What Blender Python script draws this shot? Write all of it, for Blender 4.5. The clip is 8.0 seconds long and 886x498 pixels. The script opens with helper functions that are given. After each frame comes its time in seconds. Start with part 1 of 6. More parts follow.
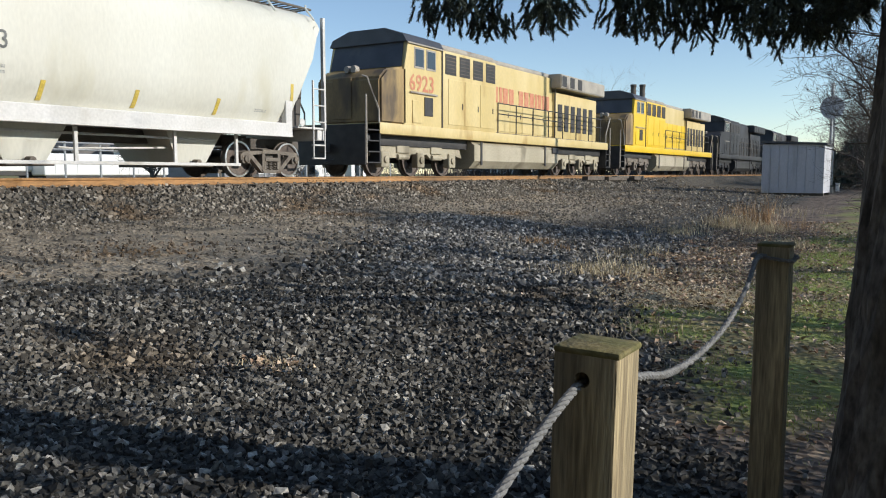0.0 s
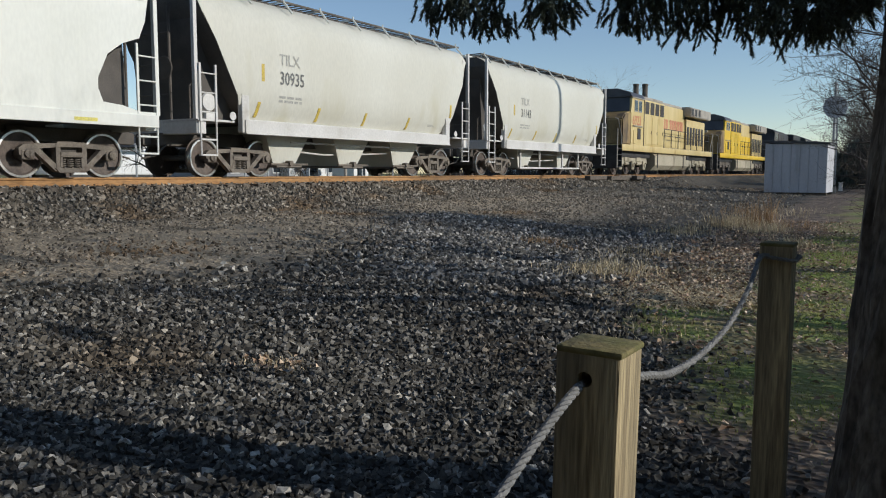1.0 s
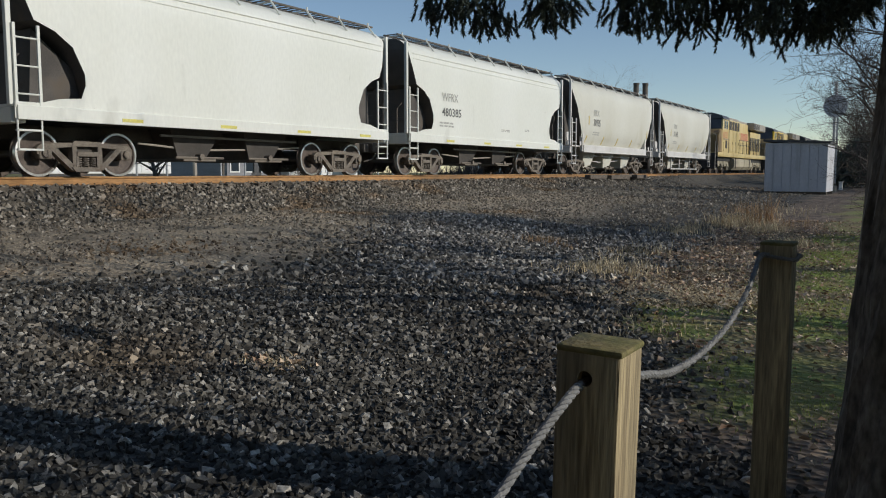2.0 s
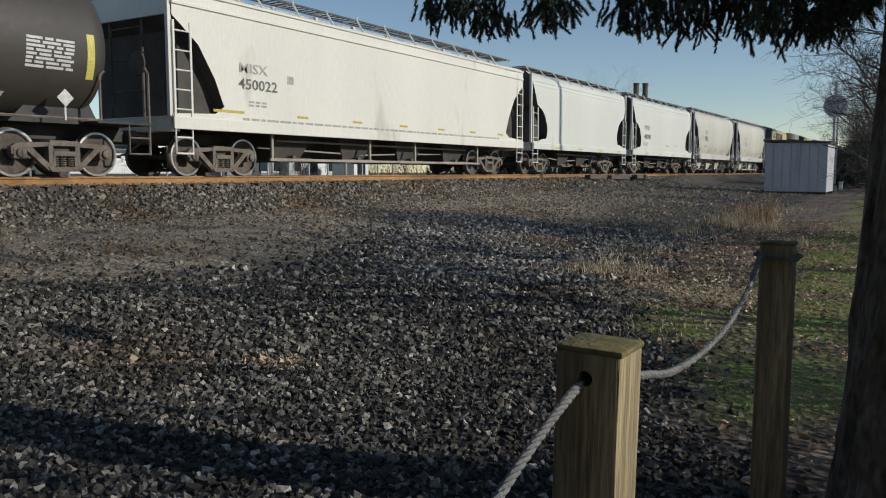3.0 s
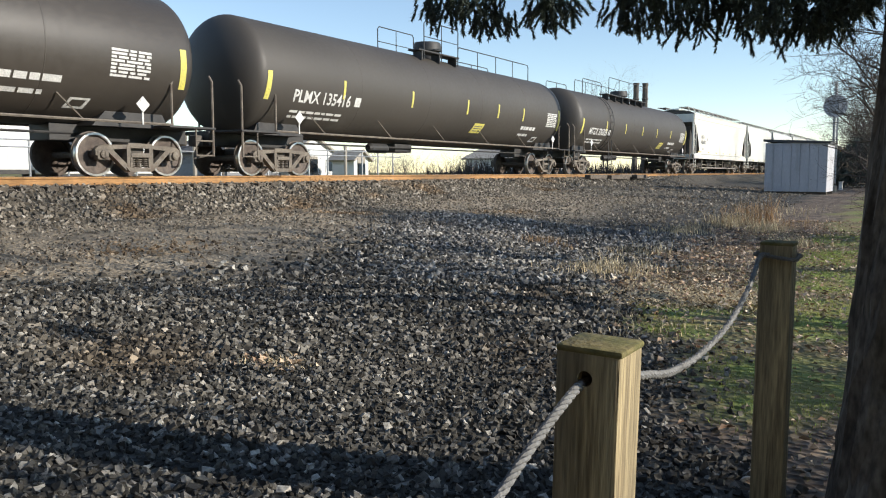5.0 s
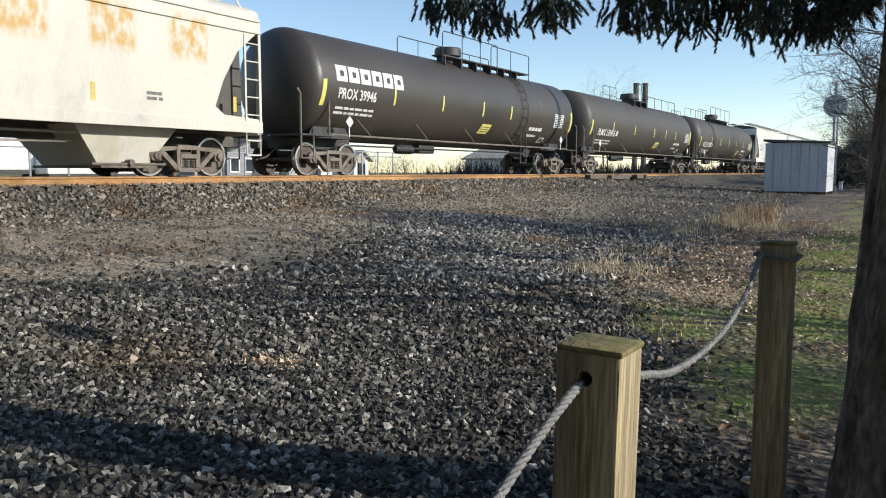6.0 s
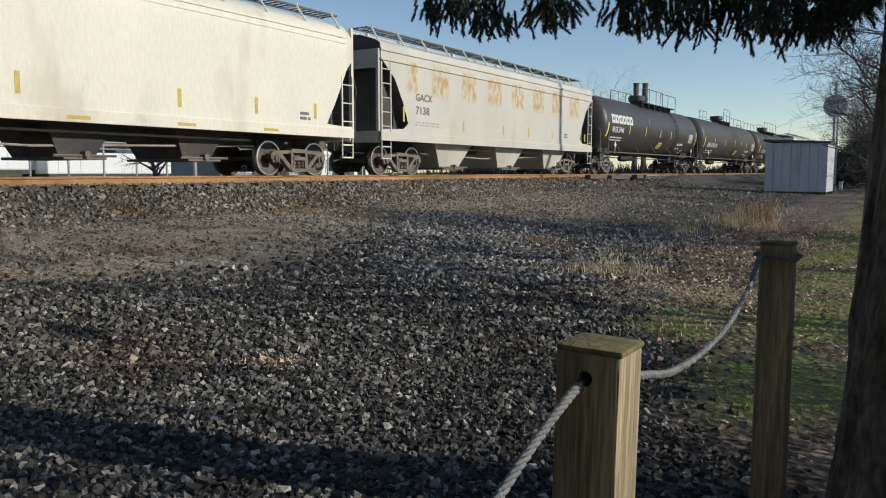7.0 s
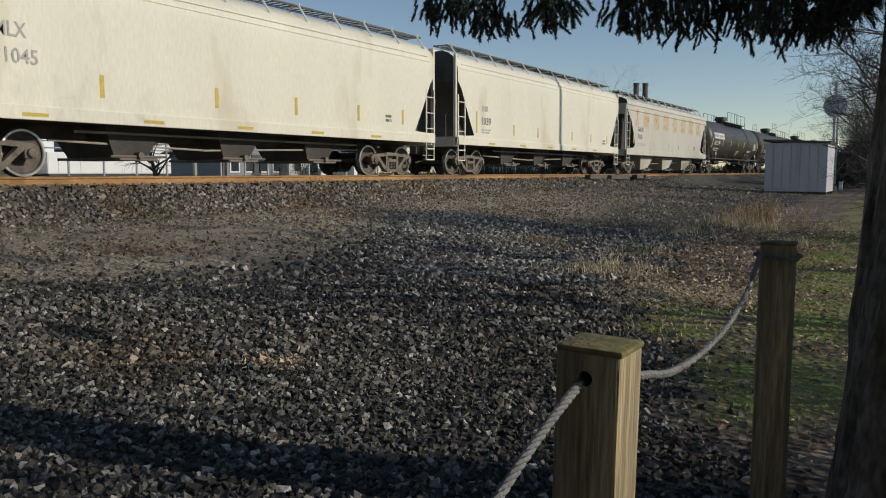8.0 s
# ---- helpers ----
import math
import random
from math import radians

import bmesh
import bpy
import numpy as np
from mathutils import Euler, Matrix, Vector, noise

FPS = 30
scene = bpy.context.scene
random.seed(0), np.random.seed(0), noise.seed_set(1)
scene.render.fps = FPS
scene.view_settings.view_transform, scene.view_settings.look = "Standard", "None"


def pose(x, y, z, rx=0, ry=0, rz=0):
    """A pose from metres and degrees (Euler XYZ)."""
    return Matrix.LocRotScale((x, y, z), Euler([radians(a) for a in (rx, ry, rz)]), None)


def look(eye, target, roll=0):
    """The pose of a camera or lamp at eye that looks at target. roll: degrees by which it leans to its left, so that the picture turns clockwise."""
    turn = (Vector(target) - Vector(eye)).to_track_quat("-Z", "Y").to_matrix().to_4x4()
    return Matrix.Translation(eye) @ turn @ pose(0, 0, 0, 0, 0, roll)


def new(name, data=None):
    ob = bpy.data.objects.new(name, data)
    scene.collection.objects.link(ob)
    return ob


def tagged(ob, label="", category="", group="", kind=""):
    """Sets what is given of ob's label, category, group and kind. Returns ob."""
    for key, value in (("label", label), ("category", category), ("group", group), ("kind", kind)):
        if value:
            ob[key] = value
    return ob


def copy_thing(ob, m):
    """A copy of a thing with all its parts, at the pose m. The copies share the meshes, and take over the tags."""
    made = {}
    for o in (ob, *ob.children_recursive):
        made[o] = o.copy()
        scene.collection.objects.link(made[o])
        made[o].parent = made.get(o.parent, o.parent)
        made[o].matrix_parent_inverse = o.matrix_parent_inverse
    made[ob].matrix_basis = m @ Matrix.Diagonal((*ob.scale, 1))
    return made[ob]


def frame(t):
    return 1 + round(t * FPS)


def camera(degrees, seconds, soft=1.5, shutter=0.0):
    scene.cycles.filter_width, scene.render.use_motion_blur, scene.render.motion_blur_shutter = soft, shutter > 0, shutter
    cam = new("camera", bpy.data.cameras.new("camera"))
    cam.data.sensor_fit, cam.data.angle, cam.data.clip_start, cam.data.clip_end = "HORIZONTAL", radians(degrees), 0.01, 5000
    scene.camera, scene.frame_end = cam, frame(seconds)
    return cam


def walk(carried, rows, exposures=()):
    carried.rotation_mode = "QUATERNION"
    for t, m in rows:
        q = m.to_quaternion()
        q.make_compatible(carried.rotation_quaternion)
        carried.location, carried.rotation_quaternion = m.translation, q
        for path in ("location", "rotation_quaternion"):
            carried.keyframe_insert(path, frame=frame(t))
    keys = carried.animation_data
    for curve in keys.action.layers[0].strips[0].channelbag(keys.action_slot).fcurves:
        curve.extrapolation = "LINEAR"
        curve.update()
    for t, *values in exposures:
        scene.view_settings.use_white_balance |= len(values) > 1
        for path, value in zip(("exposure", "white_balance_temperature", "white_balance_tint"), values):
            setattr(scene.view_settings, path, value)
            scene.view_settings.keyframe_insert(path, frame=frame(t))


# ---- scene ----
EYE_Z = 1.45
TURN, TILT = 31.8, 5.52
cam = camera(58.3, 8.0, 1.1)


def aim(right, up):
    return pose(0, 0, EYE_Z, 90 - TILT + up, 0, TURN - right)


walk(cam, [
    (0.0, aim(0.183, 0.10)),
    (0.5, aim(0.069, 0.18)),
    (1.0, aim(0.010, 0.065)),
    (1.5, aim(0.0, 0.0)),
    (8.0, aim(0.0, 0.0)),
], exposures=[(0.0, -0.08, 6250, 10), (0.5, -0.25, 6250, 10), (1.0, -0.5, 6200, 10), (1.5, -0.6, 6250, 10), (2.8, -0.72, 6400, 10), (3.0, -0.7, 6400, 10), (3.5, -0.15, 6350, 10), (4.0, 0.15, 6450, 10), (4.5, 0.28, 6600, 10), (5.8, 0.22, 6400, 10), (6.5, -0.1, 6300, 10), (7.0, -0.42, 6350, 10), (7.5, -0.65, 6400, 10), (8.0, -0.72, 6650, 10)])

# ---- light: a low winter sun over the right shoulder, clear sky ----
SUN_AZ = radians(14.9)
SUN_EL = radians(22)
world = bpy.data.worlds.new("sky")
scene.world = world
world.use_nodes = True
nt = world.node_tree
sky = nt.nodes.new("ShaderNodeTexSky")
sky.sky_type = "NISHITA"
sky.sun_disc = False
sky.sun_elevation = SUN_EL
sky.sun_rotation = math.pi / 2 - SUN_AZ
sky.altitude = 1000
sky.air_density, sky.dust_density, sky.ozone_density = 1.0, 0.0, 1.2
bg = nt.nodes["Background"]
bg.inputs["Strength"].default_value = 0.16
nt.links.new(sky.outputs[0], bg.inputs["Color"])
sun_data = bpy.data.lights.new("sun", "SUN")
sun_data.energy, sun_data.angle, sun_data.color = 5.0, radians(0.53), (1.0, 0.94, 0.84)
sun = new("sun", sun_data)
sun.matrix_world = look((math.cos(SUN_AZ) * 60, math.sin(SUN_AZ) * 60, math.tan(SUN_EL) * 60), (0, 0, 0))

RAIL_X, RAIL_Z = -15.65, 1.36
SPEED = 21.6
RNG = np.random.default_rng(7)


# ---- materials ----
def surf(name, a, b, scale=2.0, rough=0.6, bump=0.3, metal=0.0, fine=40.0, stretch=(1, 1, 1), dirt=None, dirt_at=0.62, dirt_scale=1.2, grain=0.25, vary=0.0, island=0.0, rough_var=0.15):
    """Two tones mixed by a broad noise, a fine grain over them, stains of a third colour, and relief."""
    m = bpy.data.materials.new(name)
    m.use_nodes = True
    n, l = m.node_tree.nodes, m.node_tree.links
    p = n["Principled BSDF"]
    tc = n.new("ShaderNodeTexCoord")
    mp = n.new("ShaderNodeMapping")
    mp.inputs["Scale"].default_value = stretch
    l.new(tc.outputs["Object"], mp.inputs["Vector"])

    def noise_at(s, detail=4.0):
        t = n.new("ShaderNodeTexNoise")
        t.inputs["Scale"].default_value = s
        t.inputs["Detail"].default_value = detail
        l.new(mp.outputs["Vector"], t.inputs["Vector"])
        return t.outputs["Fac"]

    def ramp(src, lo, hi):
        r = n.new("ShaderNodeMapRange")
        r.inputs["From Min"].default_value, r.inputs["From Max"].default_value = lo, hi
        l.new(src, r.inputs["Value"])
        return r.outputs["Result"]

    def mix(f, c1, c2, mode="MIX"):
        x = n.new("ShaderNodeMix")
        x.data_type, x.blend_type = "RGBA", mode
        for sock, val in ((x.inputs[0], f), (x.inputs[6], c1), (x.inputs[7], c2)):
            if isinstance(val, bpy.types.NodeSocket):
                l.new(val, sock)
            elif isinstance(val, (int, float)):
                sock.default_value = val
            else:
                sock.default_value = (*val, 1)
        return x.outputs[2]

    col = mix(ramp(noise_at(scale), 0.35, 0.65), a, b)
    grainy = noise_at(fine, 3.0)
    g = n.new("ShaderNodeMapRange")
    g.inputs["From Min"].default_value, g.inputs["From Max"].default_value = 0.3, 0.7
    g.inputs["To Min"].default_value, g.inputs["To Max"].default_value = 1 - grain, 1 + grain
    l.new(grainy, g.inputs["Value"])
    col = mix(1.0, col, g.outputs["Result"], "MULTIPLY")
    if dirt:
        col = mix(ramp(noise_at(dirt_scale, 6.0), dirt_at, dirt_at + 0.12), col, dirt)
    if vary or island:
        src = n.new("ShaderNodeNewGeometry").outputs["Random Per Island"] if island else n.new("ShaderNodeObjectInfo").outputs["Random"]
        v = n.new("ShaderNodeMapRange")
        v.inputs["To Min"].default_value, v.inputs["To Max"].default_value = 1 - (vary or island), 1 + (vary or island)
        l.new(src, v.inputs["Value"])
        col = mix(1.0, col, v.outputs["Result"], "MULTIPLY")
    l.new(col, p.inputs["Base Color"])
    r = n.new("ShaderNodeMapRange")
    r.inputs["To Min"].default_value, r.inputs["To Max"].default_value = rough - rough_var, min(1.0, rough + rough_var)
    l.new(grainy, r.inputs["Value"])
    l.new(r.outputs["Result"], p.inputs["Roughness"])
    p.inputs["Metallic"].default_value = metal
    if bump:
        bp = n.new("ShaderNodeBump")
        bp.inputs["Strength"].default_value, bp.inputs["Distance"].default_value = bump, 0.01
        l.new(grainy, bp.inputs["Height"])
        l.new(bp.outputs["Normal"], p.inputs["Normal"])
    return m


def stone_mix(name, tones, tint):
    """Stones of mixed tones: mostly dark, some pale, with a broad drift of dust."""
    m = surf(name, (0.9, 0.9, 0.9), (1.05, 1.04, 1.02), 0.5, 0.9, 0.3, fine=55, grain=0.3, dirt=tint, dirt_at=0.56, dirt_scale=0.45)
    n, l = m.node_tree.nodes, m.node_tree.links
    p = n["Principled BSDF"]
    r = n.new("ShaderNodeValToRGB")
    while len(r.color_ramp.elements) < len(tones):
        r.color_ramp.elements.new(0.5)
    for e, (pos, c) in zip(r.color_ramp.elements, tones):
        e.position, e.color = pos, (*c, 1)
    l.new(n.new("ShaderNodeNewGeometry").outputs["Random Per Island"], r.inputs[0])
    x = n.new("ShaderNodeMix")
    x.data_type, x.blend_type = "RGBA", "MULTIPLY"
    x.inputs[0].default_value = 1.0
    l.new(r.outputs[0], x.inputs[6])
    l.new(p.inputs["Base Color"].links[0].from_socket, x.inputs[7])
    l.new(x.outputs[2], p.inputs["Base Color"])
    return m


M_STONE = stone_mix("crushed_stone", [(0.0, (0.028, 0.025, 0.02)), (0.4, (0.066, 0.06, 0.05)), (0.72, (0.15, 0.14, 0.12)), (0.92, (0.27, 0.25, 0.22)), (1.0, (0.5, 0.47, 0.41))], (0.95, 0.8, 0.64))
# lit copy of the crushed stone: sunlight is put into these paler tones
M_SUNTONE_STONE = stone_mix("pale_crushed_stone", [(0.0, (0.07, 0.066, 0.06)), (0.4, (0.15, 0.14, 0.125)), (0.75, (0.26, 0.245, 0.22)), (1.0, (0.52, 0.49, 0.44))], (0.95, 0.82, 0.68))
M_POST = surf("weathered_timber", (0.185, 0.145, 0.085), (0.45, 0.355, 0.2), 1.6, 0.85, 0.5, fine=22, stretch=(6, 6, 0.4), dirt=(0.1, 0.07, 0.04), dirt_at=0.56, dirt_scale=2.2, grain=0.4)
M_POST_TOP = surf("mossy_timber", (0.13, 0.12, 0.04), (0.2, 0.16, 0.07), 14, 0.95, 0.5, fine=60)
M_HOLE = surf("dark_bore", (0.03, 0.022, 0.015), (0.05, 0.035, 0.02), 20, 0.95)
M_ROPE = surf("white_rope", (0.2, 0.197, 0.192), (0.15, 0.146, 0.138), 12, 0.85, 0.4, fine=90)
M_BARK = surf("spruce_bark", (0.085, 0.074, 0.062), (0.17, 0.15, 0.125), 9, 0.95, 1.0, fine=26, stretch=(1.6, 1.6, 0.6), grain=0.5)
M_TWIG = surf("bare_twig", (0.065, 0.052, 0.043), (0.12, 0.098, 0.08), 3, 0.95, 0.2)
M_NEEDLE = surf("spruce_needle", (0.08, 0.1, 0.08), (0.115, 0.14, 0.108), 6, 0.7, 0, island=0.45)
M_RAIL = surf("rusty_rail", (0.3, 0.16, 0.06), (0.4, 0.22, 0.09), 1.3, 0.85, 0.3, fine=30, stretch=(1, 0.25, 1), dirt=(0.12, 0.075, 0.04), dirt_at=0.55, dirt_scale=0.6)
M_RAILHEAD = surf("polished_rail_head", (0.5, 0.49, 0.47), (0.6, 0.59, 0.57), 2, 0.28, 0.05, metal=1.0, grain=0.08)
M_TIE = surf("creosoted_tie", (0.08, 0.065, 0.05), (0.14, 0.115, 0.09), 3, 0.95, 0.5, stretch=(0.4, 3, 3), vary=0.3)
M_GREEN = surf("grass_blade", (0.2, 0.29, 0.03), (0.34, 0.36, 0.075), 1.5, 0.8, 0, island=0.4)
M_DRY = surf("dry_grass", (0.64, 0.54, 0.36), (0.46, 0.36, 0.21), 2.5, 0.9, 0, island=0.4)
M_RUSTWEED = surf("rust_brown_weed", (0.3, 0.18, 0.085), (0.42, 0.28, 0.15), 2.5, 0.9, 0, island=0.4)
M_LEAF = surf("fallen_leaf", (0.55, 0.45, 0.33), (0.26, 0.15, 0.085), 5, 0.8, 0, island=0.6)


# ---- mesh helpers ----
def part(name, bm, material, parent=None, label="", smooth=False):
    me = bpy.data.meshes.new(name)
    bmesh.ops.recalc_face_normals(bm, faces=bm.faces)
    bm.to_mesh(me)
    bm.free()
    me.materials.append(material)
    if smooth:
        me.shade_smooth()
        me.set_sharp_from_angle(angle=radians(38))
    ob = new(name, me)
    ob.parent = parent
    return tagged(ob, label)


def box(bm, x0, x1, y0, y1, z0, z1):
    v = [bm.verts.new(p) for p in ((x0, y0, z0), (x1, y0, z0), (x1, y1, z0), (x0, y1, z0), (x0, y0, z1), (x1, y0, z1), (x1, y1, z1), (x0, y1, z1))]
    for f in ((3, 2, 1, 0), (4, 5, 6, 7), (0, 1, 5, 4), (1, 2, 6, 5), (2, 3, 7, 6), (3, 0, 4, 7)):
        bm.faces.new([v[i] for i in f])
    return v


def soft_box(bm, x0, x1, y0, y1, z0, z1, r=0.02):
    b2 = bmesh.new()
    box(b2, x0, x1, y0, y1, z0, z1)
    bmesh.ops.bevel(b2, geom=list(b2.edges), offset=r, segments=2, affect="EDGES", profile=0.5)
    me = bpy.data.meshes.new("tmp")
    b2.to_mesh(me)
    b2.free()
    bm.from_mesh(me)
    bpy.data.meshes.remove(me)


def tube(bm, pts, radii, sides=6, caps=True):
    """A tapered tube along points; radii is one number or one for each point."""
    pts = [Vector(p) for p in pts]
    if isinstance(radii, (int, float)):
        radii = [radii] * len(pts)
    rings = []
    for i, p in enumerate(pts):
        d = (pts[min(i + 1, len(pts) - 1)] - pts[max(i - 1, 0)]).normalized()
        up = Vector((0, 0, 1)) if abs(d.z) < 0.9 else Vector((1, 0, 0))
        a = d.cross(up).normalized()
        b = d.cross(a)
        rings.append([bm.verts.new(p + (a * math.cos(2 * math.pi * k / sides) + b * math.sin(2 * math.pi * k / sides)) * radii[i]) for k in range(sides)])
    for r0, r1 in zip(rings, rings[1:]):
        for k in range(sides):
            bm.faces.new((r0[k], r0[(k + 1) % sides], r1[(k + 1) % sides], r1[k]))
    if caps and sides > 2:
        bm.faces.new(rings[0])
        bm.faces.new(rings[-1])


def lathe(bm, profile, seg=28, at=(0, 0, 0), axis="x", closed=True):
    """Turns (radius, along) pairs round an axis through a point."""
    rings = []
    for r, s in profile:
        ring = []
        for k in range(seg):
            c, q = math.cos(2 * math.pi * k / seg) * r, math.sin(2 * math.pi * k / seg) * r
            off = {"x": (s, c, q), "y": (c, s, q), "z": (c, q, s)}[axis]
            ring.append(bm.verts.new((at[0] + off[0], at[1] + off[1], at[2] + off[2])))
        rings.append(ring)
    for r0, r1 in zip(rings, rings[1:]):
        for k in range(seg):
            bm.faces.new((r0[k], r0[(k + 1) % seg], r1[(k + 1) % seg], r1[k]))
    for r in (rings[0], rings[-1]) if closed else ():
        bm.faces.new(r)


def prism(bm, outline, x0, x1):
    """A plate with an outline of (y, z) pairs, from x0 to x1."""
    a = [bm.verts.new((x0, y, z)) for y, z in outline]
    b = [bm.verts.new((x1, y, z)) for y, z in outline]
    bm.faces.new(a)
    bm.faces.new(b[::-1])
    for i in range(len(a)):
        j = (i + 1) % len(a)
        bm.faces.new((a[i], a[j], b[j], b[i]))


def bar(bm, p0, p1, w, x0, x1):
    """A bar of width w in the y-z plane, from x0 to x1 deep."""
    d = Vector((p1[0] - p0[0], p1[1] - p0[1])).normalized()
    q = Vector((-d.y, d.x)) * (w / 2)
    prism(bm, [(p0[0] + q.x, p0[1] + q.y), (p1[0] + q.x, p1[1] + q.y), (p1[0] - q.x, p1[1] - q.y), (p0[0] - q.x, p0[1] - q.y)], x0, x1)


def raw_mesh(name, verts, faces_n, material, kind="stuff", label="", category=""):
    """A joined mesh from an array of corners (shape: pieces, corners, 3) and one face table for every piece."""
    pieces, corners, _ = verts.shape
    table = np.asarray(faces_n)
    loops = (table[None] + (np.arange(pieces) * corners)[:, None, None]).reshape(-1)
    count, size = pieces * len(table), table.shape[1]
    me = bpy.data.meshes.new(name)
    me.vertices.add(pieces * corners)
    me.vertices.foreach_set("co", verts.astype(np.float32).ravel())
    me.loops.add(len(loops))
    me.loops.foreach_set("vertex_index", loops.astype(np.int32))
    me.polygons.add(count)
    me.polygons.foreach_set("loop_start", np.arange(0, count * size, size, dtype=np.int32))
    me.update(calc_edges=True)
    me.validate()
    me.shade_flat()
    me.materials.append(material)
    return tagged(new(name, me), label, category, kind=kind)


# ---- ground ----
PROFILE = [(-400, 0.0), (-3, 0), (0, 0), (3, 0.0), (5.5, 0.03), (8.7, 0.27), (12, 0.5), (13.2, 0.58), (14.25, 1.08), (14.6, 1.16), (16.9, 1.16), (17.8, 0.7), (20, 0.6), (600, 0.6)]
PA, PB = np.array([a for a, b in PROFILE]), np.array([b for a, b in PROFILE])


def ground_height(x, y):
    """Height over the plan, for arrays."""
    x, y = np.asarray(x, float), np.asarray(y, float)
    p = (np.interp(-x, PA, PB) + np.interp(-x - 0.25, PA, PB) + np.interp(-x + 0.25, PA, PB)) / 3
    s = np.clip((y - 8) / 30, 0, 1)
    s = s * s * (3 - 2 * s)
    rough = 0.016 * np.sin(x * 1.3 + 2 * np.sin(y * 0.7)) * np.sin(y * 1.1 + x * 0.4) * np.clip(-x / 3, 0.3, 1) * (-x < 13)
    heap = 0.14 * np.exp(-((x + 4.6) / 1.5) ** 2 - ((y - 7.8) / 2.2) ** 2)
    mound = 0.5 * np.clip((y - 40) / 6, 0, 1) * np.exp(-((x + 12.7) / 0.75) ** 2)
    return p + 0.45 * s * (1 - p / 1.16) + rough + heap + mound


def grass_edge(y):
    """The x at which the gravel ends and the lawn begins."""
    y = np.asarray(y, float)
    return np.interp(y, [-20, 3.5, 7.3, 9.5, 14, 40, 200], [-0.2, -0.55, -2.3, -3.4, -3.9, -4.3, -4.3]) + 0.18 * np.sin(y * 2.3) + 0.1 * np.sin(y * 5.1)


def litter_mask(x, y):
    """Where bare earth and leaf litter take the place of turf, 0 to 1."""
    edge = -1.75 - 0.03 * (y - 10) + 0.25 * np.sin(y * 1.7) + 0.15 * np.sin(y * 4.1 + x)
    back = np.clip((edge - x) / 0.35 + 0.5, 0, 1) * np.clip((y - 8.6) / 0.8, 0, 1) * (x > -5.5)
    # near patch: leaf litter, its dark colour also carrying the shade there
    front = np.clip((5.6 + 0.5 * np.sin(x * 3 + 1) - y) / 0.7, 0, 1) * np.clip((0.4 - x) / 0.4, 0, 1)
    streak = 0.8 * np.clip(np.sin(y * 2.1 + 0.9 * np.sin(x * 1.9)) * 1.6 - 0.7, 0, 1)
    return np.maximum(np.maximum(back, front), streak)


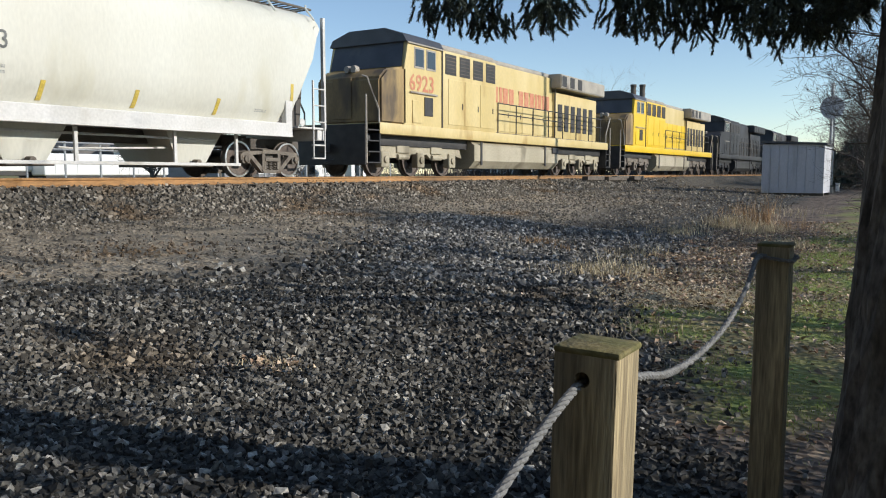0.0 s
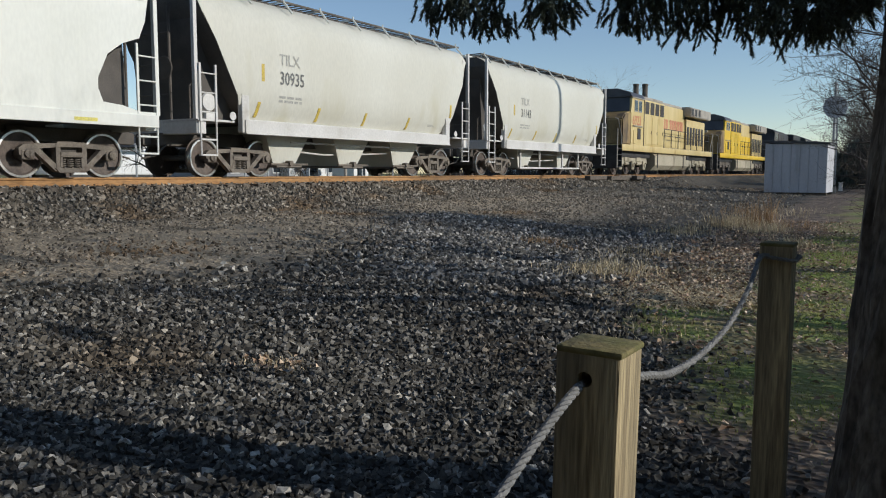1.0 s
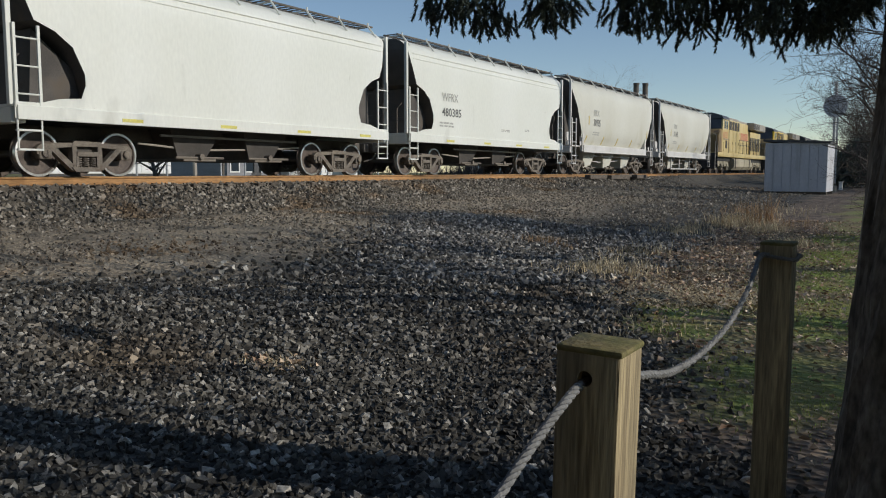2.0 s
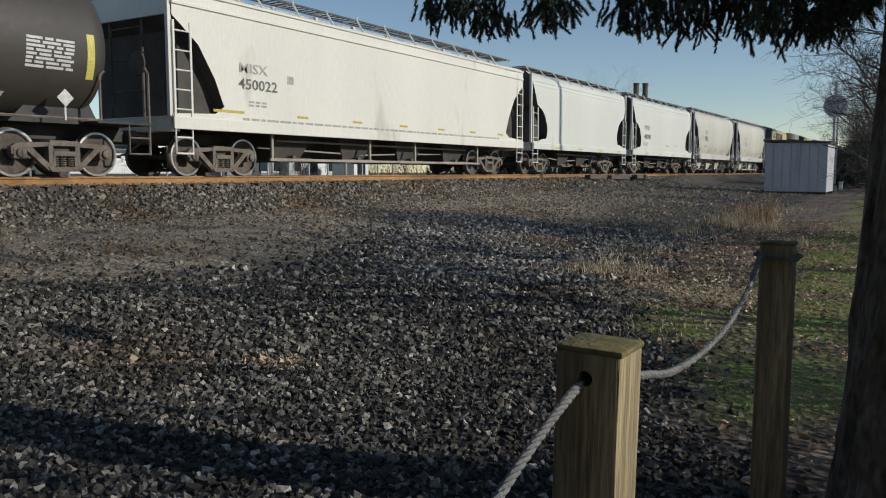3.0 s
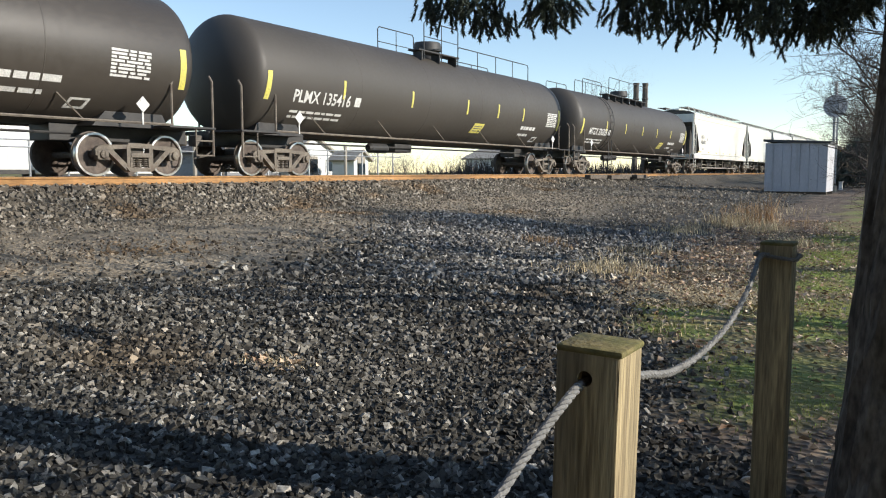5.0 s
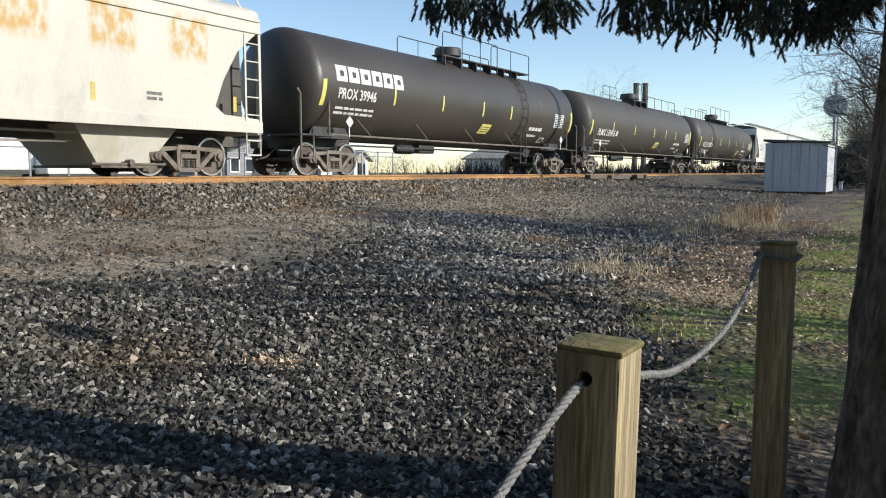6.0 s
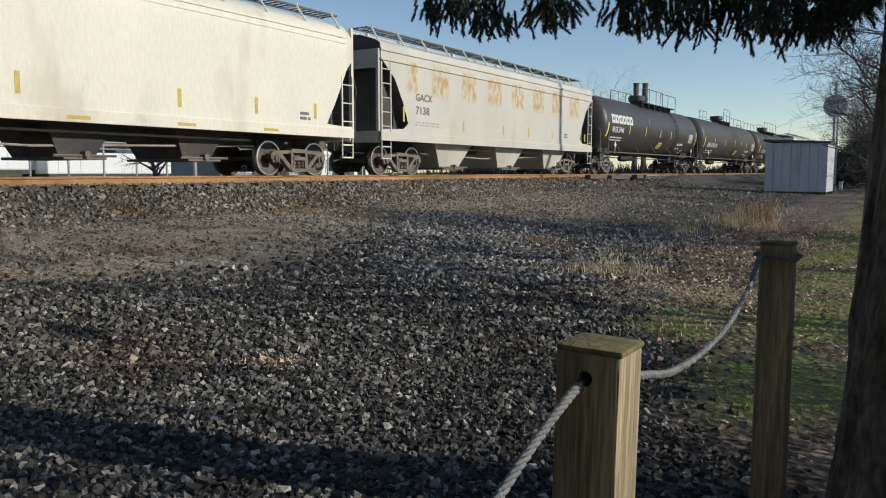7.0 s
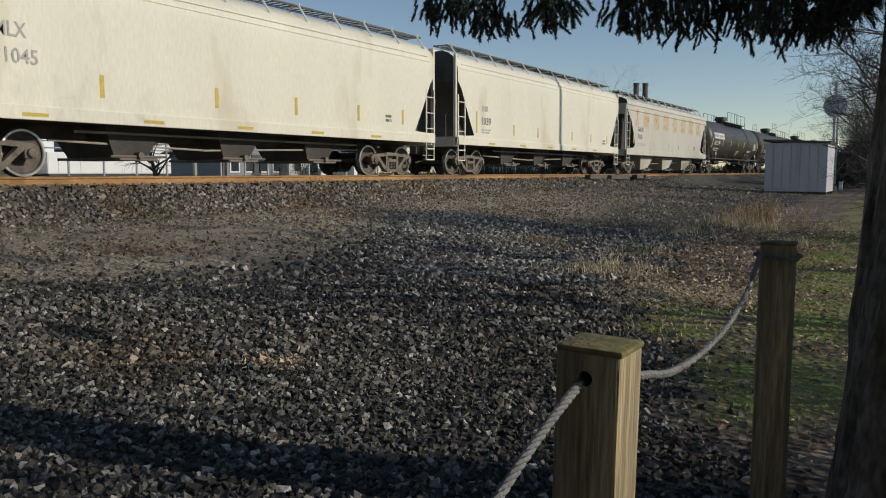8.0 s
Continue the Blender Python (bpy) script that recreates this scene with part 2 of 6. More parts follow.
def make_ground():
    xs = np.array([-900, -300, -100, -50, -30, -22] + [-20 + i * 0.2 for i in range(115)] + [3.5, 5, 8, 14, 30, 80, 300, 900])
    ys = np.array([-900, -200, -60, -25] + [-12 + i * 0.4 for i in range(180)] + [62, 66, 72, 80, 100, 140, 220, 500, 1800])
    X, Y = np.meshgrid(xs, ys)
    Zs = ground_height(X, Y)
    verts = np.stack([X, Y, Zs], -1).reshape(-1, 3)
    w = len(xs)
    faces = [(j * w + i, j * w + i + 1, (j + 1) * w + i + 1, (j + 1) * w + i) for j in range(len(ys) - 1) for i in range(w - 1)]
    me = bpy.data.meshes.new("ground")
    me.from_pydata(verts.tolist(), [], faces)
    zone = me.color_attributes.new("zone", "FLOAT_COLOR", "POINT")
    lawn = np.clip((X - grass_edge(Y)) / 0.5 + 0.5, 0, 1)
    d = -X
    lane = np.clip(np.minimum((d - 7.2 - 0.5 * np.sin(Y * 0.6)) / 1.6, (13.0 - d) / 0.5), 0, 1)
    # shade on the far road painted in: sand gives way to dark gravel
    lane = lane * np.clip((36 - Y) / 10, 0.1, 1)
    far = np.clip((d - 18) / 2, 0, 1)
    # trodden straw-strewn earth where gravel and lawn meet
    bare = np.clip(1.5 * np.exp(-((X + 2.6) / 0.85) ** 2 - ((Y - 9.3) / 0.8) ** 2), 0, 1)
    lane, lawn = np.maximum(lane, bare), lawn * (1 - bare)
    cols = np.stack([np.maximum(lawn, far), lane, litter_mask(X, Y), np.ones_like(d)], -1)
    zone.data.foreach_set("color", cols.astype(np.float32).ravel())
    m = bpy.data.materials.new("earth")
    m.use_nodes = True
    n, l = m.node_tree.nodes, m.node_tree.links
    p = n["Principled BSDF"]
    p.inputs["Roughness"].default_value = 0.95
    tc = n.new("ShaderNodeTexCoord")
    at = n.new("ShaderNodeAttribute")
    at.attribute_name = "zone"
    sep = n.new("ShaderNodeSeparateColor")
    l.new(at.outputs["Color"], sep.inputs[0])

    def noise_at(s, detail=5):
        t = n.new("ShaderNodeTexNoise")
        t.inputs["Scale"].default_value, t.inputs["Detail"].default_value = s, detail
        l.new(tc.outputs["Object"], t.inputs["Vector"])
        return t.outputs["Fac"]

    def ramp(src, stops):
        r = n.new("ShaderNodeValToRGB")
        while len(r.color_ramp.elements) < len(stops):
            r.color_ramp.elements.new(0.5)
        for e, (pos, c) in zip(r.color_ramp.elements, stops):
            e.position, e.color = pos, (*c, 1)
        l.new(src, r.inputs[0])
        return r.outputs[0]

    def mix(f, a, b):
        x = n.new("ShaderNodeMix")
        x.data_type = "RGBA"
        l.new(f, x.inputs[0])
        l.new(a, x.inputs[6])
        l.new(b, x.inputs[7])
        return x.outputs[2]

    vor = n.new("ShaderNodeTexVoronoi")
    vor.inputs["Scale"].default_value = 16
    l.new(tc.outputs["Object"], vor.inputs["Vector"])
    sepv = n.new("ShaderNodeSeparateColor")
    l.new(vor.outputs["Color"], sepv.inputs[0])
    # ground under the stones, near-black to paint the shade in their gaps
    gravel = ramp(sepv.outputs[0], [(0.0, (0.022, 0.019, 0.015)), (0.6, (0.045, 0.041, 0.033)), (1.0, (0.1, 0.092, 0.075))])
    sand = ramp(noise_at(14), [(0.3, (0.19, 0.14, 0.085)), (0.5, (0.36, 0.285, 0.185)), (0.7, (0.52, 0.425, 0.29))])
    grit = ramp(noise_at(45, 2), [(0.4, (0.13, 0.102, 0.072)), (0.62, (0.41, 0.345, 0.26))])
    lane_c = mix(noise_at(2.2), sand, grit)
    turf = ramp(noise_at(1.6), [(0.35, (0.22, 0.16, 0.085)), (0.5, (0.2, 0.19, 0.06)), (0.65, (0.17, 0.22, 0.045))])
    litter = ramp(noise_at(5.5, 8), [(0.3, (0.045, 0.03, 0.022)), (0.46, (0.095, 0.066, 0.046)), (0.56, (0.17, 0.125, 0.09)), (0.7, (0.25, 0.19, 0.13))])
    earth_mix = n.new("ShaderNodeMath")
    earth_mix.operation = "MULTIPLY"
    soft = n.new("ShaderNodeMapRange")
    soft.inputs["From Min"].default_value, soft.inputs["From Max"].default_value = 0.28, 0.44
    l.new(noise_at(1.1), soft.inputs["Value"])
    l.new(soft.outputs["Result"], earth_mix.inputs[0])
    l.new(sep.outputs[1], earth_mix.inputs[1])
    c = mix(earth_mix.outputs[0], gravel, lane_c)
    c = mix(sep.outputs[0], c, mix(sep.outputs[2], turf, litter))
    l.new(c, p.inputs["Base Color"])
    bp = n.new("ShaderNodeBump")
    bp.inputs["Strength"].default_value, bp.inputs["Distance"].default_value = 0.8, 0.04
    l.new(vor.outputs["Distance"], bp.inputs["Height"])
    l.new(bp.outputs["Normal"], p.inputs["Normal"])
    me.materials.append(m)
    me.shade_smooth()
    tagged(new("ground", me), "gravel and turf ground rising to a railway bank", "ground", kind="structure")


make_ground()

CHIP_F = [(0, 2, 1), (0, 3, 2), (4, 5, 6), (4, 6, 7), (0, 1, 5), (0, 5, 4), (1, 2, 6), (1, 6, 5), (2, 3, 7), (2, 7, 6), (3, 0, 4), (3, 4, 7)]
CHIP_V = np.array([(-1, -1, -1), (1, -1, -1), (1, 1, -1), (-1, 1, -1), (-1, -1, 1), (1, -1, 1), (1, 1, 1), (-1, 1, 1)]) * 0.62


def stones(px, py, size):
    """Angular stones at places of the plan: jittered, squashed and turned at random."""
    k = len(px)
    v = CHIP_V[None] * RNG.uniform(0.35, 1.25, (k, 8, 3)) * RNG.uniform(0.55, 1.35, (k, 1, 3))
    q = RNG.normal(size=(k, 4))
    q /= np.linalg.norm(q, axis=1)[:, None]
    w, x, y, z = q.T
    R = np.stack([np.stack([1 - 2 * (y * y + z * z), 2 * (x * y - z * w), 2 * (x * z + y * w)], -1), np.stack([2 * (x * y + z * w), 1 - 2 * (x * x + z * z), 2 * (y * z - x * w)], -1), np.stack([2 * (x * z - y * w), 2 * (y * z + x * w), 1 - 2 * (x * x + y * y)], -1)], 1)
    v = np.einsum("kij,knj->kni", R, v) * size[:, None, None]
    v += np.stack([px, py, ground_height(px, py) + size * 0.15], -1)[:, None]
    return v


def scatter(x0, x1, y0, y1, step):
    gx, gy = np.meshgrid(np.arange(x0, x1, step), np.arange(y0, y1, step))
    gx, gy = gx.ravel(), gy.ravel()
    return gx + RNG.uniform(-0.5, 0.5, gx.shape) * step, gy + RNG.uniform(-0.5, 0.5, gy.shape) * step


def make_gravel():
    sets = []
    for x0, x1, y0, y1, r0, r1, step in ((-6.2, 0.4, -1.5, 6.5, 2.2, 6.2, 0.042), (-9.8, 0, -2.5, 11, 6.2, 10, 0.055), (-12, -1.5, -2, 16, 10, 15, 0.085)):
        x, y = scatter(x0, x1, y0, y1, step)
        r = np.hypot(x, y)
        keep = (r >= r0) & (r < r1) & (x < grass_edge(y) + RNG.normal(0, 0.22, x.shape)) & (-x < 7.9 + 0.6 * np.sin(y * 0.6) + RNG.normal(0, 0.6, x.shape)) & (np.arctan2(-x, y) < 1.35)
        x, y = x[keep], y[keep]
        sets.append(stones(x, y, step * RNG.uniform(0.42, 0.85, x.shape)))
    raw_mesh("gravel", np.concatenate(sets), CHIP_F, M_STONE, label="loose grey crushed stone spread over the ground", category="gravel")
    sets = []
    # stone beyond the dark heap, sunlight painted in as a paler mix
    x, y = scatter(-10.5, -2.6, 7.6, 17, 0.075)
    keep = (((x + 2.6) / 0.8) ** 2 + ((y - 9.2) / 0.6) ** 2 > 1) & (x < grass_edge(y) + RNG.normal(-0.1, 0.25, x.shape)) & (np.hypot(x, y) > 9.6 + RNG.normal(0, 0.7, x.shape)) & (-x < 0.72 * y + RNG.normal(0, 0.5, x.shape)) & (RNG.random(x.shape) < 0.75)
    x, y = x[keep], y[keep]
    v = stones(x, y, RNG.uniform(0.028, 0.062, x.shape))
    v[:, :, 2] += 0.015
    raw_mesh("pale_gravel", v, CHIP_F, M_SUNTONE_STONE, label="loose crushed stone coloured paler as if sunlit", category="gravel")
    # loose stones over the lane and the far gravel
    x, y = scatter(-13.2, -4, -3, 26, 0.1)
    drift = np.sin(x * 1.9 + 1.5 * np.sin(y * 0.35)) + 0.7 * np.sin(y * 0.9 + x)
    keep = (RNG.random(x.shape) < 0.5 + 0.25 * drift) & (x < grass_edge(y)) & (-x > 6)
    x, y = x[keep], y[keep]
    sets.append(stones(x, y, RNG.uniform(0.014, 0.05, x.shape)))
    x, y = scatter(-12.5, -4, 11, 31, 0.13)
    keep = (RNG.random(x.shape) < 0.45) & (x < grass_edge(y) + RNG.normal(0, 0.3, x.shape))
    sets.append(stones(x[keep], y[keep], RNG.uniform(0.02, 0.055, keep.sum())))
    x, y = scatter(-13.2, -4.6, 26, 46, 0.2)
    keep = (RNG.random(x.shape) < 0.55)
    sets.append(stones(x[keep], y[keep], RNG.uniform(0.03, 0.075, keep.sum())))
    x, y = scatter(-15.2, -12.9, -3, 30, 0.085)
    sets.append(stones(x, y, 0.085 * RNG.uniform(0.45, 0.9, x.shape)))
    x, y = scatter(-15.2, -13.2, 30, 75, 0.15)
    sets.append(stones(x, y, 0.15 * RNG.uniform(0.4, 0.6, x.shape)))
    raw_mesh("ballast", np.concatenate(sets), CHIP_F, M_BALLAST, label="brownish track ballast on the railway bank", category="ballast")


M_BALLAST = stone_mix("track_ballast", [(0.0, (0.09, 0.076, 0.058)), (0.45, (0.15, 0.128, 0.1)), (0.8, (0.22, 0.19, 0.15)), (1.0, (0.4, 0.36, 0.3))], (0.95, 0.75, 0.55))
make_gravel()


def blades(px, py, height, lean, width):
    """Grass blades: one bent triangle pair each."""
    k = len(px)
    a = RNG.uniform(0, 2 * math.pi, k)
    dx, dy = np.cos(a), np.sin(a)
    z = ground_height(px, py)
    base = np.stack([px, py, z - 0.01], -1)
    side = np.stack([-dy, dx, 0 * dx], -1) * (width / 2)[:, None]
    mid = base + np.stack([dx * lean * 0.35, dy * lean * 0.35, height * 0.6], -1)
    tip = base + np.stack([dx * lean, dy * lean, height], -1)
    return np.stack([base - side, base + side, mid + side * 0.7, mid - side * 0.7, tip], 1)


BLADE_F = [(0, 1, 2), (0, 2, 3), (3, 2, 4)]


def make_plants():
    x, y = scatter(-4.5, 2.6, 2.4, 19, 0.024)
    patch = np.sin(x * 1.7 + 1.3 * np.sin(y * 0.9)) * np.sin(y * 1.25 + 0.8 * x) + RNG.normal(0, 0.35, x.shape)
    keep = (x > grass_edge(y) + 0.15) & (patch > -0.3) & (litter_mask(x, y) < RNG.uniform(0.1, 1.1, x.shape)) & (((x + 2.6) / 0.85) ** 2 + ((y - 9.3) / 0.8) ** 2 > RNG.uniform(0.2, 1.2, x.shape))
    x, y = x[keep], y[keep]
    h = RNG.uniform(0.015, 0.045, x.shape)
    raw_mesh("lawn_grass", blades(x, y, h, h * RNG.uniform(0.3, 1.2, x.shape), RNG.uniform(0.0025, 0.006, x.shape)), BLADE_F, M_GREEN, label="short patchy green winter lawn grass", category="grass")
    # bleached grass along the edge of the gravel
    sets = []
    for cx, cy, sx, sy, k, hh in ((-3.0, 8.75, 0.35, 0.28, 5500, 0.04), (-2.4, 9.1, 0.4, 0.3, 6000, 0.045), (-1.95, 9.5, 0.3, 0.35, 2500, 0.045), (-2.9, 10.2, 0.5, 0.4, 1500, 0.04), (-2.6, 11.6, 0.5, 0.5, 1500, 0.05), (-3.9, 10.7, 0.35, 0.5, 900, 0.2), (-4.7, 17.5, 0.35, 0.8, 420, 0.2), (-4.1, 20.0, 0.3, 0.6, 700, 0.3), (-3.2, 19.0, 0.25, 0.5, 420, 0.26), (-4.3, 13.2, 0.3, 0.6, 500, 0.16), (-3.2, 13.2, 0.7, 1.5, 900, 0.05), (-3.0, 16.5, 0.6, 1.5, 700, 0.07), (-2.2, 15.8, 0.15, 0.2, 260, 0.25), (-3.6, 25, 0.5, 1.5, 200, 0.2), (-2.2, 7.0, 0.3, 0.5, 260, 0.08), (-4.12, 4.25, 0.13, 0.1, 150, 0.07)):
        x, y = RNG.normal(cx, sx, k), RNG.normal(cy, sy, k)
        h = hh * RNG.uniform(0.35, 1.15, k)
        # low straw lies flat
        flat = 3.0 if hh < 0.06 else 0.8
        sets.append(blades(x, y, h, h * RNG.uniform(0.2, 1.1, k) * flat, RNG.uniform(0.006, 0.014, k) * (1.7 if flat > 1 else 1)))
    raw_mesh("dry_grass", np.concatenate(sets), BLADE_F, M_DRY, label="bleached dry grass along the gravel edge", category="dry grass")
    sets = []
    for cx, cy, s, k, hh in ((-3.7, 20.4, 0.22, 90, 0.7), (-3.45, 20.8, 0.1, 70, 0.95), (-4.1, 20.2, 0.3, 110, 0.35), (-2.9, 20.2, 0.3, 50, 0.3), (-6.3, 13.6, 0.22, 260, 0.16), (-5.6, 13.2, 0.15, 90, 0.14), (-4.7, 24, 0.3, 120, 0.4)):
        x, y = RNG.normal(cx, s, k), RNG.normal(cy, s, k)
        h = hh * RNG.uniform(0.4, 1.1, k)
        sets.append(blades(x, y, h, h * RNG.uniform(0.1, 0.6, k), RNG.uniform(0.006, 0.013, k)))
    raw_mesh("tall_weeds", np.concatenate(sets), BLADE_F, M_RUSTWEED, label="tall rust-brown dead weeds by the gravel", category="weeds")
    k = 26000
    x, y = RNG.uniform(-4.6, 2.6, k), RNG.uniform(2.2, 22, k)
    x[:60], y[:60] = RNG.normal(-4.1, 0.16, 60), RNG.normal(4.25, 0.13, 60)
    keep = ((x > grass_edge(y) - 0.2) & (RNG.random(k) < np.clip((y - 3) / 5, 0.12, 1) * (0.35 + 0.65 * litter_mask(x, y)))) | (np.arange(k) < 60)
    x, y = x[keep], y[keep]
    k = len(x)
    a = RNG.uniform(0, 6.28, k)
    s = RNG.uniform(0.014, 0.04, k)
    c = np.stack([x, y, ground_height(x, y) + 0.03], -1)
    u = np.stack([np.cos(a), np.sin(a), RNG.normal(0, 0.3, k)], -1) * s[:, None]
    w = np.stack([-np.sin(a), np.cos(a), RNG.normal(0, 0.4, k)], -1) * (s * 0.6)[:, None]
    fold = np.stack([0 * x, 0 * x, RNG.uniform(0.004, 0.02, k)], -1)
    raw_mesh("fallen_leaves", np.stack([c - u, c - w + fold, c + u, c + w + fold], 1), [(0, 1, 2), (0, 2, 3)], M_LEAF, label="scattered curled brown leaves on the turf", category="leaves")


make_plants()


# ---- track ----
def make_track():
    for cx, near in ((RAIL_X + 0.755, True), (RAIL_X - 0.755, False)):
        bm = bmesh.new()
        sec = [(-0.07, 0), (0.07, 0), (0.07, 0.012), (0.012, 0.03), (0.009, 0.12), (0.034, 0.135), (0.037, 0.165), (0.03, 0.1735), (-0.03, 0.1735), (-0.037, 0.165), (-0.034, 0.135), (-0.009, 0.12), (-0.012, 0.03), (-0.07, 0.012)]
        ends = [[bm.verts.new((cx + a, y, RAIL_Z - 0.1745 + b)) for a, b in sec] for y in (-230.0, 320.0)]
        for i in range(len(sec)):
            j = (i + 1) % len(sec)
            bm.faces.new((ends[0][i], ends[0][j], ends[1][j], ends[1][i]))
        rail = part("rail_near" if near else "rail_far", bm, M_RAIL)
        tagged(rail, "rusty steel rail with a polished running head", "rail", kind="structure")
        bm = bmesh.new()
        soft_box(bm, cx - 0.028, cx + 0.028, -230, 320, RAIL_Z - 0.003, RAIL_Z, 0.001)
        part("running_band", bm, M_RAILHEAD, rail)
        for y in (-6.2, 5.6, 17.4, 29.2, 41.0, 52.8):
            bm = bmesh.new()
            soft_box(bm, cx + 0.012, cx + 0.034, y - 0.45, y + 0.45, RAIL_Z - 0.145, RAIL_Z - 0.05, 0.006)
            for k in range(6):
                lathe(bm, [(0.016, 0.03), (0.016, 0.055), (0.008, 0.06)], 6, (cx, y - 0.38 + k * 0.152, RAIL_Z - 0.1))
            part("joint_bar", bm, M_RAIL, rail)
    bm = bmesh.new()
    soft_box(bm, -1.3, 1.3, -0.115, 0.115, -0.18, 0, 0.015)
    me_tie = part("tie", bm, M_TIE)
    tagged(me_tie, "dark creosoted wooden tie under the rails", "railway tie", "ties")
    first = pose(RAIL_X, -6.0, RAIL_Z - 0.18)
    me_tie.matrix_basis = first
    for i in range(1, 150):
        copy_thing(me_tie, pose(RAIL_X + random.uniform(-0.04, 0.04), -6.0 + i * 0.5, RAIL_Z - 0.18, 0, 0, random.uniform(-1, 1)))


make_track()


def skylight_blocker():
    """An added dark boarded wall, unseen behind the viewpoint, that blocks skylight."""
    wall = tagged(new("wall_south"), "added dark boarded wall, unseen, that blocks skylight", "wall", kind="structure")
    m = surf("dark_stained_boards", (0.05, 0.042, 0.034), (0.08, 0.066, 0.052), 1.2, 0.85, 0.2, stretch=(0.3, 1, 4))
    for i in range(28):
        bm = bmesh.new()
        soft_box(bm, -15, 7, -3.1, -2.8 + 0.012 * (i % 2), i * 0.25 - 0.1, i * 0.25 + 0.146, 0.008)
        part("board", bm, m, wall)


skylight_blocker()


# ---- rope fence ----
def cut_bore(ob, y0, y1, z, x, r):
    """Bores a round hole along y through a mesh."""
    bm = bmesh.new()
    lathe(bm, [(r, y0), (r, y1)], 20, (x, 0, z), "y")
    bmesh.ops.recalc_face_normals(bm, faces=bm.faces)
    me = bpy.data.meshes.new("cutter")
    bm.to_mesh(me)
    bm.free()
    cutter = new("cutter", me)
    cutter.parent = ob.parent
    mod = ob.modifiers.new("bore", "BOOLEAN")
    mod.object, mod.operation, mod.solver = cutter, "DIFFERENCE", "EXACT"
    done = bpy.data.meshes.new_from_object(ob.evaluated_get(bpy.context.evaluated_depsgraph_get()))
    ob.modifiers.clear()
    ob.data = done
    bpy.data.objects.remove(cutter)


def make_post(x, y, height, lean_y, lean_x, label, bore, r=0.07):
    e = new("fence_post")
    e.matrix_basis = pose(x, y, float(ground_height(x, y)) - 0.05, lean_x, lean_y, 0)
    bm = bmesh.new()
    soft_box(bm, -r, r, -r, r, 0, height - 0.004, 0.009)
    for v in bm.verts:
        v.co.x += 0.0025 * math.sin(v.co.z * 9)
    p = part("timber", bm, M_POST, e, smooth=True)
    if bore:
        cut_bore(p, -0.1, 0.1, height - 0.062, -0.006, 0.0165)
    bm = bmesh.new()
    soft_box(bm, -r - 0.002, r + 0.002, -r - 0.002, r + 0.002, height - 0.012, height + 0.004, 0.007)
    part("weathered_top", bm, M_POST_TOP, e, "mossy darkened end grain on top", smooth=True)
    return tagged(e, label, "post", "rope fence posts")


def cam_plan(px, depth):
    u = (px - 784) / 1406 * depth
    a = radians(TURN)
    return u * math.cos(a) - depth * math.sin(a), u * math.sin(a) + depth * math.cos(a)


POST_A, POST_B = cam_plan(1047, 1.65), cam_plan(1379, 3.35)
make_post(*POST_A, 1.14, 1.3, 0, "weathered square timber post with a rope through it", True)
make_post(*POST_B, 1.207, 0.3, 0, "tall shaded timber post with rope tied round", False, 0.065)


def rope(name, pts, r, label, wraps=()):
    """Twisted rope: three strands laid round a smooth line."""
    pts = [Vector(p) for p in pts]
    dense = []
    for i in range(len(pts) - 1):
        a, b, c, d = pts[max(i - 1, 0)], pts[i], pts[i + 1], pts[min(i + 2, len(pts) - 1)]
        for k in range(14):
            t = k / 14
            dense.append(0.5 * ((2 * b) + (c - a) * t + (2 * a - 5 * b + 4 * c - d) * t * t + (3 * b - a - 3 * c + d) * t ** 3))
    dense.append(pts[-1])
    bm = bmesh.new()
    length = 0
    for s in range(3):
        line, length = [], 0
        for i, p in enumerate(dense):
            d = (dense[min(i + 1, len(dense) - 1)] - dense[max(i - 1, 0)]).normalized()
            a = d.cross(Vector((0, 0, 1))).normalized()
            b = d.cross(a)
            if i:
                length += (p - dense[i - 1]).length
            w = 2 * math.pi * (length / 0.06 + s / 3)
            line.append(p + (a * math.cos(w) + b * math.sin(w)) * r * 0.48)
        tube(bm, line, r * 0.62, 6)
    e = part(name, bm, M_ROPE, smooth=True)
    return tagged(e, label, "rope")


def px_point(px, py, depth):
    """A place at that depth along the level line of sight through a point of the view at rest."""
    a = radians(TILT)
    v = -(py - 441) / 1406
    c = depth / (math.cos(a) + v * math.sin(a))
    fwd, up = c * (math.cos(a) + v * math.sin(a)), c * (v * math.cos(a) - math.sin(a))
    u = (px - 784) / 1406 * c
    t = radians(TURN)
    return (u * math.cos(t) - fwd * math.sin(t), u * math.sin(t) + fwd * math.cos(t), EYE_Z + up)


rope("rope", [px_point(x, y, d) for x, y, d in ((1040, 672, 1.70), (1036, 674, 1.625), (1010, 700, 1.55), (960, 765, 1.45), (905, 845, 1.36), (840, 950, 1.28), (760, 1090, 1.2))], 0.0098, "white twisted rope sagging from the post bore")
rope("rope", [px_point(x, y, d) for x, y, d in ((1110, 668, 1.72), (1146, 664, 1.80), (1186, 659, 1.95), (1238, 628, 2.25), (1290, 573, 2.62), (1325, 510, 2.96), (1345, 456, 3.255), (1362, 452, 3.275))], 0.0105, "white rope slung between the two posts")


